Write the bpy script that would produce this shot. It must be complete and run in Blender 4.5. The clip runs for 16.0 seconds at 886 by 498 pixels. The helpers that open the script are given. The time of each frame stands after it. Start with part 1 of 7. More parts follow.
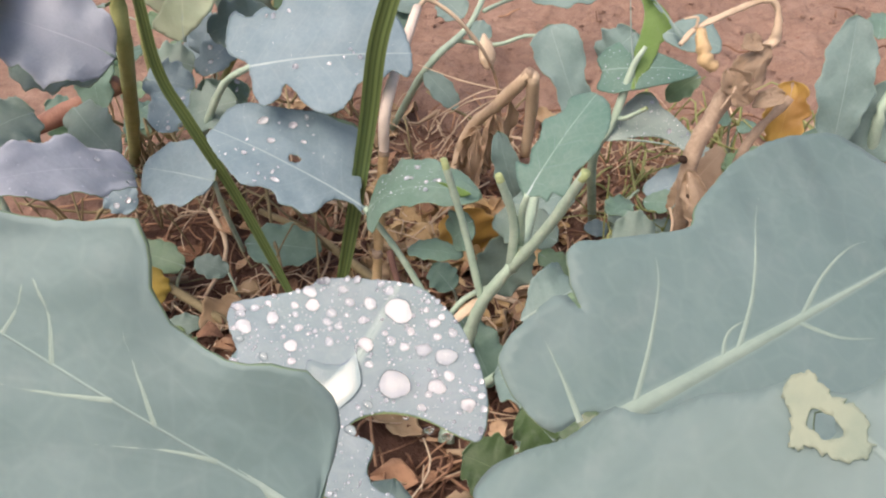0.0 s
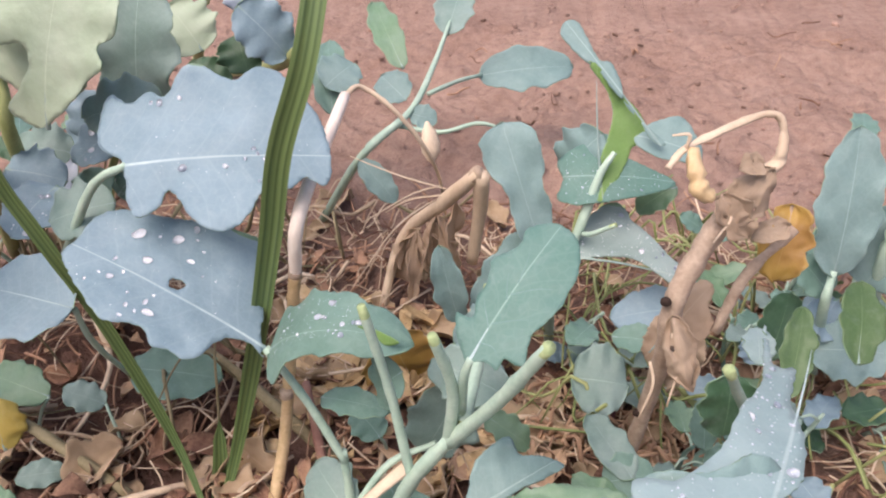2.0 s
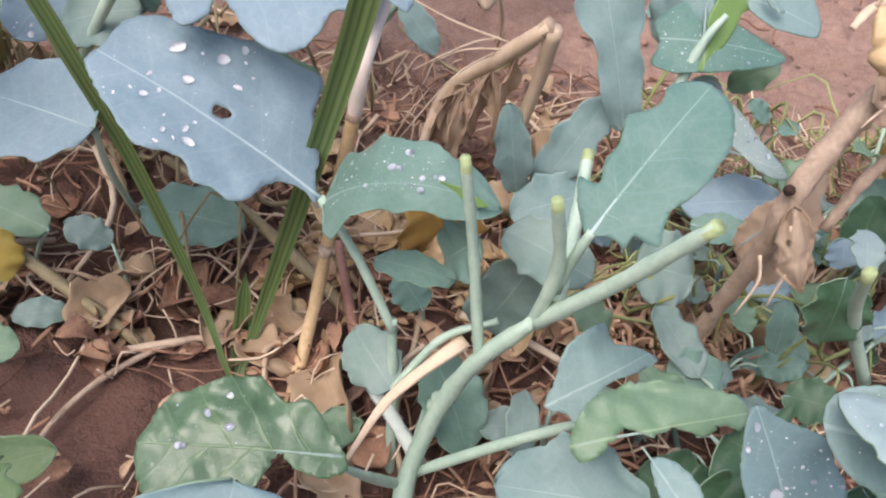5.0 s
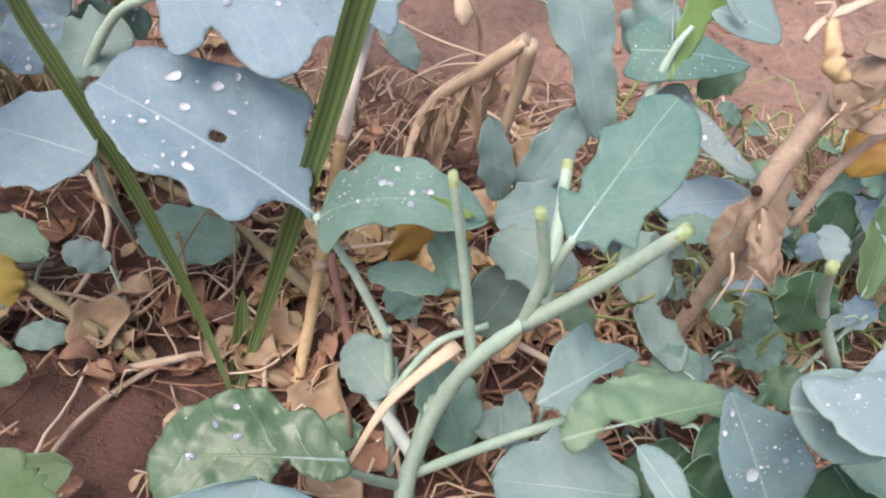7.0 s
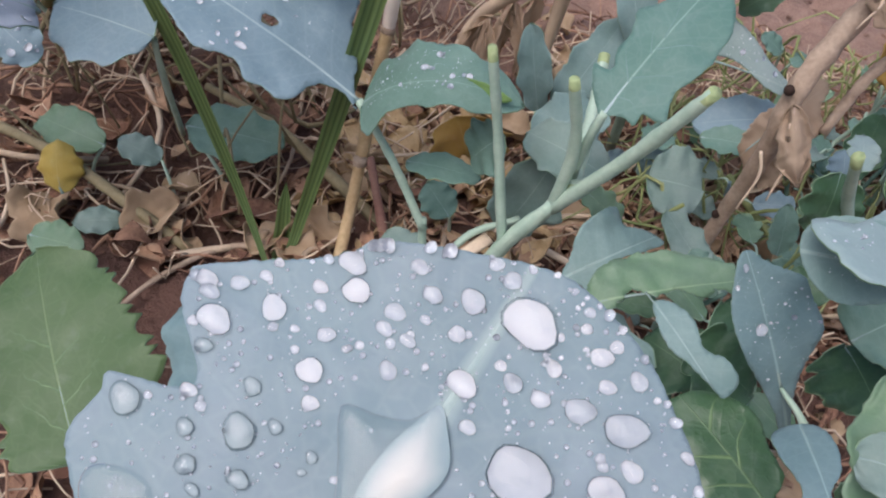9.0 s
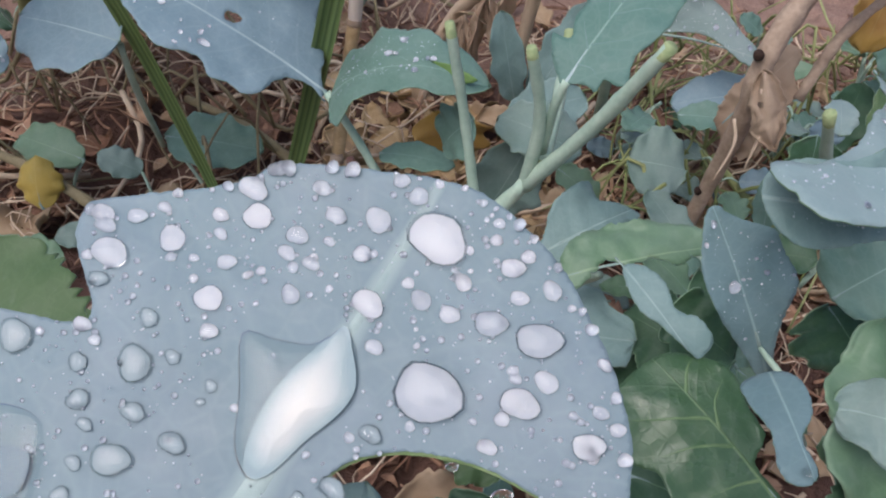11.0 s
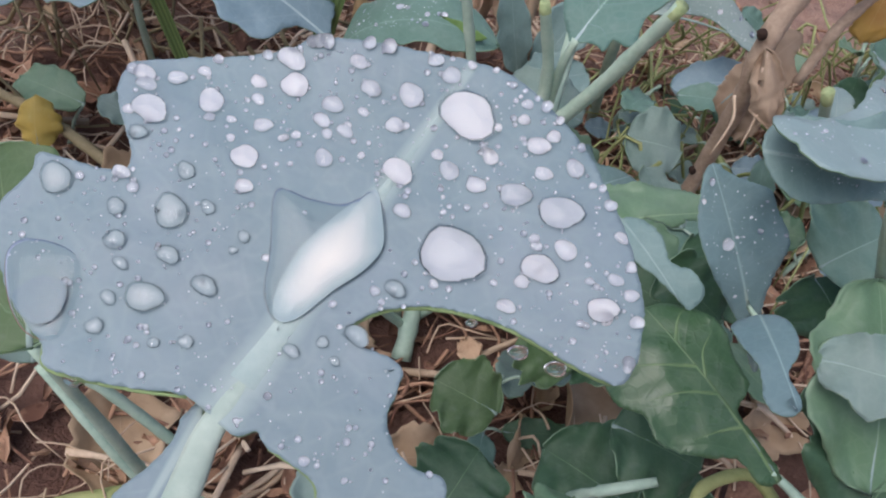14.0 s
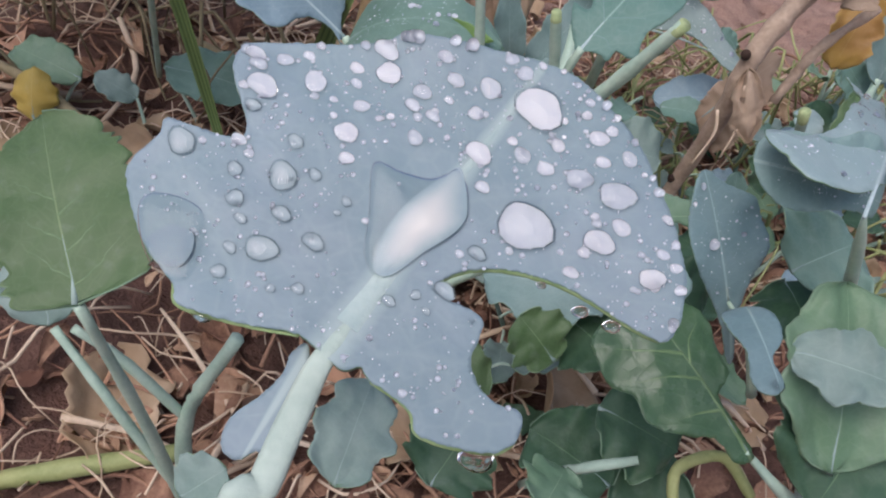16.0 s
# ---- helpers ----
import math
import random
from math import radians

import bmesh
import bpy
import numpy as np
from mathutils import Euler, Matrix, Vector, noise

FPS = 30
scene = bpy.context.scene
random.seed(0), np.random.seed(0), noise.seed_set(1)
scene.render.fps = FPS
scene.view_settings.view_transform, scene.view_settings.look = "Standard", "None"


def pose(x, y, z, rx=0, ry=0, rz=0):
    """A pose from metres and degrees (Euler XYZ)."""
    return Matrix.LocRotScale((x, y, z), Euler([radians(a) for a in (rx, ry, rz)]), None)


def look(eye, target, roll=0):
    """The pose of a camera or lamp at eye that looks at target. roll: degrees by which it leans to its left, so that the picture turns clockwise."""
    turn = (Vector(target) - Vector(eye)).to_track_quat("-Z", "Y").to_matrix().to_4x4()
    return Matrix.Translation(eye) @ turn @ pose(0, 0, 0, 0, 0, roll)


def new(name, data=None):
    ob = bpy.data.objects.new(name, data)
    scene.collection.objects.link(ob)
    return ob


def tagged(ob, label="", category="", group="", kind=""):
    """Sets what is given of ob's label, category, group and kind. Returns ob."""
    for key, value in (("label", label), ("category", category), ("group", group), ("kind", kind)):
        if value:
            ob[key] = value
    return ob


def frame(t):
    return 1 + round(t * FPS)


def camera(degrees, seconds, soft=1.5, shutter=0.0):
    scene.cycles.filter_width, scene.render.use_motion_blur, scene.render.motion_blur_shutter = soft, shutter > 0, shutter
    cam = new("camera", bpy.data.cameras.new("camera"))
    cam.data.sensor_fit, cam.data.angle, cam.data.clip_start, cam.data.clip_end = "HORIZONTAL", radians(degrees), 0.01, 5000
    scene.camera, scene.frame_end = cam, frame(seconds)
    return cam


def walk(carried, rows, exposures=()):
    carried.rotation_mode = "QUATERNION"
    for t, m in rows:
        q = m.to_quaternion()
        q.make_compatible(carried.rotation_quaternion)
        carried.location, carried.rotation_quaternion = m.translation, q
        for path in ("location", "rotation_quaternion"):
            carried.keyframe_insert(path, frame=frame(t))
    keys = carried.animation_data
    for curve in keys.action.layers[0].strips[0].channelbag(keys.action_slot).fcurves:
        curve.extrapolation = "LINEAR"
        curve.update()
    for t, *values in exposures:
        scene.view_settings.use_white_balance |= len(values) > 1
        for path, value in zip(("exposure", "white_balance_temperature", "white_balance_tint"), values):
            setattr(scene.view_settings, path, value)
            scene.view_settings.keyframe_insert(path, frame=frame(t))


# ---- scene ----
cam = camera(62.0, 16.0, soft=2.1)
PATH = [
    (0, (0.0562, -0.1010, 0.3763), (0.0220, 0.0452, 0.2443), -4.88),
    (0.5, (0.0633, -0.1009, 0.3778), (0.0318, 0.0462, 0.2461), -5.66),
    (1, (0.0546, -0.0812, 0.3737), (0.0218, 0.0682, 0.2448), -5.02),
    (1.5, (0.0557, -0.0487, 0.3687), (0.0261, 0.1056, 0.2449), -2.67),
    (2, (0.0506, -0.0105, 0.3525), (0.0285, 0.1478, 0.2322), -0.51),
    (2.5, (0.0563, 0.0154, 0.3624), (0.0379, 0.1700, 0.2369), -5.12),
    (3, (0.0318, 0.0337, 0.3400), (0.0268, 0.1834, 0.2075), 0.80),
    (3.5, (0.0176, 0.0539, 0.3446), (0.0257, 0.2069, 0.2160), 3.18),
    (4, (0.0057, 0.0324, 0.3194), (0.0094, 0.1762, 0.1804), 10.56),
    (4.5, (0.0048, 0.0218, 0.3189), (-0.0010, 0.1627, 0.1771), 8.91),
    (4.7, (0.0037, 0.0157, 0.3171), (-0.0050, 0.1534, 0.1723), 8.33),
    (6.8, (-0.0022, -0.0004, 0.3306), (-0.0074, 0.1395, 0.1877), 6.60),
    (7, (0.0000, -0.0000, 0.3290), (-0.0047, 0.1397, 0.1860), 7.12),
    (7.5, (-0.0042, -0.0076, 0.3178), (-0.0060, 0.1283, 0.1710), 10.61),
    (8, (-0.0051, -0.0182, 0.3116), (-0.0105, 0.1138, 0.1614), 10.00),
    (8.5, (0.0007, -0.0256, 0.3159), (-0.0077, 0.1058, 0.1654), 8.78),
    (8.7, (0.0032, -0.0302, 0.3173), (-0.0070, 0.1012, 0.1668), 8.19),
    (11, (0.0213, -0.0373, 0.3062), (0.0058, 0.0976, 0.1594), 3.21),
    (11.5, (0.0285, -0.0367, 0.2991), (0.0111, 0.0988, 0.1531), 1.74),
    (12, (0.0312, -0.0367, 0.2976), (0.0111, 0.0984, 0.1515), 0.71),
    (12.5, (0.0299, -0.0366, 0.2989), (0.0116, 0.0986, 0.1527), 0.92),
    (13, (0.0281, -0.0408, 0.2977), (0.0111, 0.0928, 0.1499), 2.59),
    (13.5, (0.0226, -0.0449, 0.2988), (0.0098, 0.0878, 0.1497), 5.47),
    (14, (0.0189, -0.0522, 0.2983), (0.0080, 0.0824, 0.1508), 8.21),
    (14.5, (0.0143, -0.0486, 0.3003), (0.0106, 0.0827, 0.1494), 10.40),
    (15, (0.0022, -0.0527, 0.3034), (0.0039, 0.0780, 0.1521), 14.39),
    (15.5, (-0.0008, -0.0616, 0.3021), (0.0034, 0.0734, 0.1546), 16.84),
    (16, (0.0041, -0.0684, 0.3043), (0.0048, 0.0683, 0.1583), 14.77),
]
walk(cam, [(t, look(eye, target, roll)) for t, eye, target, roll in PATH], [(0, 0.40, 7200, 15), (1.0, 0.45, 7200, 15), (1.5, 0.56, 7000, 17), (2.5, 0.60, 6300, 16), (3.5, 0.58, 6300, 15), (7, 0.60, 6450, 15), (7.6, 0.54, 6350, 16), (8.0, 0.34, 6300, 16), (8.5, 0.16, 6150, 14), (11, -0.08, 6000, 12), (14, -0.10, 6000, 13), (16, -0.04, 6050, 15)])

# ---- light: thin high cloud, soft high sun ----
world = bpy.data.worlds.new("world")
scene.world = world
world.use_nodes = True
wn = world.node_tree.nodes
sky = wn.new("ShaderNodeTexSky")
sky.sky_type = "NISHITA"
sky.sun_disc = False
sky.sun_elevation, sky.sun_rotation = radians(65), radians(222)
sky.air_density, sky.dust_density, sky.ozone_density = 1.0, 6.0, 1.5
wn["Background"].inputs["Strength"].default_value = 0.15
world.node_tree.links.new(sky.outputs[0], wn["Background"].inputs["Color"])
sun_data = bpy.data.lights.new("sun", "SUN")
sun_data.energy, sun_data.angle, sun_data.color = 1.2, radians(50), (1.0, 0.95, 0.88)
sun = new("sun", sun_data)
az, el = radians(222), radians(65)
sun.matrix_world = look((0, 0, 3), (-math.sin(az) * math.cos(el), -math.cos(az) * math.cos(el), 3 - math.sin(el)))

# ---- materials ----


def material(name, rough=0.6, spec=0.3):
    m = bpy.data.materials.new(name)
    m.use_nodes = True
    b = m.node_tree.nodes["Principled BSDF"]
    b.inputs["Roughness"].default_value = rough
    b.inputs["Specular IOR Level"].default_value = spec
    return m, m.node_tree.nodes, m.node_tree.links, b


def mathnode(nt, op, a, b=None, clamp=False):
    nodes, links = nt
    n = nodes.new("ShaderNodeMath")
    n.operation, n.use_clamp = op, clamp
    for i, v in enumerate((a, b)):
        if v is None:
            continue
        if isinstance(v, (int, float)):
            n.inputs[i].default_value = v
        else:
            links.new(v, n.inputs[i])
    return n.outputs[0]


def mixcol(nt, fac, a, b, mode="MIX"):
    nodes, links = nt
    n = nodes.new("ShaderNodeMix")
    n.data_type, n.blend_type = "RGBA", mode
    for sock, v in ((n.inputs[0], fac), (n.inputs[6], a), (n.inputs[7], b)):
        if isinstance(v, (int, float)):
            sock.default_value = v
        elif isinstance(v, tuple):
            sock.default_value = (*v, 1) if len(v) == 3 else v
        else:
            links.new(v, sock)
    return n.outputs[2]


def noise_tex(nt, scale, detail=4.0, coords=None, rough=0.55):
    nodes, links = nt
    n = nodes.new("ShaderNodeTexNoise")
    n.inputs["Scale"].default_value, n.inputs["Detail"].default_value, n.inputs["Roughness"].default_value = scale, detail, rough
    if coords is None:
        coords = nodes.new("ShaderNodeTexCoord").outputs["Object"]
    links.new(coords, n.inputs["Vector"])
    return n.outputs["Fac"]


def ramp(nt, fac, stops):
    nodes, links = nt
    n = nodes.new("ShaderNodeValToRGB")
    e = n.color_ramp.elements
    while len(e) < len(stops):
        e.new(0.5)
    for el_, (p, c) in zip(e, stops):
        el_.position, el_.color = p, (*c, 1)
    links.new(fac, n.inputs[0])
    return n.outputs[0]


def leaf_material(name, col, vein, second, rough=0.5, veins=7.0, glow=0.12, spec=0.35, bloom=0.5, relief=0.2, show=0.10, midrib=0.025, quilt=1.6):
    """A leaf with a pale midrib, curving side veins and a patchy wax bloom; u runs along the blade, v across it."""
    m, nodes, links, b = material(name, rough, spec)
    nt = (nodes, links)
    sep = nodes.new("ShaderNodeSeparateXYZ")
    links.new(nodes.new("ShaderNodeUVMap").outputs[0], sep.inputs[0])
    u, v = sep.outputs[0], sep.outputs[1]
    wob = noise_tex(nt, 30.0, 2.0)
    av = mathnode(nt, "ABSOLUTE", v)
    ph = mathnode(nt, "SUBTRACT", mathnode(nt, "MULTIPLY", u, veins), mathnode(nt, "MULTIPLY", mathnode(nt, "POWER", av, 0.8), 1.7))
    ph = mathnode(nt, "ADD", ph, mathnode(nt, "MULTIPLY", wob, 0.9))
    ph = mathnode(nt, "ADD", ph, mathnode(nt, "MULTIPLY", mathnode(nt, "SIGN", v), 0.22))
    tri = mathnode(nt, "ABSOLUTE", mathnode(nt, "SUBTRACT", mathnode(nt, "FRACT", ph), 0.5))
    width = mathnode(nt, "MULTIPLY_ADD", av, -0.055)
    width.node.inputs[2].default_value = 0.075
    side = mathnode(nt, "SUBTRACT", 1.0, mathnode(nt, "DIVIDE", tri, width), True)
    midw = mathnode(nt, "MULTIPLY_ADD", u, -0.7 * midrib)
    midw.node.inputs[2].default_value = midrib
    midw = mathnode(nt, "MAXIMUM", midw, 0.004)
    mid = mathnode(nt, "SUBTRACT", 1.0, mathnode(nt, "DIVIDE", av, midw), True)
    fine = nodes.new("ShaderNodeTexVoronoi")
    fine.feature = "DISTANCE_TO_EDGE"
    fine.inputs["Scale"].default_value = 260.0
    links.new(nodes.new("ShaderNodeTexCoord").outputs["Object"], fine.inputs["Vector"])
    net = mathnode(nt, "SUBTRACT", 1.0, mathnode(nt, "MULTIPLY", fine.outputs["Distance"], 9.0), True)
    vv = mathnode(nt, "MAXIMUM", mathnode(nt, "MULTIPLY", side, show), mathnode(nt, "MULTIPLY", mathnode(nt, "MULTIPLY", mid, 1.5, True), 0.6))
    vv = mathnode(nt, "MAXIMUM", vv, mathnode(nt, "MULTIPLY", net, 0.07))
    big = ramp(nt, noise_tex(nt, 45.0, 3.0), [(0.38, col), (0.64, second)])
    patch = mathnode(nt, "MULTIPLY", mathnode(nt, "SUBTRACT", noise_tex(nt, 16.0, 4.0), 0.48, True), 2.2, True)
    big = mixcol(nt, patch, big, tuple(0.62 * c for c in col))
    bloom_spots = mathnode(nt, "MULTIPLY", mathnode(nt, "SUBTRACT", noise_tex(nt, 210.0, 4.0), 0.56, True), 3.0, True)
    big = mixcol(nt, mathnode(nt, "MULTIPLY", bloom_spots, 0.35), big, tuple(min(0.8, 0.6 * c + 0.25) for c in second) if bloom > 0 else tuple(0.5 * c for c in col))
    grain = noise_tex(nt, 900.0, 3.0)
    base = mixcol(nt, mathnode(nt, "MULTIPLY", grain, 0.22), big, tuple(min(1.0, c * 1.5) for c in col))
    rand = nodes.new("ShaderNodeObjectInfo").outputs["Random"]
    base = mixcol(nt, mathnode(nt, "MULTIPLY", rand, 0.25), base, second)
    edge = mathnode(nt, "MULTIPLY", mathnode(nt, "SUBTRACT", av, 0.93, True), 2.5, True)
    base = mixcol(nt, edge, base, tuple(c * 1.25 for c in vein))
    base = mixcol(nt, vv, base, vein)
    links.new(base, b.inputs["Base Color"])
    links.new(mathnode(nt, "MULTIPLY_ADD", noise_tex(nt, 120.0, 3.0), 0.35), b.inputs["Roughness"])
    b.inputs["Roughness"].links[0].from_node.inputs[2].default_value = rough - 0.15
    b.inputs["Sheen Weight"].default_value = bloom * 0.12
    b.inputs["Sheen Roughness"].default_value = 0.5
    bump = nodes.new("ShaderNodeBump")
    bump.inputs["Strength"].default_value, bump.inputs["Distance"].default_value = 0.55, 0.0012
    h = mathnode(nt, "ADD", mathnode(nt, "MULTIPLY", vv, relief), mathnode(nt, "MULTIPLY", noise_tex(nt, 160.0, 3.0), 0.8))
    h = mathnode(nt, "ADD", h, mathnode(nt, "MULTIPLY", noise_tex(nt, 58.0, 2.0), quilt))
    links.new(h, bump.inputs["Height"])
    links.new(bump.outputs[0], b.inputs["Normal"])
    tr = nodes.new("ShaderNodeBsdfTranslucent")
    links.new(mixcol(nt, 0.5, base, (0.45, 0.6, 0.12)), tr.inputs["Color"])
    mx = nodes.new("ShaderNodeMixShader")
    mx.inputs[0].default_value = glow
    links.new(b.outputs[0], mx.inputs[1])
    links.new(tr.outputs[0], mx.inputs[2])
    links.new(mx.outputs[0], nodes["Material Output"].inputs["Surface"])
    return m


def plain_material(name, a, b_, scale=60.0, rough=0.65, spec=0.25, bump=0.5, dist=0.001, stretch=None, fine=600.0):
    """Two colours mixed by coarse and fine noise, with matching relief."""
    m, nodes, links, b = material(name, rough, spec)
    nt = (nodes, links)
    co = nodes.new("ShaderNodeTexCoord").outputs["Object"]
    if stretch:
        mp = nodes.new("ShaderNodeMapping")
        mp.inputs["Scale"].default_value = stretch
        links.new(co, mp.inputs["Vector"])
        co = mp.outputs[0]
    c1, c2 = noise_tex(nt, scale, 5.0, co), noise_tex(nt, fine, 3.0, co)
    rand = nodes.new("ShaderNodeNewGeometry").outputs["Random Per Island"]
    f = mathnode(nt, "ADD", mathnode(nt, "MULTIPLY", c1, 0.7), mathnode(nt, "MULTIPLY", c2, 0.3))
    f = mathnode(nt, "ADD", f, mathnode(nt, "MULTIPLY", mathnode(nt, "SUBTRACT", rand, 0.5), 0.35))
    links.new(ramp(nt, f, [(0.32, a), (0.68, b_)]), b.inputs["Base Color"])
    bp = nodes.new("ShaderNodeBump")
    bp.inputs["Strength"].default_value, bp.inputs["Distance"].default_value = bump, dist
    links.new(mathnode(nt, "ADD", c1, mathnode(nt, "MULTIPLY", c2, 0.4)), bp.inputs["Height"])
    links.new(bp.outputs[0], b.inputs["Normal"])
    return m


M_GLAUC = leaf_material("glaucous_leaf", (0.175, 0.26, 0.23), (0.38, 0.49, 0.43), (0.235, 0.315, 0.29), relief=0.15, show=0.10)
M_BLUE = leaf_material("blue_leaf", (0.175, 0.262, 0.31), (0.46, 0.56, 0.58), (0.228, 0.32, 0.372), rough=0.5, show=0.12, relief=0.12)
M_DEWY = leaf_material("dewy_leaf", (0.20, 0.285, 0.318), (0.44, 0.54, 0.52), (0.262, 0.328, 0.378), rough=0.42, veins=3.4, relief=0.1, show=0.10, midrib=0.075, quilt=0.8)
M_PALEBLUE = leaf_material("pale_blue_leaf", (0.22, 0.30, 0.28), (0.40, 0.48, 0.43), (0.29, 0.36, 0.35), relief=0.15, show=0.10, veins=2.5, midrib=0.03)
M_BROAD = leaf_material("broad_glaucous_leaf", (0.14, 0.222, 0.222), (0.34, 0.45, 0.42), (0.185, 0.267, 0.272), relief=0.15, show=0.06, veins=2.2, midrib=0.02)
M_GNAWN = leaf_material("gnawn_glaucous_leaf", (0.15, 0.23, 0.225), (0.30, 0.39, 0.37), (0.20, 0.28, 0.29), relief=0.15, show=0.0, midrib=0.0)
M_SCAR = plain_material("gnawn_scar", (0.17, 0.24, 0.20), (0.28, 0.325, 0.25), 160.0, 0.6, bump=0.3)
M_GREENBLUE = leaf_material("green_blue_leaf", (0.085, 0.185, 0.155), (0.34, 0.49, 0.42), (0.125, 0.225, 0.195), veins=4.0, show=0.10)
M_GLOSSY = leaf_material("glossy_dark_leaf", (0.045, 0.105, 0.042), (0.21, 0.31, 0.16), (0.072, 0.138, 0.07), rough=0.30, spec=0.6, relief=0.9, show=0.10, veins=4.0)
M_SEA = leaf_material("sea_green_leaf", (0.165, 0.26, 0.25), (0.40, 0.52, 0.50), (0.215, 0.315, 0.305), show=0.10, veins=5.0)
M_PALESEA = leaf_material("pale_sea_green_leaf", (0.235, 0.33, 0.335), (0.47, 0.57, 0.56), (0.30, 0.395, 0.40))
M_FRESH = leaf_material("young_leaf", (0.16, 0.29, 0.07), (0.36, 0.48, 0.20), (0.21, 0.34, 0.12), glow=0.3)
M_TEAL = leaf_material("teal_leaf", (0.13, 0.215, 0.23), (0.36, 0.50, 0.48), (0.175, 0.265, 0.285), show=0.10)
M_OLIVE = leaf_material("olive_leaf", (0.062, 0.118, 0.042), (0.24, 0.33, 0.16), (0.09, 0.145, 0.064), rough=0.45, show=0.10, veins=4.0)
M_PALE = leaf_material("pale_leaf", (0.31, 0.385, 0.27), (0.48, 0.55, 0.41), (0.39, 0.455, 0.34), rough=0.55)
M_PURPLE = leaf_material("purplish_leaf", (0.31, 0.36, 0.43), (0.54, 0.58, 0.64), (0.40, 0.44, 0.52), rough=0.55)
M_GREEN = leaf_material("green_leaf", (0.115, 0.21, 0.17), (0.36, 0.50, 0.42), (0.16, 0.265, 0.225))
M_LIGHT = leaf_material("light_green_leaf", (0.12, 0.22, 0.12), (0.33, 0.45, 0.28), (0.17, 0.265, 0.18), rough=0.42, spec=0.45, show=0.10)
M_CRINKLE = leaf_material("crinkled_leaf", (0.068, 0.135, 0.066), (0.23, 0.33, 0.18), (0.10, 0.17, 0.10), rough=0.30, spec=0.6, show=0.3, veins=5.0, relief=0.6)
# dark green, with shade of the undergrowth included in the colour
M_DARK = leaf_material("dark_green_shaded_leaf", (0.035, 0.085, 0.04), (0.17, 0.28, 0.14), (0.065, 0.13, 0.08), rough=0.42)
M_YELLOW = leaf_material("yellowing_leaf", (0.42, 0.26, 0.06), (0.50, 0.38, 0.15), (0.30, 0.155, 0.05), rough=0.5)
M_GOLD = leaf_material("golden_leaf", (0.50, 0.35, 0.07), (0.58, 0.45, 0.17), (0.42, 0.33, 0.09), rough=0.5)
M_UNDER = leaf_material("leaf_underside", (0.14, 0.24, 0.15), (0.36, 0.48, 0.32), (0.19, 0.29, 0.20), rough=0.6)
M_DRYLEAF = leaf_material("dry_leaf", (0.33, 0.225, 0.138), (0.48, 0.37, 0.255), (0.53, 0.40, 0.275), rough=0.75, bloom=0.0, spec=0.15)
M_DRYPALE = leaf_material("pale_dry_leaf", (0.28, 0.198, 0.138), (0.42, 0.325, 0.245), (0.43, 0.33, 0.245), rough=0.75, bloom=0.0, spec=0.15)
M_BLEACHED = leaf_material("bleached_dry_leaf", (0.44, 0.31, 0.215), (0.62, 0.48, 0.36), (0.66, 0.51, 0.385), rough=0.75, bloom=0.0, spec=0.15)
M_RIB = plain_material("midrib", (0.22, 0.31, 0.28), (0.32, 0.41, 0.37), 200.0, 0.5)
M_PALERIB = plain_material("pale_midrib", (0.36, 0.47, 0.48), (0.50, 0.60, 0.60), 200.0, 0.5)
M_NRIB = plain_material("dewy_midrib", (0.30, 0.40, 0.39), (0.42, 0.51, 0.48), 160.0, 0.5, bump=0.3)
M_STEM = plain_material("green_stem", (0.29, 0.42, 0.33), (0.46, 0.58, 0.47), 90.0, 0.45)
M_STEMY = plain_material("yellow_green_stem", (0.23, 0.27, 0.10), (0.36, 0.38, 0.17), 90.0, 0.5)
M_STEMB = plain_material("browning_stem", (0.20, 0.155, 0.085), (0.33, 0.28, 0.165), 90.0, 0.6)
M_CUT = plain_material("cut_stalk_end", (0.27, 0.36, 0.17), (0.42, 0.48, 0.25), 400.0, 0.6)
M_STUB = plain_material("bleached_stub", (0.52, 0.60, 0.54), (0.68, 0.74, 0.68), 90.0, 0.5)
M_STRAW = plain_material("straw", (0.48, 0.36, 0.25), (0.72, 0.58, 0.43), 60.0, 0.6, stretch=(1, 1, 0.2))
M_DEADSTEM = plain_material("dead_stem", (0.26, 0.185, 0.135), (0.52, 0.40, 0.30), 110.0, 0.8, bump=0.8)
M_PINKSTEM = plain_material("pinkish_stem", (0.22, 0.105, 0.08), (0.36, 0.20, 0.15), 80.0, 0.6)
M_LITTER = plain_material("dry_litter", (0.155, 0.078, 0.054), (0.45, 0.27, 0.175), 50.0, 0.75)
M_SCRAP = plain_material("pale_scrap", (0.35, 0.21, 0.135), (0.60, 0.42, 0.28), 90.0, 0.75)
M_POD = plain_material("dry_pod", (0.44, 0.30, 0.15), (0.66, 0.49, 0.29), 120.0, 0.7)
M_PALESTRAW = plain_material("pale_straw", (0.74, 0.60, 0.50), (0.90, 0.79, 0.69), 60.0, 0.55, stretch=(1, 1, 0.2))
M_BUD = plain_material("maroon_bud", (0.07, 0.025, 0.03), (0.16, 0.06, 0.065), 200.0, 0.6)
M_MARGIN = plain_material("green_margin", (0.19, 0.28, 0.11), (0.29, 0.38, 0.18), 150.0, 0.5)
M_DEWVEIN = plain_material("faint_vein", (0.27, 0.36, 0.355), (0.33, 0.42, 0.405), 160.0, 0.5, bump=0.2)
M_GBVEIN = plain_material("sea_green_vein", (0.14, 0.25, 0.21), (0.19, 0.30, 0.26), 160.0, 0.5, bump=0.2)
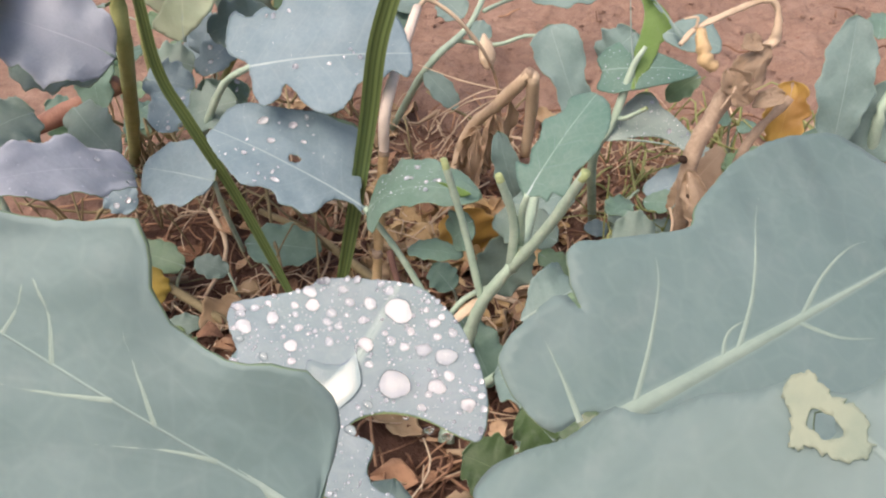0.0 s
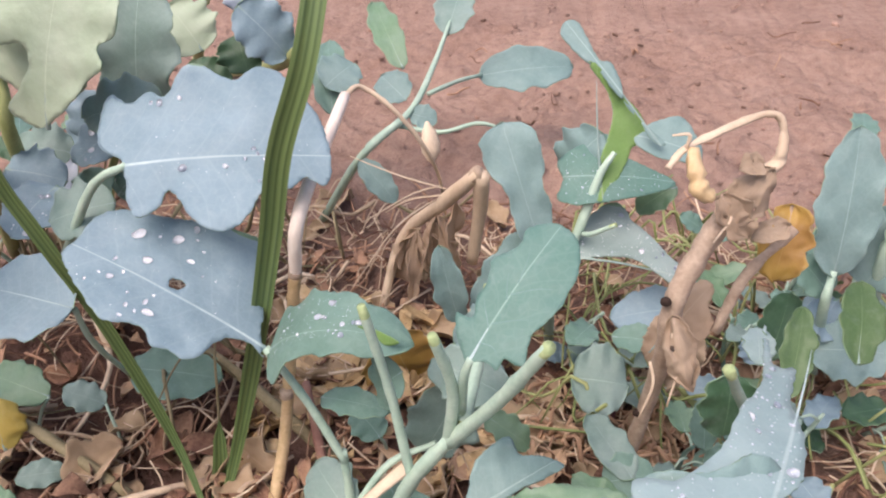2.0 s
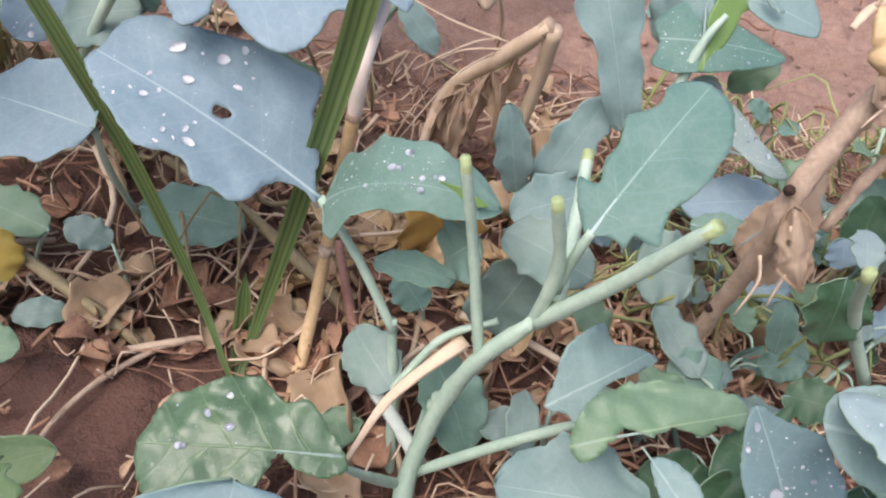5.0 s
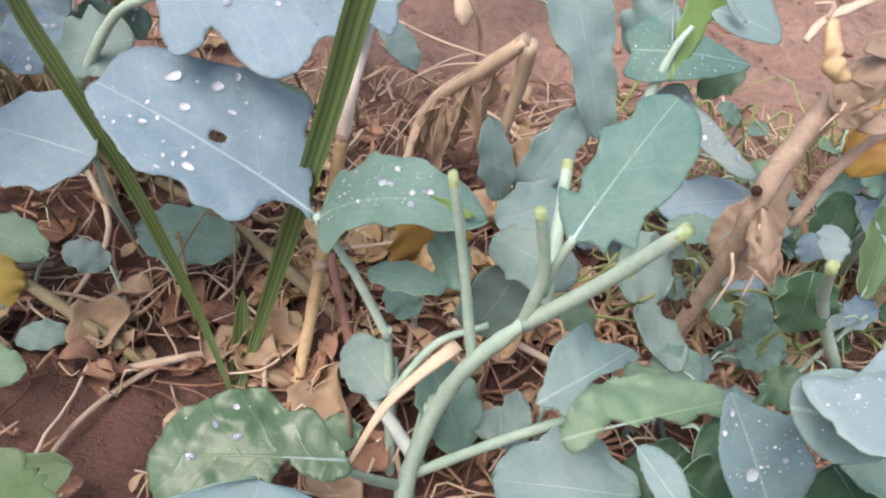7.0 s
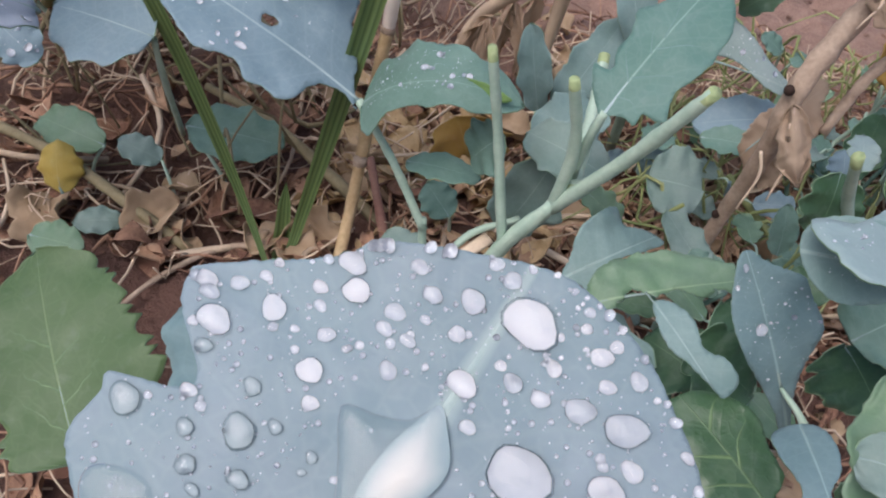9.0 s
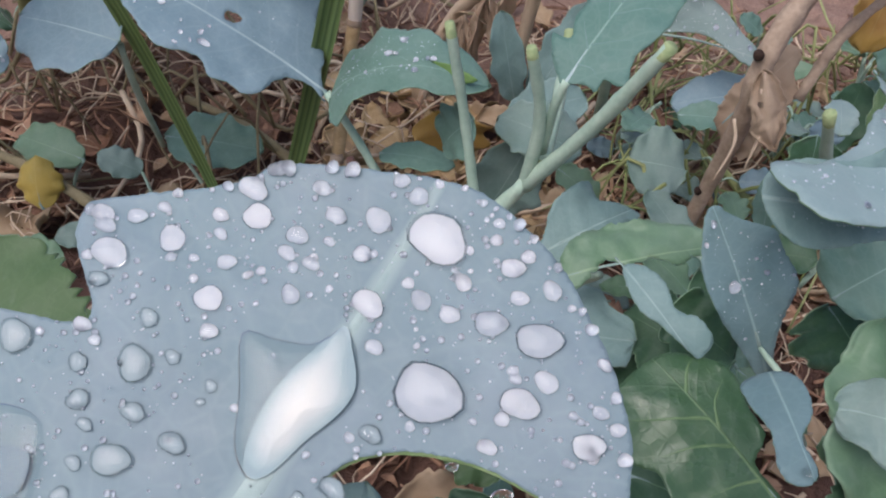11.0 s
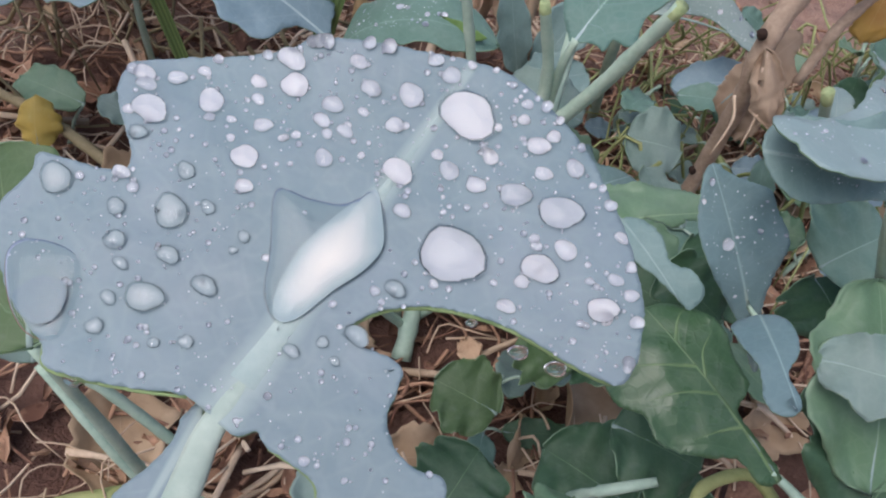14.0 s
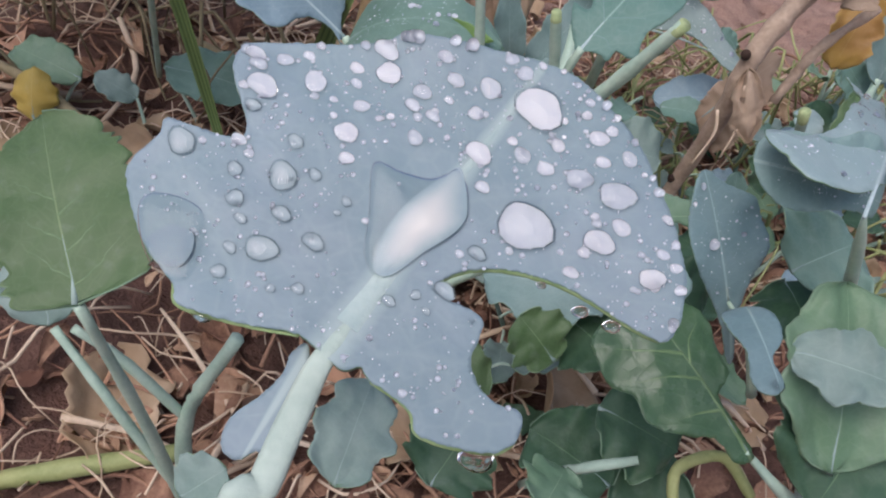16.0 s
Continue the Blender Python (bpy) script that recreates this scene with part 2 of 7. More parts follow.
M_VEIN = plain_material("broad_leaf_vein", (0.23, 0.32, 0.28), (0.30, 0.39, 0.34), 160.0, 0.5, bump=0.2)
M_GVEIN = plain_material("green_leaf_vein", (0.105, 0.18, 0.078), (0.17, 0.25, 0.12), 160.0, 0.45, bump=0.2)
M_STALK = plain_material("pale_stalk", (0.32, 0.41, 0.36), (0.46, 0.55, 0.48), 160.0, 0.5, bump=0.3)
M_HOLE = plain_material("hollow_shade", (0.02, 0.012, 0.010), (0.05, 0.03, 0.022), 200.0, 0.9)
M_PEBBLE = plain_material("pebble", (0.30, 0.17, 0.13), (0.50, 0.32, 0.24), 120.0, 0.8)

# soil: reddish loam, darkened in patches by damp and painted shade
M_SOIL, sn, sl, sb = material("reddish_soil", 0.9, 0.12)
snt = (sn, sl)
s1_, s2_, s3_ = noise_tex(snt, 9.0, 6.0), noise_tex(snt, 90.0, 6.0), noise_tex(snt, 700.0, 4.0)
soil = ramp(snt, s1_, [(0.3, (0.28, 0.178, 0.142)), (0.7, (0.43, 0.298, 0.243))])
soil = mixcol(snt, mathnode(snt, "MULTIPLY", mathnode(snt, "POWER", s2_, 2.0), 1.3, True), soil, (0.16, 0.085, 0.065))
soil = mixcol(snt, mathnode(snt, "MULTIPLY", mathnode(snt, "POWER", s3_, 3.0), 1.2, True), soil, (0.62, 0.42, 0.32))
# damp soil by the clump, the clump's shade painted in too, with a ragged edge
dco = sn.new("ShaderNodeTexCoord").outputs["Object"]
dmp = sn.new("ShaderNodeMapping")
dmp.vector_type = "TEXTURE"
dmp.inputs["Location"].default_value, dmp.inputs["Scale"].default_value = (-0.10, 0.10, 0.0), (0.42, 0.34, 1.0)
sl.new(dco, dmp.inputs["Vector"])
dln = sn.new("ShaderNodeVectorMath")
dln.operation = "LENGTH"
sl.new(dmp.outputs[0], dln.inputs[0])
damp_shade = mathnode(snt, "ADD", dln.outputs["Value"], mathnode(snt, "MULTIPLY", mathnode(snt, "SUBTRACT", noise_tex(snt, 14.0, 5.0), 0.5), 0.9))
damp_shade = mathnode(snt, "SUBTRACT", 1.0, mathnode(snt, "MULTIPLY", mathnode(snt, "SUBTRACT", damp_shade, 0.75), 2.2), True)
damp_shade = mathnode(snt, "MULTIPLY", damp_shade, 0.8, True)
soil = mixcol(snt, damp_shade, soil, mixcol(snt, s2_, (0.075, 0.036, 0.028), (0.165, 0.088, 0.068)))
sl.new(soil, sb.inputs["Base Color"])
sbp = sn.new("ShaderNodeBump")
sbp.inputs["Strength"].default_value, sbp.inputs["Distance"].default_value = 1.0, 0.007
sl.new(mathnode(snt, "ADD", s2_, mathnode(snt, "MULTIPLY", s3_, 0.35)), sbp.inputs["Height"])
sl.new(sbp.outputs[0], sb.inputs["Normal"])

# grass: lengthwise ribs
M_GRASS, gn, gl, gb = material("ribbed_grass", 0.45, 0.4)
gnt = (gn, gl)
gsep = gn.new("ShaderNodeSeparateXYZ")
gl.new(gn.new("ShaderNodeUVMap").outputs[0], gsep.inputs[0])
rib = mathnode(gnt, "ABSOLUTE", mathnode(gnt, "SINE", mathnode(gnt, "MULTIPLY", gsep.outputs[1], 5.5)))
gcol = ramp(gnt, rib, [(0.15, (0.055, 0.09, 0.03)), (0.8, (0.13, 0.19, 0.065))])
gcol = mixcol(gnt, mathnode(gnt, "MULTIPLY", noise_tex(gnt, 40.0, 4.0), 0.35), gcol, (0.09, 0.14, 0.045))
gl.new(gcol, gb.inputs["Base Color"])

# water, and the air film that waxy leaves hold under a bead, painted sky-silver
M_WATER, _wn, _wl, wb = material("water", 0.015, 0.5)
wb.inputs["Base Color"].default_value = (0.97, 0.98, 1.0, 1)
wb.inputs["Transmission Weight"].default_value = 1.0
wb.inputs["IOR"].default_value = 1.33
M_POOL, pn_, pl_, _pb = material("thin_water", 0.02, 0.5)
p_mix, p_clear, p_gloss, p_fres = (pn_.new("ShaderNode" + k) for k in ("MixShader", "BsdfTransparent", "BsdfGlossy", "Fresnel"))
p_gloss.inputs["Roughness"].default_value, p_fres.inputs["IOR"].default_value = 0.05, 1.33
p_clear.inputs["Color"].default_value = (0.90, 0.93, 0.93, 1)
pl_.new(p_fres.outputs[0], p_mix.inputs[0])
pl_.new(p_clear.outputs[0], p_mix.inputs[1])
pl_.new(p_gloss.outputs[0], p_mix.inputs[2])
pl_.new(p_mix.outputs[0], pn_["Material Output"].inputs["Surface"])
# bead film: mirrored sky painted as a near-white colour, toned at random
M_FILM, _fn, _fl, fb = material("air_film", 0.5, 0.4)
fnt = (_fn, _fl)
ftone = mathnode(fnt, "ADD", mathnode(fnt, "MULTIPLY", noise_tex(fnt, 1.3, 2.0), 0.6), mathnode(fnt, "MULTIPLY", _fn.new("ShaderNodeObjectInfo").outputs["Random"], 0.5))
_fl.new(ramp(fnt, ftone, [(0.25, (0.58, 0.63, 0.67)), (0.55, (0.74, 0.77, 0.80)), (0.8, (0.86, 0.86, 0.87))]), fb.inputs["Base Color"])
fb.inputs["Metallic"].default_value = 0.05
# pool film: reflected sky painted as a pale centre that fades outwards
M_FILM3, _fn3, _fl3, fb3 = material("soft_sky_film", 0.45, 0.4)
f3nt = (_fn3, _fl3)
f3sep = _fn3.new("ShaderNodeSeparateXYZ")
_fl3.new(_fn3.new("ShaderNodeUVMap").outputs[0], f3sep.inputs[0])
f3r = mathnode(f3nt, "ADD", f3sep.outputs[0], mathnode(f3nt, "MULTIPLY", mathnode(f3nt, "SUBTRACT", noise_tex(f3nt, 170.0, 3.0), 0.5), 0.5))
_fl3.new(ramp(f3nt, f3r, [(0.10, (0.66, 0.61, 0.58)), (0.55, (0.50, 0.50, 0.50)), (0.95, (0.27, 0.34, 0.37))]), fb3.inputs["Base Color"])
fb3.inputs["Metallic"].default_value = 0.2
M_FILM4, _fn4, _fl4, fb4 = material("faint_air_film", 0.7, 0.1)
fb4.inputs["Base Color"].default_value = (0.21, 0.28, 0.32, 1)
M_FILM2, _fn2, _fl2, fb2 = material("thin_air_film", 0.3, 0.5)
fb2.inputs["Base Color"].default_value = (0.42, 0.47, 0.52, 1)
fb2.inputs["Metallic"].default_value = 0.12

M_LENS, _ln, _ll, lb_ = material("wetted_leaf", 0.35, 0.4)
lnt = (_ln, _ll)
_ll.new(ramp(lnt, noise_tex(lnt, 300.0, 2.0), [(0.3, (0.29, 0.36, 0.40)), (0.7, (0.42, 0.46, 0.49))]), lb_.inputs["Base Color"])

# ---- building helpers ----


def part(name, mesh, parent=None, label=""):
    ob = new(name, mesh)
    if parent is not None:
        ob.parent = parent
        ob.matrix_parent_inverse = Matrix.Translation(-parent.location) if parent.type == "EMPTY" else Matrix.Identity(4)
    if label:
        ob["label"] = label
    return ob


def plant(name, base, label, category="plant", group=""):
    ob = new(name)
    ob.location = base
    ob.empty_display_size = 0.02
    return tagged(ob, label, category, group)


def mesh_from(name, verts, faces, mats, face_mats=None, uvs=None, smooth=True):
    me = bpy.data.meshes.new(name)
    me.from_pydata([tuple(map(float, v)) for v in verts], [], faces)
    for m in mats:
        me.materials.append(m)
    if face_mats is not None:
        me.polygons.foreach_set("material_index", face_mats)
    me.polygons.foreach_set("use_smooth", [smooth] * len(me.polygons))
    if uvs is not None:
        lay = me.uv_layers.new(name="UVMap")
        idx = np.empty(len(me.loops), dtype=np.int32)
        me.loops.foreach_get("vertex_index", idx)
        lay.data.foreach_set("uv", np.asarray(uvs, dtype=np.float32)[idx].ravel())
    me.update()
    return me


def smooth_curve(pts, n):
    """Catmull-Rom through the points."""
    p = np.array(pts, float)
    if len(p) == 2:
        return p[0] + np.linspace(0, 1, n)[:, None] * (p[1] - p[0])
    q = np.vstack([2 * p[0] - p[1], p, 2 * p[-1] - p[-2]])
    out = []
    for s in np.linspace(0, len(p) - 1 - 1e-6, n):
        i, t = int(s), s - int(s)
        a, b, c, d = q[i : i + 4]
        out.append(0.5 * (2 * b + (c - a) * t + (2 * a - 5 * b + 4 * c - d) * t * t + (3 * b - a - 3 * c + d) * t**3))
    return np.array(out)


def tube_data(pts, radii, n=14, sides=8, lump=0.06, seed=0, flat=1.0):
    c = smooth_curve(pts, n)
    rr = np.interp(np.linspace(0, 1, n), np.linspace(0, 1, len(radii)), radii)
    rng = np.random.RandomState(seed)
    tang = np.gradient(c, axis=0)
    tang /= np.linalg.norm(tang, axis=1)[:, None] + 1e-12
    ref = np.array([0.31, 0.17, 0.93])
    verts, faces, uvs = [], [], []
    for i in range(n):
        a = np.cross(tang[i], ref)
        a /= np.linalg.norm(a) + 1e-12
        b = np.cross(tang[i], a)
        r = rr[i] * (1 + lump * rng.randn(sides) * 0.6 + lump * rng.randn())
        for k in range(sides):
            w = 2 * math.pi * k / sides
            verts.append(c[i] + r[k] * (math.cos(w) * a + flat * math.sin(w) * b))
            uvs.append((i / n, k / sides))
    for i in range(n - 1):
        for k in range(sides):
            k2 = (k + 1) % sides
            faces.append((i * sides + k, i * sides + k2, (i + 1) * sides + k2, (i + 1) * sides + k))
    faces.append(tuple(range(sides))[::-1])
    faces.append(tuple((n - 1) * sides + k for k in range(sides)))
    return verts, faces, uvs


def tube(name, pts, radii, mat, parent=None, label="", n=14, sides=8, lump=0.06, seed=1, cut=None, flat=1.0):
    v, f, uv = tube_data(pts, radii, n, sides, lump, seed, flat)
    fm = [0] * len(f)
    if cut is not None:
        fm[-1] = 1
        for k in range(2, 2 + sides):
            fm[-k] = 1
    return part(name, mesh_from(name, v, f, [mat] + ([cut] if cut else []), fm, uv), parent, label)


def strap(name, pts, widths, thick, normal, mat, parent=None, label="", n=30, sides=14, groove=0.25):
    """A flattened stalk with a shallow groove on its upper face, lying flat to a normal."""
    c = smooth_curve(pts, n)
    ww = np.interp(np.linspace(0, 1, n), np.linspace(0, 1, len(widths)), widths) / 2
    tang = np.gradient(c, axis=0)
    tang /= np.linalg.norm(tang, axis=1)[:, None]
    v, f, uv = [], [], []
    for i in range(n):
        a = np.cross(tang[i], np.array(normal, float))
        a /= np.linalg.norm(a)
        b = np.cross(a, tang[i])
        for k in range(sides):
            w = 2 * math.pi * k / sides
            x, y = math.cos(w), math.sin(w)
            if y > 0:
                y *= 1 - groove * (1 - x * x) * 2
            v.append(c[i] + a * (x * ww[i]) + b * (y * thick * ww[i] / max(ww)))
            uv.append((i / n, k / sides))
    for i in range(n - 1):
        for k in range(sides):
            k2 = (k + 1) % sides
            f.append((i * sides + k, i * sides + k2, (i + 1) * sides + k2, (i + 1) * sides + k))
    f += [tuple(range(sides))[::-1], tuple((n - 1) * sides + k for k in range(sides))]
    return part(name, mesh_from(name, v, f, [mat], None, uv), parent, label)


def ridge(blade, u0, u1, w0, w1, height, mat, parent, n=40, cols=9):
    """A low rounded midrib that stands proud of the upper face."""
    v, f, uv = [], [], []
    for i in range(n):
        u = u0 + (u1 - u0) * i / (n - 1)
        hw = 0.5 * (w0 + (w1 - w0) * i / (n - 1)) * (1 + 0.10 * math.sin(9 * u) + 0.06 * math.sin(23 * u))
        for k in range(cols):
            x = -1 + 2 * k / (cols - 1)
            p, nn = blade.frame_at(u, x * hw / blade.w)
            v.append(p + nn * (height * (hw * 2 / w0) * (1 - x * x) - 0.00012))
            uv.append((i / n, x))
    for i in range(n - 1):
        for k in range(cols - 1):
            a = i * cols + k
            f.append((a, a + 1, a + cols + 1, a + cols))
    return part("midrib", mesh_from("midrib", v, f, [mat], None, uv), parent, "pale raised midrib")


def veins(blade, lines, width, height, mat, parent, n=22, cols=5):
    """Raised side veins along lines of (u, v) on the upper face, thinning outwards."""
    for pts in lines:
        c = smooth_curve([(u, v, 0.0) for u, v in pts], n)
        fr = [blade.frame_at(u, v) for u, v, _ in c]
        tang = np.gradient(np.array([p for p, _ in fr]), axis=0)
        vv, f = [], []
        for i, (p, nn) in enumerate(fr):
            sd = np.cross(tang[i], nn)
            sd /= np.linalg.norm(sd) + 1e-12
            k = 1 - 0.75 * i / (n - 1)
            for x in np.linspace(-1, 1, cols):
                vv.append(p + sd * (x * 0.5 * width * k) + nn * (height * k * (1 - x * x) - 0.00005))
        for i in range(n - 1):
            f += [(i * cols + j, i * cols + j + 1, (i + 1) * cols + j + 1, (i + 1) * cols + j) for j in range(cols - 1)]
        part("vein", mesh_from("vein", vv, f, [mat]), parent)


class Blade:
    """The surface of a leaf: a midrib that arches from base to tip, and two half blades of given outlines."""

    def __init__(self, base, tip, width, normal=(0, -0.45, 0.9), bend=0.08, cup=0.15, wave=0.05, waves=3.0, twist=0.0,
                 left=None, right=None, teeth=0.03, toothed=13, crumple=0.012, seed=0, round_tip=0.14, round_base=0.05, curl=0.0, lobe=0.125, lobes=3.4):
        self.b, self.t = np.array(base, float), np.array(tip, float)
        a = self.t - self.b
        self.L = np.linalg.norm(a)
        self.a = a / self.L
        nrm = np.array(normal, float)
        nrm -= self.a * (nrm @ self.a)
        self.n = nrm / np.linalg.norm(nrm)
        self.s = np.cross(self.a, self.n)
        self.w, self.bend, self.cup, self.wave, self.waves, self.twist = width / 2, bend, cup, wave, waves, radians(twist)
        prof = ((0, 0.35), (0.15, 0.7), (0.4, 1.0), (0.6, 0.98), (0.8, 0.75), (1, 0.45))
        self.pl, self.pr = np.array(left or prof), np.array(right or prof)
        self.teeth, self.toothed, self.crumple, self.seed = teeth, toothed, crumple, seed
        self.outline = None
        self.rt, self.rb, self.curl, self.lobe, self.lobes = round_tip, round_base, curl, lobe, lobes

    def half(self, u, side):
        p = self.pr if side > 0 else self.pl
        w = np.interp(u, p[:, 0], p[:, 1])
        k = self.toothed * u + 3.1 * self.seed + (0.37 if side > 0 else 0)
        saw = 0.5 + 0.5 * math.sin(6.283 * k + 2.0 * math.sin(2.3 * k))
        lob = math.cos(6.283 * self.lobes * u + 1.3 * self.seed + (1.1 if side > 0 else 0)) * (0.6 + 0.8 * noise.noise(Vector((u * 3, self.seed, side))))
        big = noise.noise(Vector((u * 6.0, side * 4.0 + self.seed * 1.7, 0.3)))
        w *= 1 + self.teeth * (saw - 0.5) * 2 + self.teeth * 2.0 * big + self.lobe * lob
        if self.rt:
            w *= math.sqrt(max(0.0, min(1.0, (1 - u) / self.rt)) * (2 - min(1.0, (1 - u) / self.rt)))
        if self.rb:
            w *= math.sqrt(max(0.0, min(1.0, u / self.rb)))
        return max(w, 0.012) * self.w

    def point(self, u, v):
        L = self.L
        q = self.b + self.a * (L * u) + self.n * (L * (self.bend * 4 * u * (1 - u) - self.curl * max(0.0, u - 0.6) ** 2 * 3))
        tan = self.a * L + self.n * (L * (self.bend * 4 * (1 - 2 * u) - self.curl * max(0.0, u - 0.6) * 6))
        tan /= np.linalg.norm(tan)
        ang = self.twist * (u - 0.2)
        s = self.s * math.cos(ang) + np.cross(tan, self.s) * math.sin(ang)
        n = np.cross(s, tan)
        side = 1 if v > 0 else -1
        w = self.half(u, side)
        av = abs(v)
        h = self.cup * w * av**1.6 + self.wave * self.w * av**2 * math.sin(2 * math.pi * self.waves * u + 1.9 * self.seed + side)
        nz = noise.noise(Vector((u * 3.5, v * 2.2 + 5, self.seed * 2.3)))
        nz2 = noise.noise(Vector((u * 9.0, v * 5.0, self.seed * 1.3 + 7)))
        h += self.crumple * self.L * (nz + 0.45 * nz2) * min(1.0, av * 2 + 0.25)
        return q + s * (v * w) + n * h

    def frame_at(self, u, v):
        p = self.point(u, v)
        du = self.point(u + 0.01, v) - self.point(u - 0.01, v)
        dv = self.point(u, min(1, v + 0.03)) - self.point(u, max(-1, v - 0.03))
        n = np.cross(dv, du)
        return p, n / (np.linalg.norm(n) + 1e-15)


def leaf(name, blade, mat, parent, label="", under=M_UNDER, nu=34, nv=18, holes=(), thick=0.0005, rib=0.0011, rib_mat=None):
    """A leaf blade with thickness, its midrib a piece of its own. holes: (u, v, ru, rv)."""
    us = np.linspace(0, 1, nu + 1)
    vs = np.linspace(-1, 1, nv + 1)
    vs = np.sign(vs) * np.abs(vs) ** 0.9
    uv = np.array([(u, v) for u in us for v in vs])
    inside = np.zeros(len(uv), bool)
    idx = lambda i, j: i * (nv + 1) + j  # noqa: E731
    for hu, hv, ru, rv in holes:
        d = np.hypot((uv[:, 0] - hu) / ru, (uv[:, 1] - hv) / rv)
        ins = d < 1
        for i in range(nu + 1):
            for j in range(nv + 1):
                k = idx(i, j)
                if ins[k]:
                    near = [idx(a, b) for a, b in ((i - 1, j), (i + 1, j), (i, j - 1), (i, j + 1), (i - 1, j - 1), (i + 1, j + 1), (i - 1, j + 1), (i + 1, j - 1)) if 0 <= a <= nu and 0 <= b <= nv]
                    if any(not ins[q] for q in near) and d[k] > 0.05:
                        jag = 1 + 0.06 * math.sin(7 * math.atan2(uv[k, 1] - hv, uv[k, 0] - hu))
                        uv[k] = ((uv[k, 0] - hu) / d[k] * jag + hu, (uv[k, 1] - hv) / d[k] * jag + hv)
        inside |= ins
    uv[:, 0] = uv[:, 0].clip(0, 1)
    uv[:, 1] = uv[:, 1].clip(-1, 1)
    top = np.array([blade.point(u, v) for u, v in uv])
    nrm = np.array([blade.frame_at(u, v)[1] for u, v in uv])
    bot = top - nrm * thick
    N = len(uv)
    faces, fm, edges = [], [], {}
    for i in range(nu):
        for j in range(nv):
            q = (idx(i, j), idx(i, j + 1), idx(i + 1, j + 1), idx(i + 1, j))
            if all(inside[k] for k in q):
                continue
            faces.append(q)
            fm.append(0)
            faces.append(tuple(k + N for k in q[::-1]))
            fm.append(1)
            for a, b in zip(q, q[1:] + q[:1]):
                if (b, a) in edges:
                    edges.pop((b, a))
                else:
                    edges[(a, b)] = 1
    for a, b in edges:
        faces.append((b, a, a + N, b + N))
        fm.append(1)
    ob = part(name, mesh_from(name, np.vstack([top, bot]), faces, [mat, under], fm, np.vstack([uv, uv])), parent, label)
    pts = [blade.point(u, 0.0) - blade.frame_at(u, 0.01)[1] * rib * 0.8 for u in np.linspace(0, 0.9, 9)]
    tube("midrib", pts, [rib, rib * 0.85, rib * 0.6, rib * 0.25], rib_mat or M_RIB, ob, n=16, sides=6, lump=0.02)
    return ob


def sheet(base, tip, width, **kw):
    """A blade of even width, whose outline is cut out of it by outline_leaf."""
    o = dict(left=((0, 1), (1, 1)), right=((0, 1), (1, 1)), round_tip=0, round_base=0, teeth=0, lobe=0)
    o.update(kw)
    return Blade(base, tip, width, **o)


def inside(outline, u, v):
    """Whether a place lies within a closed outline, by counting crossings."""
    a, b = outline, np.roll(outline, -1, 0)
    hit = ((a[:, 1] > v) != (b[:, 1] > v)) & (u < (b[:, 0] - a[:, 0]) * (v - a[:, 1]) / (b[:, 1] - a[:, 1] + 1e-9) + a[:, 0])
    return hit.sum() % 2 == 1


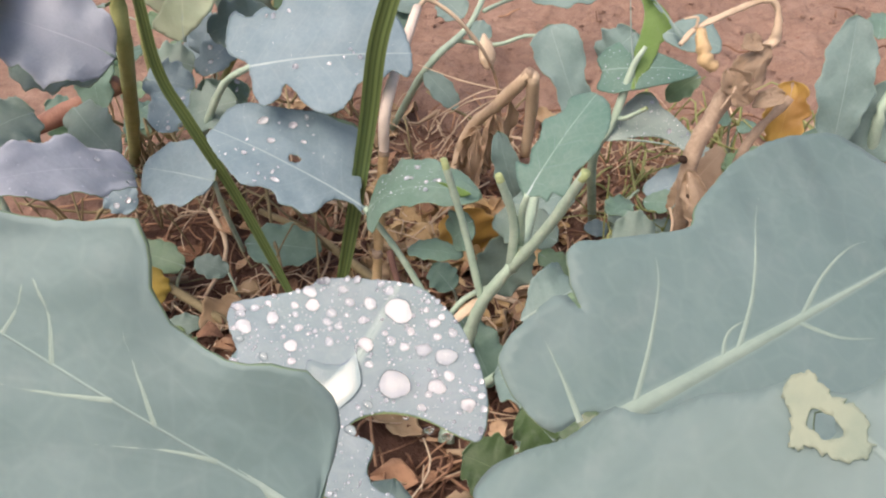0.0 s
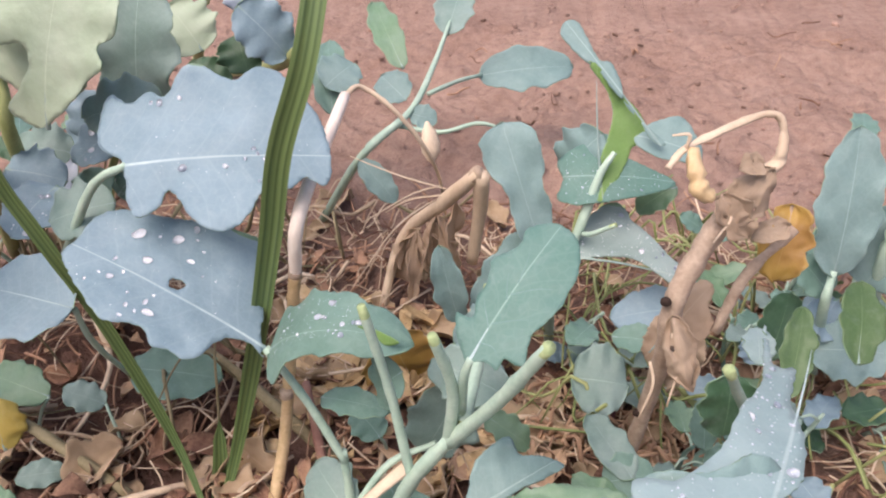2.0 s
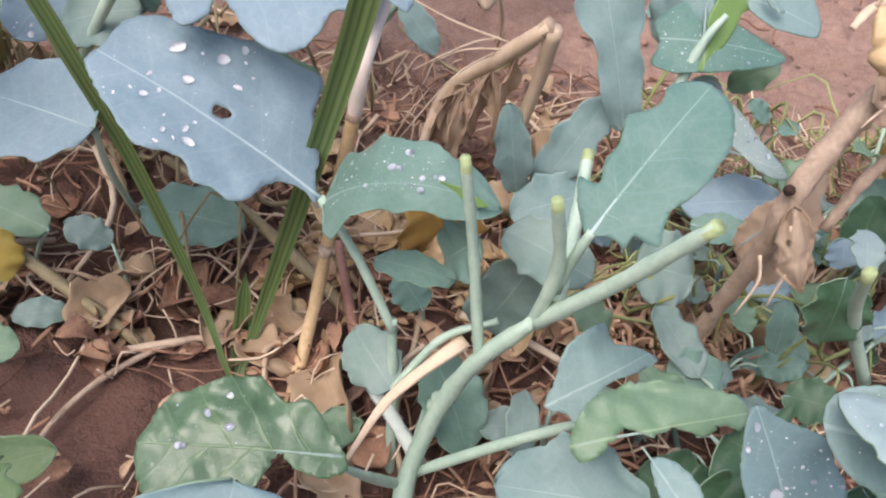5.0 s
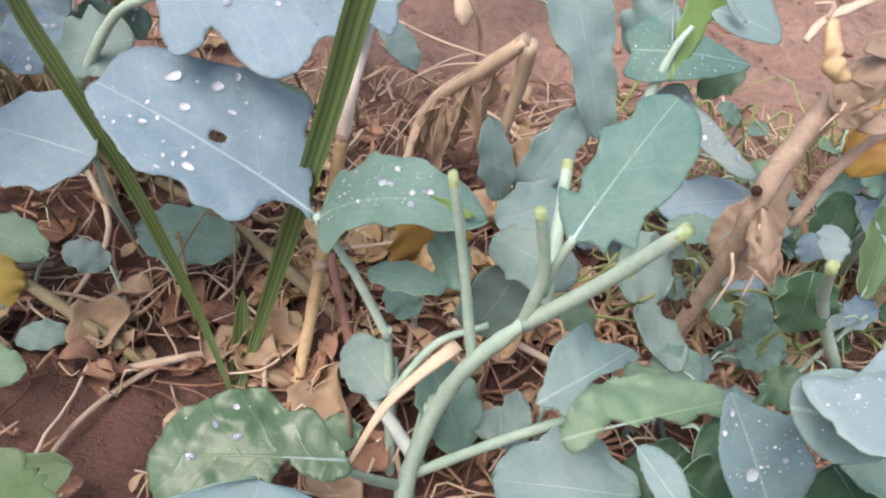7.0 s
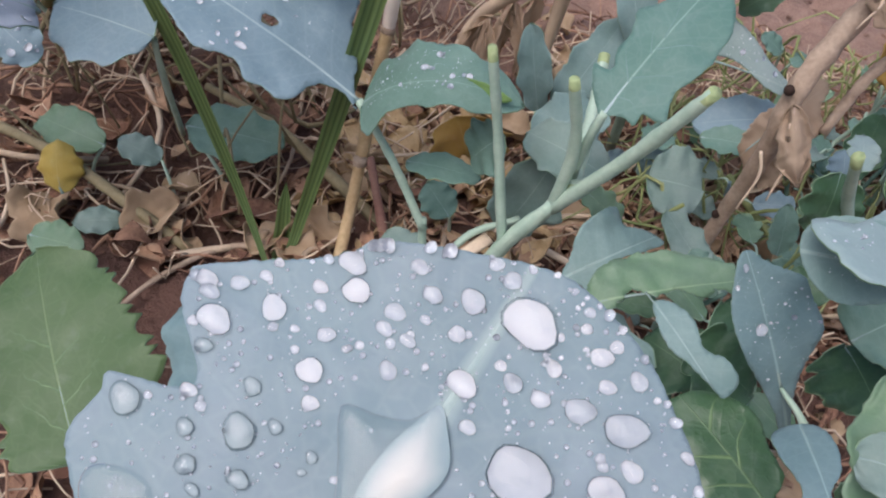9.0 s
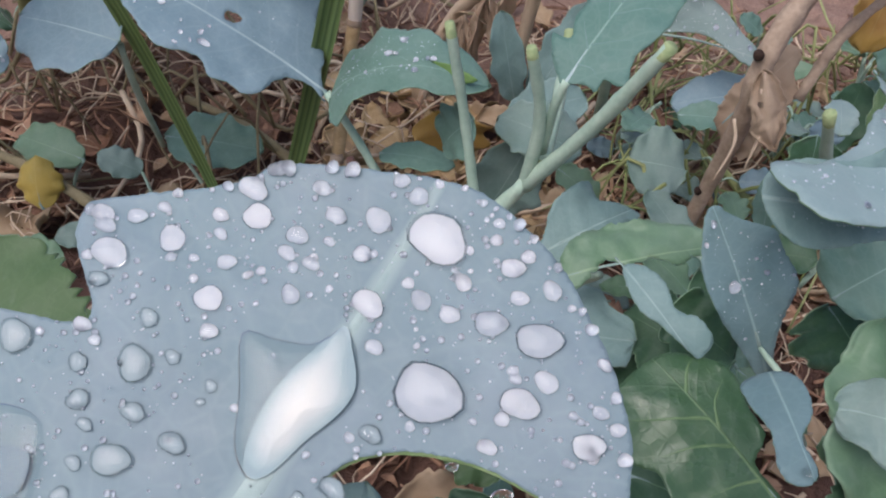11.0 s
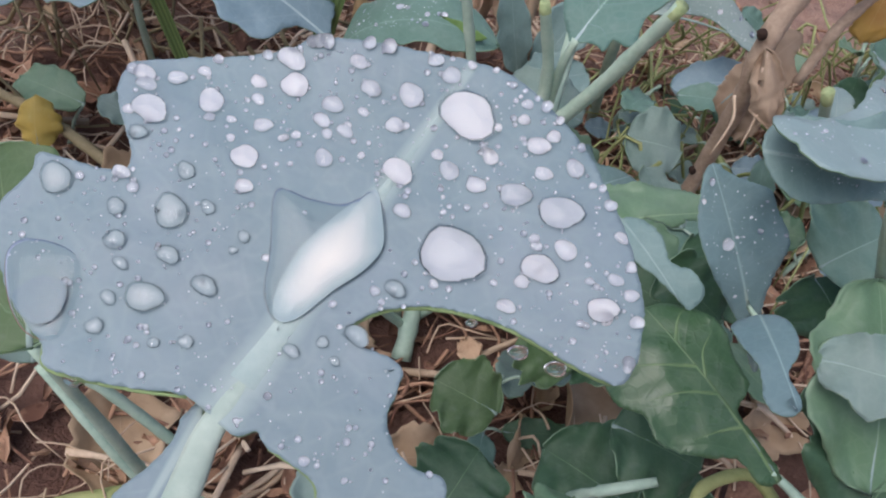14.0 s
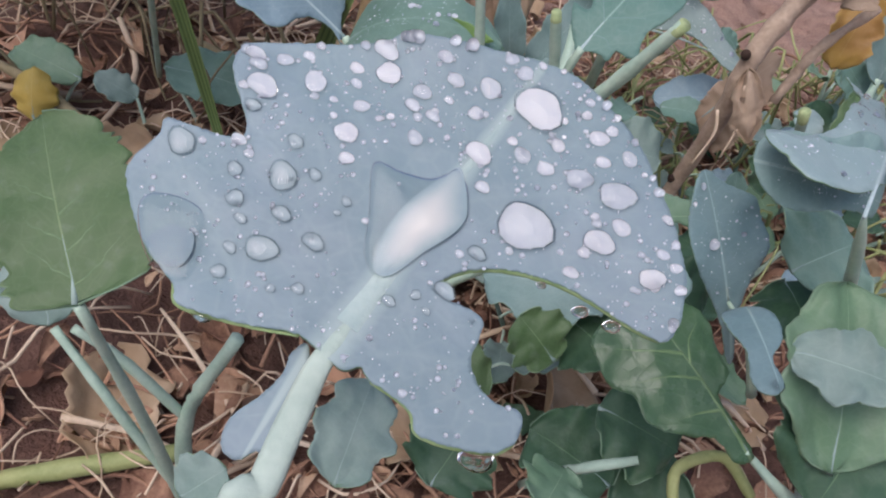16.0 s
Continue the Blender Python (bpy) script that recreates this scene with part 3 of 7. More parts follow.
def outline_leaf(name, blade, outline, mat, parent, label="", under=M_UNDER, step=0.012, ragged=0.004, holes=(), thick=0.0005, rib=0.0011, rib_to=0.9, seed=1, rib_mat=None):
    """A leaf cut from a sheet along a closed, smoothed outline of (u, v), with a slightly ragged margin; holes: (u, v, radius in lengths)."""
    q = np.array(outline)
    blade.outline = q.mean(0) + (q - q.mean(0)) * 0.97
    k = blade.w / blade.L
    q = q * (1, k)
    n = len(q)
    line = []
    for i in range(n):
        a, b, c, e = q[i - 1], q[i], q[(i + 1) % n], q[(i + 2) % n]
        m = max(3, int(np.hypot(*(c - b)) / (0.5 * step)))
        for f in np.arange(m) / m:
            p = 0.5 * (2 * b + (c - a) * f + (2 * a - 5 * b + 4 * c - e) * f * f + (3 * b - 3 * c + e - a) * f**3)
            p = p + ragged * np.array((noise.noise(Vector((*p * 45, seed))) + 0.6 * noise.noise(Vector((*p * 110, seed + 4))), noise.noise(Vector((*p * 45, seed + 9))) + 0.6 * noise.noise(Vector((*p * 110, seed + 15)))))
            line.append(p)
    loops = [np.array(line)]
    for hu, hv, r in holes:
        w = np.linspace(0, 2 * math.pi, 28, endpoint=False)
        rr = r * (1 + 0.25 * np.sin(2 * w + seed) + 0.12 * np.sin(5 * w))
        loops.append(np.stack([hu + rr * np.cos(w), hv * k + rr * np.sin(w)], 1))
    lo, hi = loops[0].min(0) - step, loops[0].max(0) + step
    nx, ny = int((hi[0] - lo[0]) / step) + 1, int((hi[1] - lo[1]) / step) + 1
    gx, gy = np.meshgrid(lo[0] + step * np.arange(nx + 1), lo[1] + step * np.arange(ny + 1), indexing="ij")

    def within(x, y):
        inn = np.zeros(x.shape, bool)
        for lp in loops:
            for (ax_, ay_), (bx_, by_) in zip(lp, np.roll(lp, -1, 0)):
                if ay_ != by_:
                    inn ^= ((ay_ > y) != (by_ > y)) & (x < (bx_ - ax_) * (y - ay_) / (by_ - ay_) + ax_)
        return inn

    cell = within(gx[:-1, :-1] + step / 2, gy[:-1, :-1] + step / 2)
    count = np.zeros((nx + 1, ny + 1), int)
    for da in (0, 1):
        for db in (0, 1):
            count[da:nx + da, db:ny + db] += cell
    rim = np.vstack(loops)
    uv = np.stack([gx, gy], -1)
    for i, j in np.argwhere((count > 0) & (count < 4)):
        d = ((rim - uv[i, j]) ** 2).sum(1)
        uv[i, j] = rim[d.argmin()]
    number = -np.ones((nx + 1, ny + 1), int)
    keep = np.argwhere(count > 0)
    number[tuple(keep.T)] = np.arange(len(keep))
    pts = uv[tuple(keep.T)] / (1, k)
    top = np.array([blade.point(u, v) for u, v in pts])
    nrm = np.array([blade.frame_at(u, v)[1] for u, v in pts])
    N = len(pts)
    faces, fm, edges = [], [], {}
    for i, j in np.argwhere(cell):
        f = tuple(int(number[a, b]) for a, b in ((i, j), (i, j + 1), (i + 1, j + 1), (i + 1, j)))
        faces += [f, tuple(x + N for x in f[::-1])]
        fm += [0, 1]
        for a, b in zip(f, f[1:] + f[:1]):
            if (b, a) in edges:
                edges.pop((b, a))
            else:
                edges[(a, b)] = 1
    for a, b in edges:
        faces.append((b, a, a + N, b + N))
        fm.append(1)
    ob = part(name, mesh_from(name, np.vstack([top, top - nrm * thick]), faces, [mat, under], fm, np.vstack([pts, pts])), parent, label)
    if rib:
        line = [blade.point(u, 0.0) - blade.frame_at(u, 0.01)[1] * rib * 0.75 for u in np.linspace(0, rib_to, 9)]
        tube("midrib", line, [rib, rib * 0.85, rib * 0.6, rib * 0.2], rib_mat or M_RIB, ob, n=16, sides=6, lump=0.02)
    return ob


# one unit drop: a flattened bead whose foot sits a little below the surface
def drop_mesh(name, seg=16, rings=9, foot=-0.45):
    v, f = [], []
    for i in range(rings + 1):
        z = foot + (1 - foot) * math.sin(0.5 * math.pi * i / rings)
        r = math.sqrt(max(0.0, 1 - z * z))
        for k in range(seg):
            w = 2 * math.pi * k / seg
            v.append((r * math.cos(w), r * math.sin(w), (z - foot) / (1 - foot)))
    for i in range(rings):
        for k in range(seg):
            k2 = (k + 1) % seg
            f.append((i * seg + k, i * seg + k2, (i + 1) * seg + k2, (i + 1) * seg + k))
    f.append(tuple(range(seg))[::-1])
    return v, f


_dv, _df = drop_mesh("water_drop")


def uneven(verts, seed):
    """The same bead with a slightly lopsided foot, as beads on a waxy leaf have."""
    out = []
    for x, y, z in verts:
        w = math.atan2(y, x)
        g = 1 + 0.09 * math.sin(2 * w + seed * 1.7) + 0.06 * math.sin(3 * w + seed * 2.9) + 0.03 * math.sin(5 * w + seed)
        out.append((x * g, y * g, z))
    return out


DROPS = [mesh_from("water_drop", uneven(_dv, k), _df, [M_WATER, M_FILM2], [0] * (len(_df) - 1) + [1]) for k in range(4)]
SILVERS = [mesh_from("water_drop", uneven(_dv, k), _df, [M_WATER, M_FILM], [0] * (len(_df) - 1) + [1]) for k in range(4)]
LENSES = [mesh_from("water_drop", uneven(_dv, k), _df, [M_POOL, M_LENS], [0] * (len(_df) - 1) + [1]) for k in range(4)]
DROP, SILVER, LENS = DROPS[0], SILVERS[0], LENSES[0]
CLEAR = mesh_from("hanging_drop", uneven(_dv, 6), _df, [M_WATER])


def drop(blade, u, v, r, group, label, rng, tall=0.75, stretch=1.0, mesh=None, across=False):
    """A bead on a blade; across: its longer axis lies across the midrib."""
    p, n = blade.frame_at(u, v)
    ob = new("water_drop", (DROPS if mesh is DROP else LENSES if mesh is LENS else SILVERS)[rng.randint(4)])
    spin = rng.rand() * 6.28
    rot = Vector(n).to_track_quat("Z", "Y").to_matrix().to_4x4()
    if across:
        x = Vector(blade.s).normalized()
        z = Vector(n)
        y = z.cross(x).normalized()
        rot = Matrix((y.cross(z), y, z)).transposed().to_4x4()
        spin = 0.5 * (spin / 6.28 - 0.5)
    rot = rot @ Matrix.Rotation(spin, 4, "Z")
    ob.matrix_world = Matrix.Translation(p + n * (0.00008 + r * 0.05)) @ rot @ Matrix.Diagonal((r * stretch, r / stretch, r * tall * 1.2, 1))
    return tagged(ob, label, "water drop", group)


def dew(blade, count, big, group, label, seed, dust=120, region=(0.1, 0.92, -0.85, 0.85), parent_name="dew_specks", bare=None):
    """Countable drops as things, and a dusting of specks as one piece of stuff; bare: (u0, u1, v0, v1) left free of both."""
    rng = np.random.RandomState(seed)
    u0, u1, v0, v1 = region

    def place():
        while True:
            u, v = u0 + (u1 - u0) * rng.rand(), v0 + (v1 - v0) * rng.rand()
            if bare and bare[0] < u < bare[1] and bare[2] < v < bare[3]:
                continue
            if blade.outline is None or inside(blade.outline, u, v):
                return u, v

    for i in range(count):
        drop(blade, *place(), big * (0.25 + 0.75 * rng.rand() ** 2.5), group, label, rng, 0.5 + 0.3 * rng.rand(), 1 + 0.2 * rng.rand(), DROP if i % 2 else SILVER)
    if dust:
        v, f = [], []
        dv, df = drop_mesh("speck", 7, 3)
        dv = np.array(dv)
        for i in range(dust):
            p, n = blade.frame_at(*place())
            r = big * (0.05 + 0.16 * rng.rand() ** 3)
            m = np.array(Vector(n).to_track_quat("Z", "Y").to_matrix())
            o = len(v)
            v.extend(p + n * 0.00006 + (dv * (r, r, r * 0.8)) @ m.T)
            f.extend(tuple(k + o for k in q) for q in df)
        ob = new(parent_name, mesh_from(parent_name, v, f, [M_WATER, M_FILM], ([0] * (len(df) - 1) + [1]) * (len(f) // len(df))))
        tagged(ob, "fine specks of dew scattered over a waxy leaf", "dew", kind="stuff")


# ---- ground ----


def ground_height(x, y):
    q = Vector((x, y, 0.0))
    near = 1.0 / (1.0 + max(0.0, math.hypot(x, y - 0.4) - 1.2) * 0.8)
    return near * (0.016 * noise.noise(q * 6.0) + 0.009 * noise.noise(q * 23.0) + 0.005 * noise.noise(q * 62.0) + 0.0025 * noise.noise(q * 150.0))


def build_ground():
    n = 300
    t = np.linspace(-1, 1, n + 1)
    g = 0.62 * t + 60.0 * np.sign(t) * np.maximum(0, np.abs(t) - 0.82) ** 2.6 * 160
    v = [(x + 0.05, y + 0.45, ground_height(x + 0.05, y + 0.45) - 0.003) for y in g for x in g]
    f = [(j * (n + 1) + i, j * (n + 1) + i + 1, (j + 1) * (n + 1) + i + 1, (j + 1) * (n + 1) + i) for j in range(n) for i in range(n)]
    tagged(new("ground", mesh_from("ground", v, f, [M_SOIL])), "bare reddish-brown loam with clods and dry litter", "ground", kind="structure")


build_ground()

# ---- the dewy leaf and its plant ----
dewy_plant = plant("dewy_brassica", (0.03, -0.09, 0.0), "glaucous brassica plant holding up a dew-covered notched leaf", "plant")
NB = sheet((-0.0070, -0.0136, 0.2211), (0.0115, 0.0305, 0.2410), 0.100, normal=(0, -0.41, 0.91), bend=-0.02, cup=0.04, wave=0.03, waves=1.6, crumple=0.016, seed=3)
N_OUTLINE = ((-0.012, -0.089), (-0.066, -0.209), (-0.129, -0.384), (-0.095, -0.444), (-0.053, -0.585), (0.042, -0.730), (0.100, -0.773), (0.210, -0.765), (0.259, -0.769), (0.318, -0.604), (0.374, -0.592), (0.485, -0.736), (0.555, -0.776), (0.607, -0.760), (0.768, -0.524), (0.831, -0.443), (0.890, -0.402), (0.957, -0.279), (1.024, -0.112), (1.069, 0.026), (1.076, 0.136), (1.048, 0.266), (0.998, 0.387), (0.923, 0.497), (0.844, 0.596), (0.714, 0.702), (0.574, 0.751), (0.525, 0.707), (0.516, 0.464), (0.491, 0.347), (0.454, 0.257), (0.398, 0.180), (0.335, 0.137), (0.293, 0.148), (0.308, 0.280), (0.263, 0.311), (0.198, 0.325), (0.156, 0.369), (0.136, 0.437), (0.151, 0.504), (0.121, 0.536), (0.064, 0.535), (0.011, 0.482), (-0.041, 0.328), (-0.004, 0.265), (-0.002, 0.140), (0.012, 0.096), (-0.021, 0.054))
n_leaf = outline_leaf("leaf", NB, N_OUTLINE, M_DEWY, dewy_plant, "grey-blue waxy lobed leaf with a bite out of its margin, covered in dew", step=0.0085, ragged=0.0035, rib=0, thick=0.0011, under=M_LIGHT, seed=5)
ridge(NB, 0.08, 0.98, 0.0036, 0.0007, 0.00045, M_NRIB, n_leaf)
veins(NB, (((0.50, -0.02), (0.553, -0.141), (0.587, -0.224), (0.663, -0.383)), ((0.26, -0.02), (0.347, -0.189), (0.392, -0.324), (0.510, -0.577)), ((0.53, 0.02), (0.614, 0.172), (0.692, 0.305), (0.768, 0.408))), 0.0014, 0.00005, M_DEWVEIN, n_leaf)
N_RIM = [np.array(q) for q in N_OUTLINE]
for i, j in ((26, 34), (40, 46), (0, 4)):
    line = [tuple(NB.point(*q) - NB.frame_at(*q)[1] * 0.0007) for q in smooth_curve([(*q, 0) for q in N_RIM[i:j]], 30)[:, :2]]
    tube("margin", line, [0.00020, 0.00034, 0.00034, 0.00020], M_MARGIN, n_leaf, "thin yellow-green margin", n=40, sides=6, lump=0.08)
strap("petiole", [(0.045, -0.085, 0.02), (0.02, -0.06, 0.12), (-0.0112, -0.0356, 0.2012), (-0.0104, -0.0280, 0.2097), (-0.0088, -0.0195, 0.2159), tuple(NB.point(-0.03, 0.0) + (0, 0, -0.0009)), tuple(NB.point(0.10, 0.0) + (0, 0, -0.0006)), tuple(NB.point(0.24, 0.0) + (0, 0, -0.0005))], (0.0048, 0.0049, 0.0048, 0.0046, 0.0041, 0.0034, 0.0025, 0.0016), 0.0013, (0, -0.41, 0.91), M_STALK, dewy_plant, "pale green flattened stalk", groove=0.06, n=44)
wing = sheet((-0.0099, -0.0128, 0.2180), (-0.0144, -0.0277, 0.2103), 0.030, normal=(-0.2, -0.45, 0.88), bend=0.02, cup=0.05, crumple=0.01, seed=8)
outline_leaf("leaf_wing", wing, ((-0.057, 0.042), (0.065, 0.134), (0.229, 0.100), (0.461, 0.167), (0.692, 0.296), (0.853, 0.282), (0.951, 0.188), (0.949, 0.035), (0.834, -0.061), (0.771, -0.197), (0.519, -0.126), (0.218, -0.141)), M_DEWY, dewy_plant, "small basal lobe on the stalk", step=0.03, ragged=0.008, rib=0, under=M_LIGHT)

rng_n = np.random.RandomState(11)
DROP_GROUP = "dew drops on the notched leaf"
LBL = "clear round dew drop resting on the waxy leaf"


def on_near_leaf(x, y, r, tall=0.7, stretch=1.0, label=LBL):
    """A drop at a place given on the leaf's own sheet, in its length and sidewise units."""
    return drop(NB, x, y, r, DROP_GROUP, label, rng_n, tall, stretch)


# the larger beads, by place along and across the blade and radius in millimetres
BEADS_A = ((0.925, 0.07, 3.97), (0.594, 0.24, 4.26), (0.822, 0.41, 2.75), (0.675, 0.44, 2.29), (0.666, 0.62, 1.93), (0.804, 0.29, 2.01), (0.705, 0.00, 2.11), (0.896, -0.09, 1.91), (0.804, -0.08, 1.29), (0.760, -0.37, 2.07), (0.815, -0.42, 1.91), (0.501, -0.64, 2.44), (0.607, -0.53, 2.04), (0.612, -0.65, 1.28), (0.552, -0.70, 1.36), (0.575, -0.73, 1.53), (0.526, -0.35, 2.00), (0.461, -0.30, 1.16), (0.632, -0.18, 1.35), (0.766, -0.25, 1.46), (0.716, -0.25, 1.19), (0.722, -0.18, 1.11), (0.855, -0.19, 1.39), (0.791, -0.17, 0.77), (0.996, -0.03, 1.40), (1.011, -0.09, 1.14), (0.898, -0.26, 1.22))
BEADS_B = ((0.775, 0.11, 1.44), (0.859, 0.18, 1.19), (0.795, 0.06, 0.85), (0.777, 0.19, 1.35), (0.623, 0.07, 1.16), (0.947, 0.27, 1.54), (0.890, 0.32, 1.18), (0.943, 0.38, 1.36), (0.746, 0.47, 1.48), (0.625, 0.42, 0.97), (0.732, 0.39, 0.74), (0.743, 0.61, 0.98), (0.728, 0.66, 0.97), (0.555, 0.42, 1.13), (0.989, 0.29, 1.03), (0.989, 0.20, 0.86), (0.845, 0.57, 0.91), (1.049, 0.00, 0.70), (0.677, -0.43, 0.94), (0.718, -0.46, 1.12), (0.592, -0.45, 0.68), (0.565, -0.50, 0.76), (0.666, -0.60, 0.94), (0.646, -0.28, 0.68), (0.623, -0.37, 1.27), (0.325, -0.58, 1.14), (0.310, -0.53, 0.81))
BEADS_C = ((0.313, -0.41, 2.43), (0.182, -0.47, 1.43), (0.222, -0.34, 1.43), (0.114, -0.32, 2.34), (0.211, -0.22, 1.58), (-0.002, -0.37, 1.15), (0.067, -0.39, 1.01), (0.249, -0.53, 1.29), (0.417, -0.45, 1.32), (0.369, -0.34, 1.06), (0.226, -0.70, 2.26), (0.146, -0.42, 0.95), (0.358, -0.22, 0.89), (0.316, -0.22, 0.64), (0.433, -0.62, 1.25), (0.198, 0.05, 1.01), (0.253, 0.10, 0.86), (0.233, 0.15, 0.70), (0.450, 0.17, 1.37), (0.042, -0.23, 0.77), (0.084, -0.17, 1.00), (0.309, 0.16, 1.58))
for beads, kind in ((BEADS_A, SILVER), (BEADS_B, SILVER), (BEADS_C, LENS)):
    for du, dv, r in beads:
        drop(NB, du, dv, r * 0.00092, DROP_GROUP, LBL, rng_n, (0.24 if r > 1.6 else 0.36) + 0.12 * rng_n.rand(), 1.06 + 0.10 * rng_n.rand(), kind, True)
N_IN = np.array(N_OUTLINE)
small = 0
while small < 60:
    u, v = -0.05 + 1.15 * rng_n.rand(), -1 + 2 * rng_n.rand()
    if inside(N_IN, u, v) and (u > 0.25 or rng_n.rand() < 0.25) and abs(v) > 0.03:
        on_near_leaf(u, v, 0.0003 + 0.0005 * rng_n.rand() ** 2.5, 0.5)
        small += 1
# beads along the far rim
for k in range(30):
    i = 12 + rng_n.randint(14)
    f = rng_n.rand()
    u, v = N_IN[i] * (1 - f) + N_IN[i + 1] * f
    on_near_leaf(u - 0.006, v * 0.985, 0.00035 + 0.0009 * rng_n.rand() ** 3, 0.9)
dew(NB, 0, 0.0024, DROP_GROUP, LBL, 5, 800, (-0.1, 1.1, -1.0, 1.0), bare=(0.23, 0.64, -0.24, 0.10))
# the pools that lie in the dips
def lay_pool(outline, height, film_outline, film_mat, label):
    c = np.array(outline).mean(0)
    q = np.array(outline)
    ring = []
    m = len(q)
    for i in range(m):
        for f in (0, 0.25, 0.5, 0.75):
            p0, p1, p2, p3 = q[i - 1], q[i], q[(i + 1) % m], q[(i + 2) % m]
            ring.append(0.5 * (2 * p1 + (p2 - p0) * f + (2 * p0 - 5 * p1 + 4 * p2 - p3) * f * f + (3 * p1 - 3 * p2 + p3 - p0) * f**3))
    n, v, f = len(ring), [], []
    for k in range(9):
        r = math.cos(0.5 * math.pi * k / 9)
        for w in ring:
            p, nn = NB.frame_at(*(c + (w - c) * r))
            v.append(p + nn * (height * math.sin(0.5 * math.pi * k / 9) ** 0.8 + 0.00005))
    p, nn = NB.frame_at(*c)
    v.append(p + nn * height)
    for k in range(8):
        f += [(k * n + i, k * n + (i + 1) % n, (k + 1) * n + (i + 1) % n, (k + 1) * n + i) for i in range(n)]
    f += [(8 * n + i, 8 * n + (i + 1) % n, 9 * n) for i in range(n)]
    ob = new("water_pool", mesh_from("water_pool", v, f, [M_POOL]))
    tagged(ob, label, "water drop", DROP_GROUP)
    # the film below, with u as radius for its painted sheen
    c2, fv, ff = np.array(film_outline).mean(0), [], []
    fr, m, fu = [], len(film_outline), []
    for i in range(m):
        for g in (0, 0.33, 0.67):
            p0, p1, p2, p3 = (np.array(film_outline[(i + d) % m]) for d in (-1, 0, 1, 2))
            fr.append(0.5 * (2 * p1 + (p2 - p0) * g + (2 * p0 - 5 * p1 + 4 * p2 - p3) * g * g + (3 * p1 - 3 * p2 + p3 - p0) * g**3))
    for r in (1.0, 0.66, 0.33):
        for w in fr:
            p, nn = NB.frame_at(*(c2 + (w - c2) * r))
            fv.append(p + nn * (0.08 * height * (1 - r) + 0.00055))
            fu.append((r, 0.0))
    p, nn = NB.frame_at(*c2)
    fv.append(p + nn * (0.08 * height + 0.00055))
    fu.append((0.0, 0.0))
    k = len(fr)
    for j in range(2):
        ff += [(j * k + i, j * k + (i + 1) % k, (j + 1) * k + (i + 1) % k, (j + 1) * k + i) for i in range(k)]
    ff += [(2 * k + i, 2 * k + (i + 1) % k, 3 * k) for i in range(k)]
    part("air_film", mesh_from("air_film", fv, ff, [film_mat], None, fu), ob, "film of air under the pool, its sheen set by colour")


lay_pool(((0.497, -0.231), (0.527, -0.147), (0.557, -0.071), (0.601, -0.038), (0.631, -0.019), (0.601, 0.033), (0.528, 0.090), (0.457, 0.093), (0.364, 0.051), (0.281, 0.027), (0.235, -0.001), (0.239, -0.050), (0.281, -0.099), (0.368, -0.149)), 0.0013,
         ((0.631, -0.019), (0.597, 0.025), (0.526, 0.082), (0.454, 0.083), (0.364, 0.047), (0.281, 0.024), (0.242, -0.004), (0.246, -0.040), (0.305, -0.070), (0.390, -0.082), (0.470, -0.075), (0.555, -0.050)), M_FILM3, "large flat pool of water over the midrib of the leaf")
lay_pool(((0.012, -0.662), (0.066, -0.660), (0.101, -0.586), (0.098, -0.505), (0.015, -0.441), (-0.068, -0.418), (-0.097, -0.485), (-0.062, -0.576)), 0.0007,
         ((-0.050, -0.570), (-0.006, -0.568), (0.022, -0.551), (0.034, -0.523), (0.035, -0.484), (-0.004, -0.456), (-0.044, -0.454), (-0.072, -0.491)), M_FILM4, "clear pool of water in a dip of the leaf")
for du, dv, r in ((0.488, 0.500, 1.5), (0.501, 0.594, 1.6), (0.487, 0.369, 0.9), (0.004, 0.478, 2.8), (-0.107, -0.325, 1.6), (0.293, 0.264, 1.0)):
    p, n = NB.frame_at(du, dv)
    hang = new("hanging_drop", CLEAR)
    hang.matrix_world = Matrix.Translation(Vector(p) + Vector((0, -0.0002, -0.0002))) @ Matrix.Rotation(math.pi, 4, "X") @ Matrix.Diagonal((r * 0.0009, r * 0.0006, r * 0.0008, 1))
    tagged(hang, "clear drop hanging under the leaf margin", "water drop", DROP_GROUP)

# ---- two large leaves beside the way in ----
front_plant = plant("broad_leaf_brassica", (0.10, -0.16, 0.0), "tall brassica with two broad blue-green leaves", "plant")
LL = Blade((0.0339, -0.0687, 0.3119), (-0.0127, -0.0577, 0.3331), 0.030, normal=(0.15, -0.72, 0.66), bend=0.02, cup=0.06, wave=0.05, seed=5, teeth=0.012, lobe=0.02,
           left=((0, 0.6), (0.3, 0.95), (0.6, 1.0), (1, 0.6)), right=((0, 0.55), (0.087, 0.74), (0.14, 0.81), (0.20, 0.72), (0.26, 0.61), (0.32, 0.575), (0.40, 0.62), (0.456, 0.73), (0.50, 0.98), (0.54, 1.06), (0.70, 0.76), (0.79, 0.64), (1, 0.5)))
ll_ob = leaf("leaf", LL, M_BROAD, front_plant, "broad blue-green leaf with a pale midrib", nu=50, nv=26, rib=0.0009, thick=0.0005)
veins(LL, (((0.66, 0.0), (0.66, 0.25), (0.68, 0.55)), ((0.55, 0.0), (0.62, 0.35), (0.70, 0.60)), ((0.33, 0.0), (0.40, 0.35), (0.50, 0.65)), ((0.20, 0.0), (0.30, -0.12), (0.45, -0.38)), ((0.42, 0.0), (0.55, -0.20), (0.70, -0.35))), 0.0007, 0.00012, M_VEIN, ll_ob)
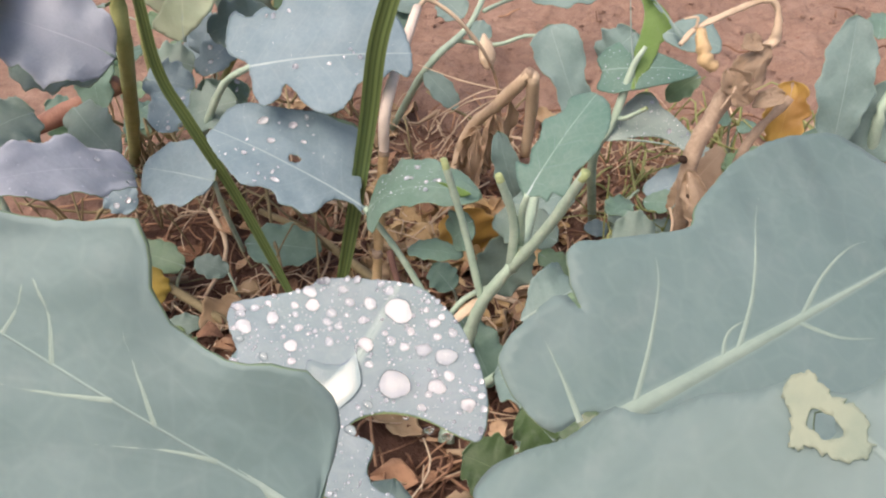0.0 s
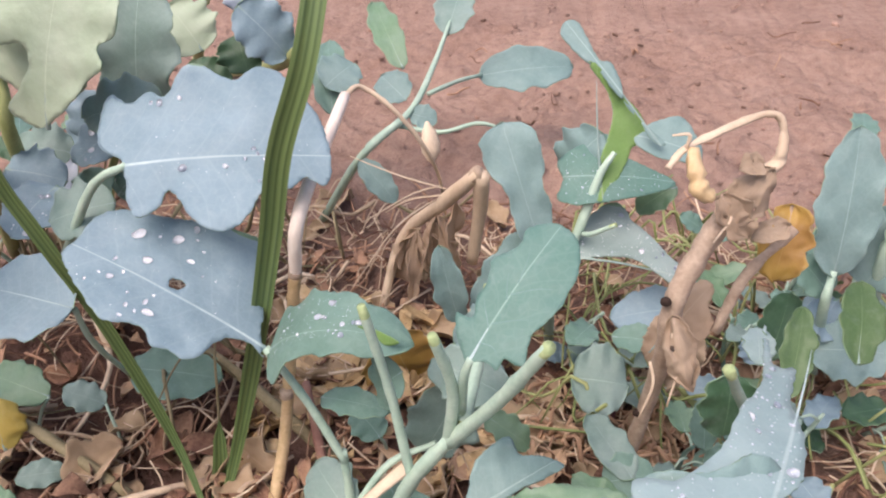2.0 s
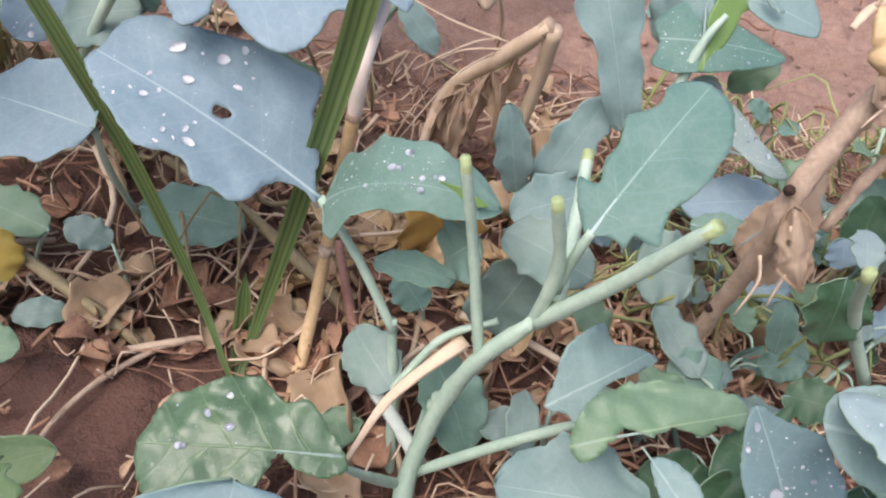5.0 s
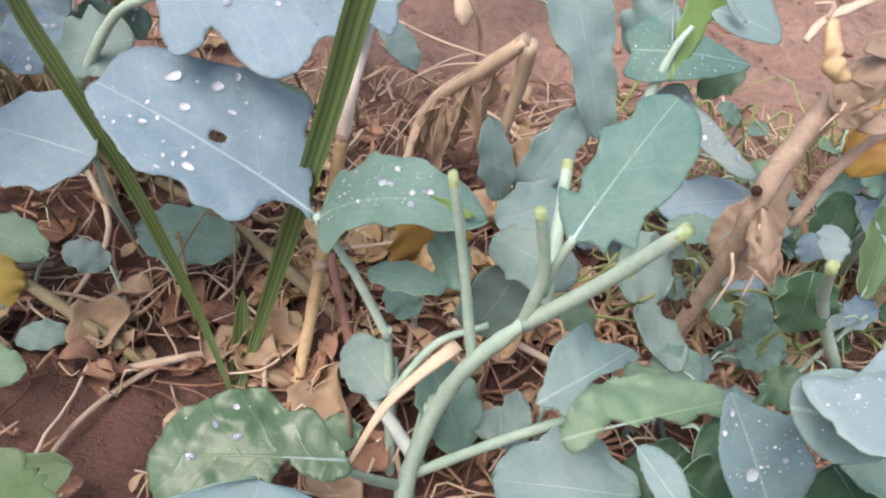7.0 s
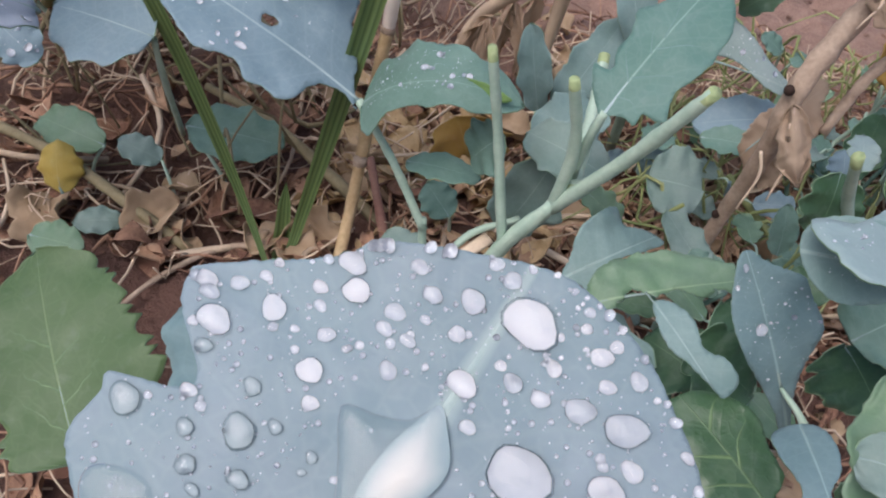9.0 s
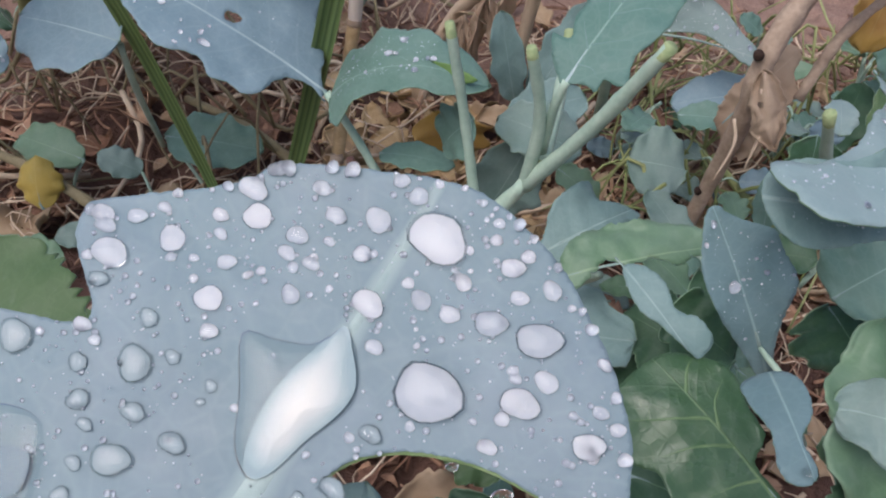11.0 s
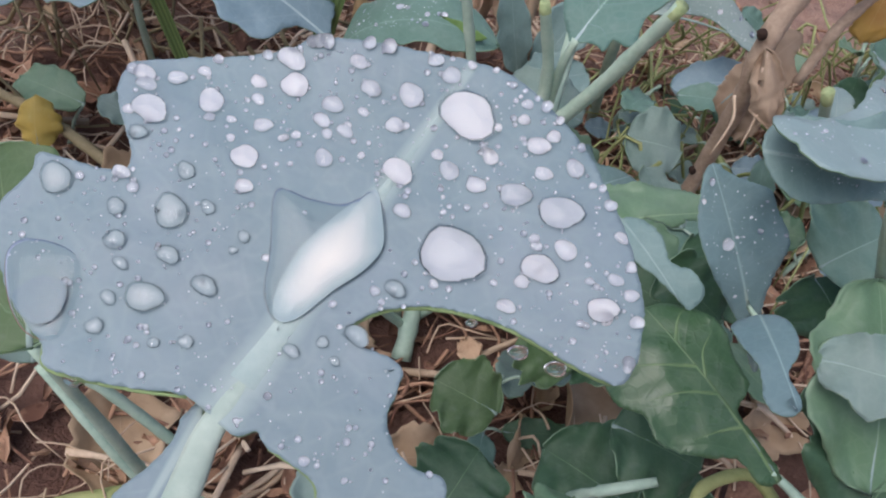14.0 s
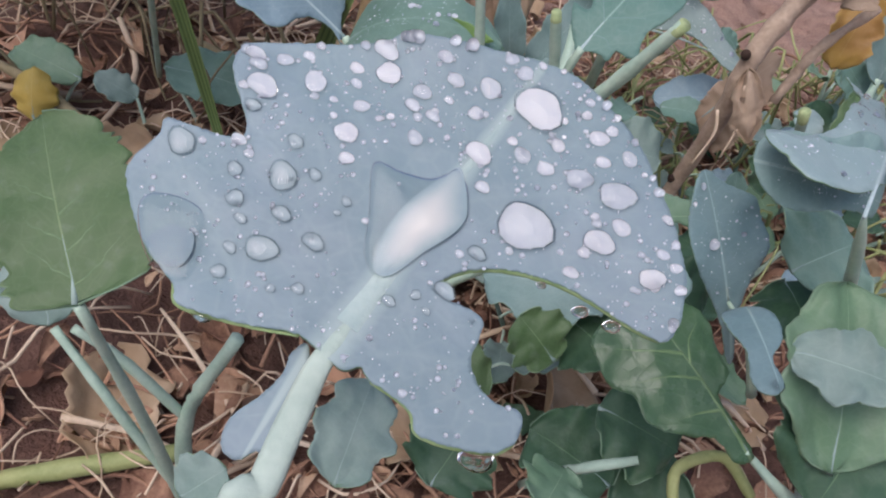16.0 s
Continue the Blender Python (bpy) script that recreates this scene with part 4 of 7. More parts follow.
RL = sheet((0.0698, -0.0440, 0.3063), (0.0988, -0.0208, 0.3070), 0.14, normal=(0.0, -0.62, 0.75), bend=0.02, cup=0.02, wave=0.01, waves=1.0, crumple=0.03, seed=7)
rl_ob = outline_leaf("leaf", RL, ((-0.487, -0.158), (-0.434, -0.191), (-0.371, -0.203), (-0.274, -0.218), (-0.201, -0.222), (-0.183, -0.187), (-0.168, -0.142), (-0.171, -0.195), (-0.160, -0.237), (-0.098, -0.287), (0.088, -0.259), (0.295, -0.228), (0.375, -0.257), (0.492, -0.281), (0.630, -0.305), (0.803, -0.309), (0.967, -0.297), (1.089, -0.273), (1.174, -0.222), (1.234, -0.176), (1.356, -0.121), (1.394, -0.061), (1.366, -0.003), (1.239, -0.019), (1.090, -0.041), (1.007, -0.024), (1.040, 0.029), (1.043, 0.086), (0.999, 0.138), (0.970, 0.215), (0.873, 0.317), (0.549, 0.335), (0.189, 0.242), (-0.038, 0.105), (-0.109, 0.038), (-0.181, 0.007), (-0.250, -0.005), (-0.303, -0.033), (-0.430, -0.027), (-0.485, -0.090)), M_BROAD, front_plant, "broad blue-green leaf with a lobed wavy margin", step=0.03, ragged=0.006, rib=0.0008, seed=3)
veins(RL, (((0.931, 0.0), (0.687, 0.0), (0.474, 0.0), (0.224, 0.0), (-0.015, 0.0), (-0.216, 0.0))[::-1],), 0.0022, 0.0005, M_VEIN, rl_ob, n=40)
veins(RL, (((0.224, 0.0), (0.389, -0.078), (0.543, -0.183), (0.677, -0.251)), ((0.499, 0.0), (0.671, -0.046), (0.840, -0.067), (0.996, -0.056)), ((-0.171, -0.005), (-0.028, -0.080), (0.106, -0.167), (0.159, -0.234)), ((-0.345, -0.023), (-0.328, -0.103), (-0.324, -0.184)), ((0.474, 0.0), (0.593, 0.061), (0.767, 0.104)), ((0.163, 0.0), (0.235, -0.037), (0.352, -0.042))), 0.0009, 0.00015, M_VEIN, rl_ob)
RL2 = sheet((0.0801, -0.0778, 0.3359), (0.0714, -0.0688, 0.3374), 0.16, normal=(0.1, -0.82, 0.55), bend=0.03, cup=0.04, wave=0.03, crumple=0.02, seed=9)
rl2_ob = outline_leaf("leaf", RL2, ((1.981, -0.269), (1.895, -0.223), (1.752, -0.177), (1.679, -0.127), (1.478, -0.104), (1.352, -0.060), (1.215, -0.036), (1.127, -0.014), (1.087, 0.001), (0.933, 0.009), (0.829, 0.025), (0.800, 0.052), (0.716, 0.075), (0.592, 0.088), (0.505, 0.101), (0.371, 0.104), (0.181, 0.105), (-0.113, 0.098), (-0.284, 0.052), (-0.060, -0.011), (0.590, -0.137), (1.317, -0.253), (1.830, -0.292)), M_GNAWN, front_plant, "pale blue-green leaf with a gnawed hole and yellowish spots", step=0.045, ragged=0.010, rib=0, holes=((0.828, -0.012, 0.065),), seed=6)
SCAR = sheet((0.07998, -0.07795, 0.33613), (0.07128, -0.06895, 0.33763), 0.16, normal=(0.1, -0.82, 0.55), bend=0.03, cup=0.04, wave=0.03, crumple=0.02, seed=9)
outline_leaf("gnawed_patch", SCAR, ((1.072, -0.015), (1.094, 0.001), (1.051, 0.012), (0.954, 0.011), (0.855, 0.011), (0.759, 0.016), (0.666, 0.005), (0.601, -0.009), (0.686, -0.025), (0.797, -0.031), (0.868, -0.043), (0.950, -0.026)), M_SCAR, rl2_ob, "yellowish gnawed patch round the hole", step=0.02, ragged=0.03, rib=0, holes=((0.828, -0.012, 0.07),), seed=8, thick=0.0002)
tube("stem", [(0.10, -0.16, 0.0), (0.11, -0.15, 0.12), (0.10, -0.13, 0.22), (0.085, -0.10, 0.27)], [0.006, 0.0055, 0.005, 0.003], M_STEM, front_plant, n=18)
tube("petiole", [(0.11, -0.15, 0.12), (0.12, -0.11, 0.20), (0.085, -0.075, 0.280), (0.0697, -0.0425, 0.3035)], [0.004, 0.003, 0.0024, 0.0012], M_STEM, front_plant, n=18)
tube("petiole", [(0.10, -0.13, 0.22), (0.09, -0.11, 0.28), (0.06, -0.085, 0.312), (0.0343, -0.0703, 0.3100)], [0.004, 0.003, 0.002, 0.0012], M_STEM, front_plant, n=18)
tube("petiole", [(0.11, -0.15, 0.12), (0.115, -0.06, 0.20), (0.10, -0.05, 0.29), (0.083, -0.073, 0.332)], [0.004, 0.003, 0.002, 0.0012], M_STEM, front_plant, n=18)

# ---- the forked plant in the middle ----
fork = plant("forked_brassica", (-0.0096, 0.1446, 0.0000), "cropped brassica with cut stalks and blue-green leaves", "plant")
fbase = (-0.0096, 0.1446, 0.0000)

tube("stem", [fbase, (-0.0075, 0.1640, 0.0200), (0.0010, 0.1730, 0.0580), (0.0112, 0.1718, 0.0930), (0.0273, 0.1722, 0.1216)], [0.0048, 0.0042, 0.0037, 0.0033, 0.0031], M_STEM, fork, "stout pale green stem", n=24, sides=10)
tube("cut_stalk", [(0.0110, 0.1734, 0.0912), (0.0026, 0.1812, 0.1340), (-0.0060, 0.1820, 0.1780)], [0.0023, 0.0020, 0.0018], M_STEM, fork, "cut green stalk with a yellow end", n=18, cut=M_CUT)
tube("cut_stalk", [(0.0266, 0.1726, 0.1193), (0.0284, 0.1701, 0.1517), (0.0220, 0.1660, 0.1820)], [0.0026, 0.0023, 0.0019], M_STEM, fork, "cut green stalk with a yellow end", n=18, cut=M_CUT)
tube("cut_stalk", [(0.0266, 0.1726, 0.1193), (0.0453, 0.1621, 0.1573), (0.0600, 0.1500, 0.1970)], [0.0030, 0.0026, 0.0022], M_STEM, fork, "thick cut green stalk", n=20, sides=10, cut=M_CUT)
tube("cut_stalk", [(-0.0031, 0.1673, 0.0101), (-0.0208, 0.1813, 0.0244), (-0.0397, 0.1949, 0.0383)], [0.0034, 0.0033, 0.0032], M_STUB, fork, "bleached whitish stalk stub", n=14, cut=M_CUT)
tube("cut_stalk", [(-0.0069, 0.1725, 0.0154), (-0.0034, 0.1828, 0.0393), (0.0012, 0.1828, 0.0461)], [0.0036, 0.0034, 0.0030], M_STEM, fork, "short cut stalk stub", n=12, cut=M_CUT)
tube("side_stalk", [(0.0319, 0.1726, 0.1303), (0.0352, 0.2026, 0.1371), (0.0364, 0.2314, 0.1512)], [0.0030, 0.0028, 0.0022], M_STEM, fork, n=16, cut=M_CUT)
tube("side_stalk", [(-0.0216, 0.1815, 0.0456), (-0.0049, 0.1970, 0.0671), (0.0170, 0.2028, 0.0791)], [0.002, 0.0018, 0.0014], M_STEM, fork, n=14)
tube("side_stalk", [(-0.0170, 0.1669, -0.0108), (-0.0226, 0.1897, 0.0327), (-0.0269, 0.1997, 0.0705)], [0.0028, 0.0026, 0.002], M_STEM, fork, n=14)
J = (-0.0600, 0.2110, 0.1220)
tube("petiole", [(-0.0256, 0.1974, 0.0655), (-0.0420, 0.2052, 0.0946), J], [0.0022, 0.0020, 0.0018], M_STEM, fork, n=16)
HB = sheet(J, (-0.1558, 0.2284, 0.1616), 0.080, normal=(0.35, -0.30, 0.85), bend=0.05, cup=0.05, wave=0.05, waves=2.5, crumple=0.02, seed=2)
outline_leaf("leaf", HB, ((0.050, 0.117), (0.101, 0.393), (0.193, 0.667), (0.239, 1.013), (0.339, 1.085), (0.457, 1.043), (0.589, 0.859), (0.726, 0.719), (0.846, 0.622), (0.921, 0.406), (0.919, 0.083), (0.929, -0.138), (0.848, -0.314), (0.725, -0.491), (0.603, -0.623), (0.499, -0.526), (0.434, -0.517), (0.380, -0.630), (0.314, -0.573), (0.249, -0.588), (0.193, -0.446), (0.183, -0.278), (0.143, -0.128), (0.059, -0.052), (-0.018, -0.101)), M_BLUE, fork, "blue-green lobed leaf with a small hole and dew drops", step=0.016, ragged=0.006, holes=((0.452, 0.118, 0.028),), rib=0.0012, rib_to=0.72, seed=2, rib_mat=M_PALERIB)
rng_h = np.random.RandomState(61)
for du, dv, r in ((0.711, 0.434, 3.1), (0.565, 0.593, 2.69), (0.527, 0.806, 1.86), (0.464, 0.431, 1.66), (0.609, 0.191, 2.28), (0.694, -0.162, 1.66), (0.727, 0.057, 1.03), (0.662, -0.044, 1.03), (0.473, -0.33, 2.3), (0.508, -0.234, 1.45), (0.562, -0.371, 1.24), (0.518, -0.387, 1.03), (0.555, -0.50, 1.03), (0.592, -0.237, 0.83), (0.498, -0.125, 0.83), (0.445, 0.621, 0.83), (0.742, -0.171, 0.83), (0.77, -0.307, 0.83), (0.633, 0.518, 0.83)):
    drop(HB, du, dv, r * 0.00085, "drops on the holed leaf", "clear dew drop on a blue-green leaf", rng_h, 0.75, 1.05 + 0.3 * rng_h.rand(), SILVER)
dew(HB, 8, 0.0012, "drops on the holed leaf", "clear dew drop on a blue-green leaf", 27, 60, (0.2, 0.9, -0.6, 1.0))
JB = Blade((-0.058, 0.211, 0.121), (0.0050, 0.1989, 0.1484), 0.040, normal=(0.1, -0.35, 0.9), bend=0.17, cup=-0.10, wave=0.06, seed=4, curl=0.25, teeth=0.02,
           left=((0, 0.6), (0.1, 0.9), (0.3, 1.1), (0.6, 0.95), (0.85, 0.7), (1, 0.4)), right=((0, 0.6), (0.12, 0.95), (0.3, 0.55), (0.5, 0.50), (0.8, 0.5), (1, 0.3)))
leaf("leaf", JB, M_GREEN, fork, "arching green leaf beaded with dew", nu=44, nv=22, rib=0.0009)
JL = sheet((-0.0289, 0.2051, 0.1360), (0.0023, 0.1968, 0.1464), 0.03, normal=(0.0, -0.8, 0.4), bend=0.05, cup=0.1, crumple=0.02, seed=51)
outline_leaf("leaf_lip", JL, ((-0.017, 0.008), (0.190, -0.347), (0.438, -0.515), (0.683, -0.463), (0.885, -0.251), (1.044, -0.002), (0.859, 0.068), (0.724, -0.148), (0.527, -0.207), (0.294, -0.015)), M_FRESH, fork, "bright green underside of the curled margin", step=0.03, ragged=0.008, rib=0, under=M_GREEN, seed=45)
dew(JB, 26, 0.0016, "drops on the arching leaf", "clear dew drop on a green leaf", 22, 170, (0.08, 0.75, -0.8, 0.3))
GB = sheet((0.0342, 0.1690, 0.1686), (0.0628, 0.2115, 0.1980), 0.055, normal=(-0.25, -0.55, 0.8), bend=0.05, cup=0.06, wave=0.04, crumple=0.02, seed=6)
gb_ob = outline_leaf("leaf", GB, ((0.019, -0.137), (-0.015, -0.031), (0.026, 0.104), (0.044, 0.232), (0.036, 0.386), (0.116, 0.385), (0.116, 0.539), (0.150, 0.663), (0.226, 0.574), (0.315, 0.526), (0.389, 0.585), (0.455, 0.621), (0.553, 0.645), (0.651, 0.615), (0.739, 0.607), (0.864, 0.487), (0.959, 0.323), (1.004, 0.117), (1.004, -0.094), (0.941, -0.286), (0.868, -0.356), (0.772, -0.295), (0.689, -0.371), (0.596, -0.476), (0.524, -0.406), (0.431, -0.346), (0.344, -0.360), (0.239, -0.256), (0.210, -0.319), (0.208, -0.451), (0.162, -0.434), (0.080, -0.291)), M_GREENBLUE, fork, "smooth blue-green leaf with a pale midrib and wavy margin", step=0.020, ragged=0.006, rib=0.0009, rib_to=0.62, seed=4, rib_mat=M_PALERIB)
veins(GB, (((0.22, 0.0), (0.31, -0.18), (0.363, -0.273)), ((0.42, 0.0), (0.507, -0.124), (0.585, -0.20)), ((0.54, 0.0), (0.669, -0.06), (0.80, -0.16)), ((0.25, 0.0), (0.341, 0.243), (0.393, 0.442)), ((0.46, 0.0), (0.57, 0.276), (0.629, 0.498)), ((0.12, 0.0), (0.137, 0.175), (0.10, 0.324))), 0.0007, 0.0002, M_GBVEIN, gb_ob)
tube("petiole", [(0.0311, 0.1762, 0.1337), (0.0324, 0.1698, 0.1583), (0.0347, 0.1695, 0.1690)], [0.002, 0.0018, 0.0014], M_STEM, fork, n=10)
for args in (
    ((0.0032, 0.2005, 0.1263), (-0.0089, 0.2029, 0.1080), 0.024, (-0.3, -0.6, 0.7), M_GREEN, "small teal leaf in shade"),
    ((0.0271, 0.2201, 0.1027), (0.0095, 0.2085, 0.0640), 0.034, (0.3, -0.7, 0.6), M_GLAUC, "dull grey-green hanging leaf"),
    ((-0.0383, 0.2115, 0.0922), (-0.0032, 0.2011, 0.0991), 0.014, (0.1, -0.35, 0.9), M_GREEN, "small toothed green leaf"),
    ((-0.0221, 0.1859, 0.0387), (-0.0454, 0.2091, 0.0454), 0.026, (0.1, -0.6, 0.8), M_GLAUC, "small grey-green leaf low on the stem"),
    ((-0.0065, 0.2002, 0.0494), (0.0151, 0.1727, 0.0218), 0.030, (0.3, -0.6, 0.7), M_GREEN, "low shaded leaf"),
    ((0.0486, 0.2066, 0.1098), (0.0122, 0.2226, 0.1126), 0.026, (0, -0.5, 0.85), M_GLAUC, "dewy grey-green leaf"),
    ((-0.0401, 0.1710, 0.0079), (-0.0483, 0.1836, 0.0178), 0.022, (0, -0.6, 0.8), M_LIGHT, "small yellow-green leaf"),
) + (
    ((0.0392, 0.1940, 0.1117), (0.0585, 0.1929, 0.0961), 0.014, (0, -0.5, 0.85), M_LIGHT, "small pale leaflet"),
):
    b, t, w, nr, mt, lb = args
    bl = Blade(b, t, w, normal=nr, bend=0.08, cup=0.12, wave=0.1, seed=len(lb) % 11, teeth=0.04)
    leaf("leaf", bl, mt, fork, lb, nu=24, nv=14, rib=0.0006)
# low leaves at the foot
LG = sheet((-0.0311, 0.1344, 0.0702), (-0.1003, 0.1244, 0.0703), 0.08, normal=(0.1, -0.25, 0.96), bend=0.05, cup=0.06, wave=0.07, waves=4, crumple=0.08, seed=1)
lg_ob = outline_leaf("leaf", LG, ((-0.033, -0.069), (0.107, 0.288), (0.208, 0.456), (0.324, 0.441), (0.460, 0.634), (0.579, 0.644), (0.688, 0.576), (0.797, 0.508), (0.918, 0.439), (1.007, 0.147), (1.048, -0.055), (0.985, -0.355), (0.854, -0.569), (0.653, -0.681), (0.482, -0.528), (0.398, -0.287), (0.356, -0.140), (0.312, -0.013), (0.245, -0.127), (0.071, -0.202)), M_CRINKLE, fork, "crinkled light green leaf with a gnawed margin", step=0.018, ragged=0.012, rib=0.0013, seed=71)
veins(LG, (((0.15, 0.0), (0.25, 0.2), (0.33, 0.40)), ((0.35, 0.0), (0.45, 0.25), (0.55, 0.55)), ((0.55, 0.0), (0.68, 0.25), (0.80, 0.45)), ((0.45, 0.0), (0.58, -0.25), (0.65, -0.6)), ((0.68, 0.0), (0.80, -0.2), (0.90, -0.4))), 0.0007, 0.0002, M_GVEIN, lg_ob)
dew(LG, 6, 0.002, "drops on the crinkled leaf", "clear dew drop on a light green leaf", 23, 50, (0.3, 0.9, -0.4, 0.5))
tube("petiole", [(-0.0122, 0.1581, 0.0084), (-0.0220, 0.1445, 0.0374), (-0.0305, 0.1340, 0.0623)], [0.0026, 0.0022, 0.0014], M_STEM, fork, n=12)

# ---- grass tuft ----
grass = plant("grass_tuft", (-0.1011, 0.1919, 0.0000), "tuft of dark green ribbed grass with three blades", "grass")


def grass_blade(name, pts, width, label, fold=0.35, face=(0.2, -0.8, 0.5), n=40):
    c = smooth_curve(pts, n)
    tang = np.gradient(c, axis=0)
    tang /= np.linalg.norm(tang, axis=1)[:, None]
    cols = 15
    top, uv = [], []
    for i in range(n):
        s = np.cross(tang[i], np.array(face))
        s /= np.linalg.norm(s)
        nn = np.cross(s, tang[i])
        wd = width / 2 * np.interp(i / (n - 1), *zip(*GRASS_PROFILE[name_key(label)]))
        for k in range(cols):
            v = -1 + 2 * k / (cols - 1)
            top.append(c[i] + s * (v * wd) + nn * (fold * abs(v) * wd + 0.00022 * math.cos(v * 11)))
            uv.append((i / n, v))
    top = np.array(top)
    N = len(top)
    off = np.repeat(np.cross(tang, np.cross(tang, np.array(face))), cols, axis=0)
    off /= np.linalg.norm(off, axis=1)[:, None]
    bot = top + off * 0.0005
    f = []
    for i in range(n - 1):
        for k in range(cols - 1):
            q = (i * cols + k, i * cols + k + 1, (i + 1) * cols + k + 1, (i + 1) * cols + k)
            f += [q, tuple(x + N for x in q[::-1])]
        for k in (0, cols - 1):
            a, b = i * cols + k, (i + 1) * cols + k
            f.append((a, b, b + N, a + N))
    return part(name, mesh_from(name, np.vstack([top, bot]), f, [M_GRASS], None, np.vstack([uv, uv])), grass, label)


GRASS_PROFILE = {"t": ((0, 0.30), (0.12, 0.5), (0.3, 0.9), (0.6, 1.0), (1, 0.85)), "s": ((0, 0.6), (0.5, 1.0), (0.85, 0.7), (1, 0.05))}


def name_key(label):
    return "s" if "short" in label else "t"


gb_ = (-0.1002, 0.1917, 0.0000)
grass_blade("grass_blade", [gb_, (-0.0960, 0.2203, 0.0230), (-0.0745, 0.2280, 0.0998), (-0.0543, 0.2233, 0.1714), (-0.0425, 0.2197, 0.2164), (-0.0283, 0.2205, 0.2545), (-0.0218, 0.2388, 0.2958)], 0.0098, "tall ribbed grass blade")
grass_blade("grass_blade", [gb_, (-0.1224, 0.2157, 0.0404), (-0.1424, 0.2228, 0.1109), (-0.1566, 0.2210, 0.1656), (-0.1636, 0.2191, 0.1989), (-0.1553, 0.2115, 0.2471)], 0.0068, "tall ribbed grass blade leaning away")
grass_blade("grass_blade", [gb_, (-0.1060, 0.2188, 0.0079), (-0.1035, 0.2289, 0.0457)], 0.0095, "short pointed grass blade")

# ---- straws and trailing stems ----
def lone(name, pts, radii, mat, label, category="stem", **kw):
    return tagged(tube(name, pts, radii, mat, **kw), label, category)


straw = lone("dry_straw", [(-0.0720, 0.1881, 0.0000), (-0.0702, 0.2297, 0.0313), (-0.0614, 0.2462, 0.1031), (-0.0575, 0.2510, 0.1307)], [0.0034, 0.0033, 0.0031, 0.0030], M_POD, "tan dry straw leaning upright", n=26, lump=0.03)
tube("upper_stalk", [(-0.0575, 0.2510, 0.1307), (-0.0528, 0.2590, 0.1643), (-0.0518, 0.3461, 0.1802)], [0.0031, 0.0034, 0.0030], M_PALESTRAW, straw, "bleached upper length of the straw", n=18, lump=0.03)
for a, b in (((-0.0661, 0.2349, 0.0629), (-0.0658, 0.2355, 0.0663)), ((-0.0575, 0.2510, 0.1307), (-0.0571, 0.2516, 0.1334))):
    tube("node", [a, b], [0.0036, 0.0036], M_DEADSTEM, straw, "brown swollen node", n=4, sides=8)
lone("dry_straw", [(-0.0518, 0.3461, 0.1802), (-0.0451, 0.3592, 0.1793), (-0.0235, 0.3598, 0.1610), (-0.0067, 0.3778, 0.1169), (-0.0147, 0.4792, 0.0100)], [0.0016, 0.0014, 0.0013, 0.001], M_STRAW, "thin bent dry stalk", n=24)
lone("reddish_stem", [(-0.0323, 0.1942, 0.0000), (-0.0525, 0.2349, 0.0149), (-0.0693, 0.2701, 0.0358)], [0.0034, 0.003, 0.0022], M_PINKSTEM, "reddish-brown dead stem standing in litter", n=16)
lone("trailing_stem", [(-0.0455, 0.2378, 0.0080), (-0.0929, 0.2672, 0.0200), (-0.1342, 0.2894, 0.0300), (-0.1893, 0.3238, 0.0200)], [0.0036, 0.0036, 0.003, 0.0026], M_STEMB, "yellow-green stem lying over litter", n=22)
lone("trailing_stem", [(-0.1540, 0.2055, 0.0040), (-0.1977, 0.2221, 0.0150), (-0.2337, 0.2312, 0.0300), (-0.2783, 0.2449, 0.0300)], [0.0030, 0.0034, 0.003, 0.003], M_STEMB, "yellow-green stem lying on the soil", n=22)
lone("dry_twig", [(-0.1677, 0.1320, 0.0020), (-0.1725, 0.1504, 0.0040), (-0.1626, 0.1793, 0.0050), (-0.1392, 0.2068, 0.0060), (-0.1149, 0.2179, 0.0060)], [0.0014, 0.0015, 0.0016, 0.002], M_DEADSTEM, "thin curved dry twig on the soil", "twig", n=26)
lone("dry_twig", [(-0.1695, 0.1938, 0.0040), (-0.1519, 0.2016, 0.0060), (-0.1319, 0.2110, 0.0060)], [0.003, 0.002, 0.0022], M_STRAW, "short broken straw on the soil", "twig", n=12)
lone("dry_twig", [(-0.0340, 0.1465, 0.0397), (-0.0202, 0.1715, 0.0568), (0.0050, 0.1982, 0.0680)], [0.0010, 0.0022, 0.0034], M_STRAW, "folded dry straw leaf caught in the stalks", "twig", n=16, flat=0.35)
lone("dry_twig", [(0.0331, 0.3901, 0.0518), (0.0500, 0.3724, 0.0759), (0.0668, 0.3655, 0.0966)], [0.0016, 0.002, 0.0016], M_DEADSTEM, "dark dry twig above the litter", "twig", n=10)
lone("curled_stalk", [(-0.1853, 0.2771, 0.0200), (-0.1584, 0.2286, 0.0961), (-0.1525, 0.2184, 0.1279)], [0.0016, 0.0016, 0.0014], M_STEM, "thin pale curved leaf stalk", n=14)

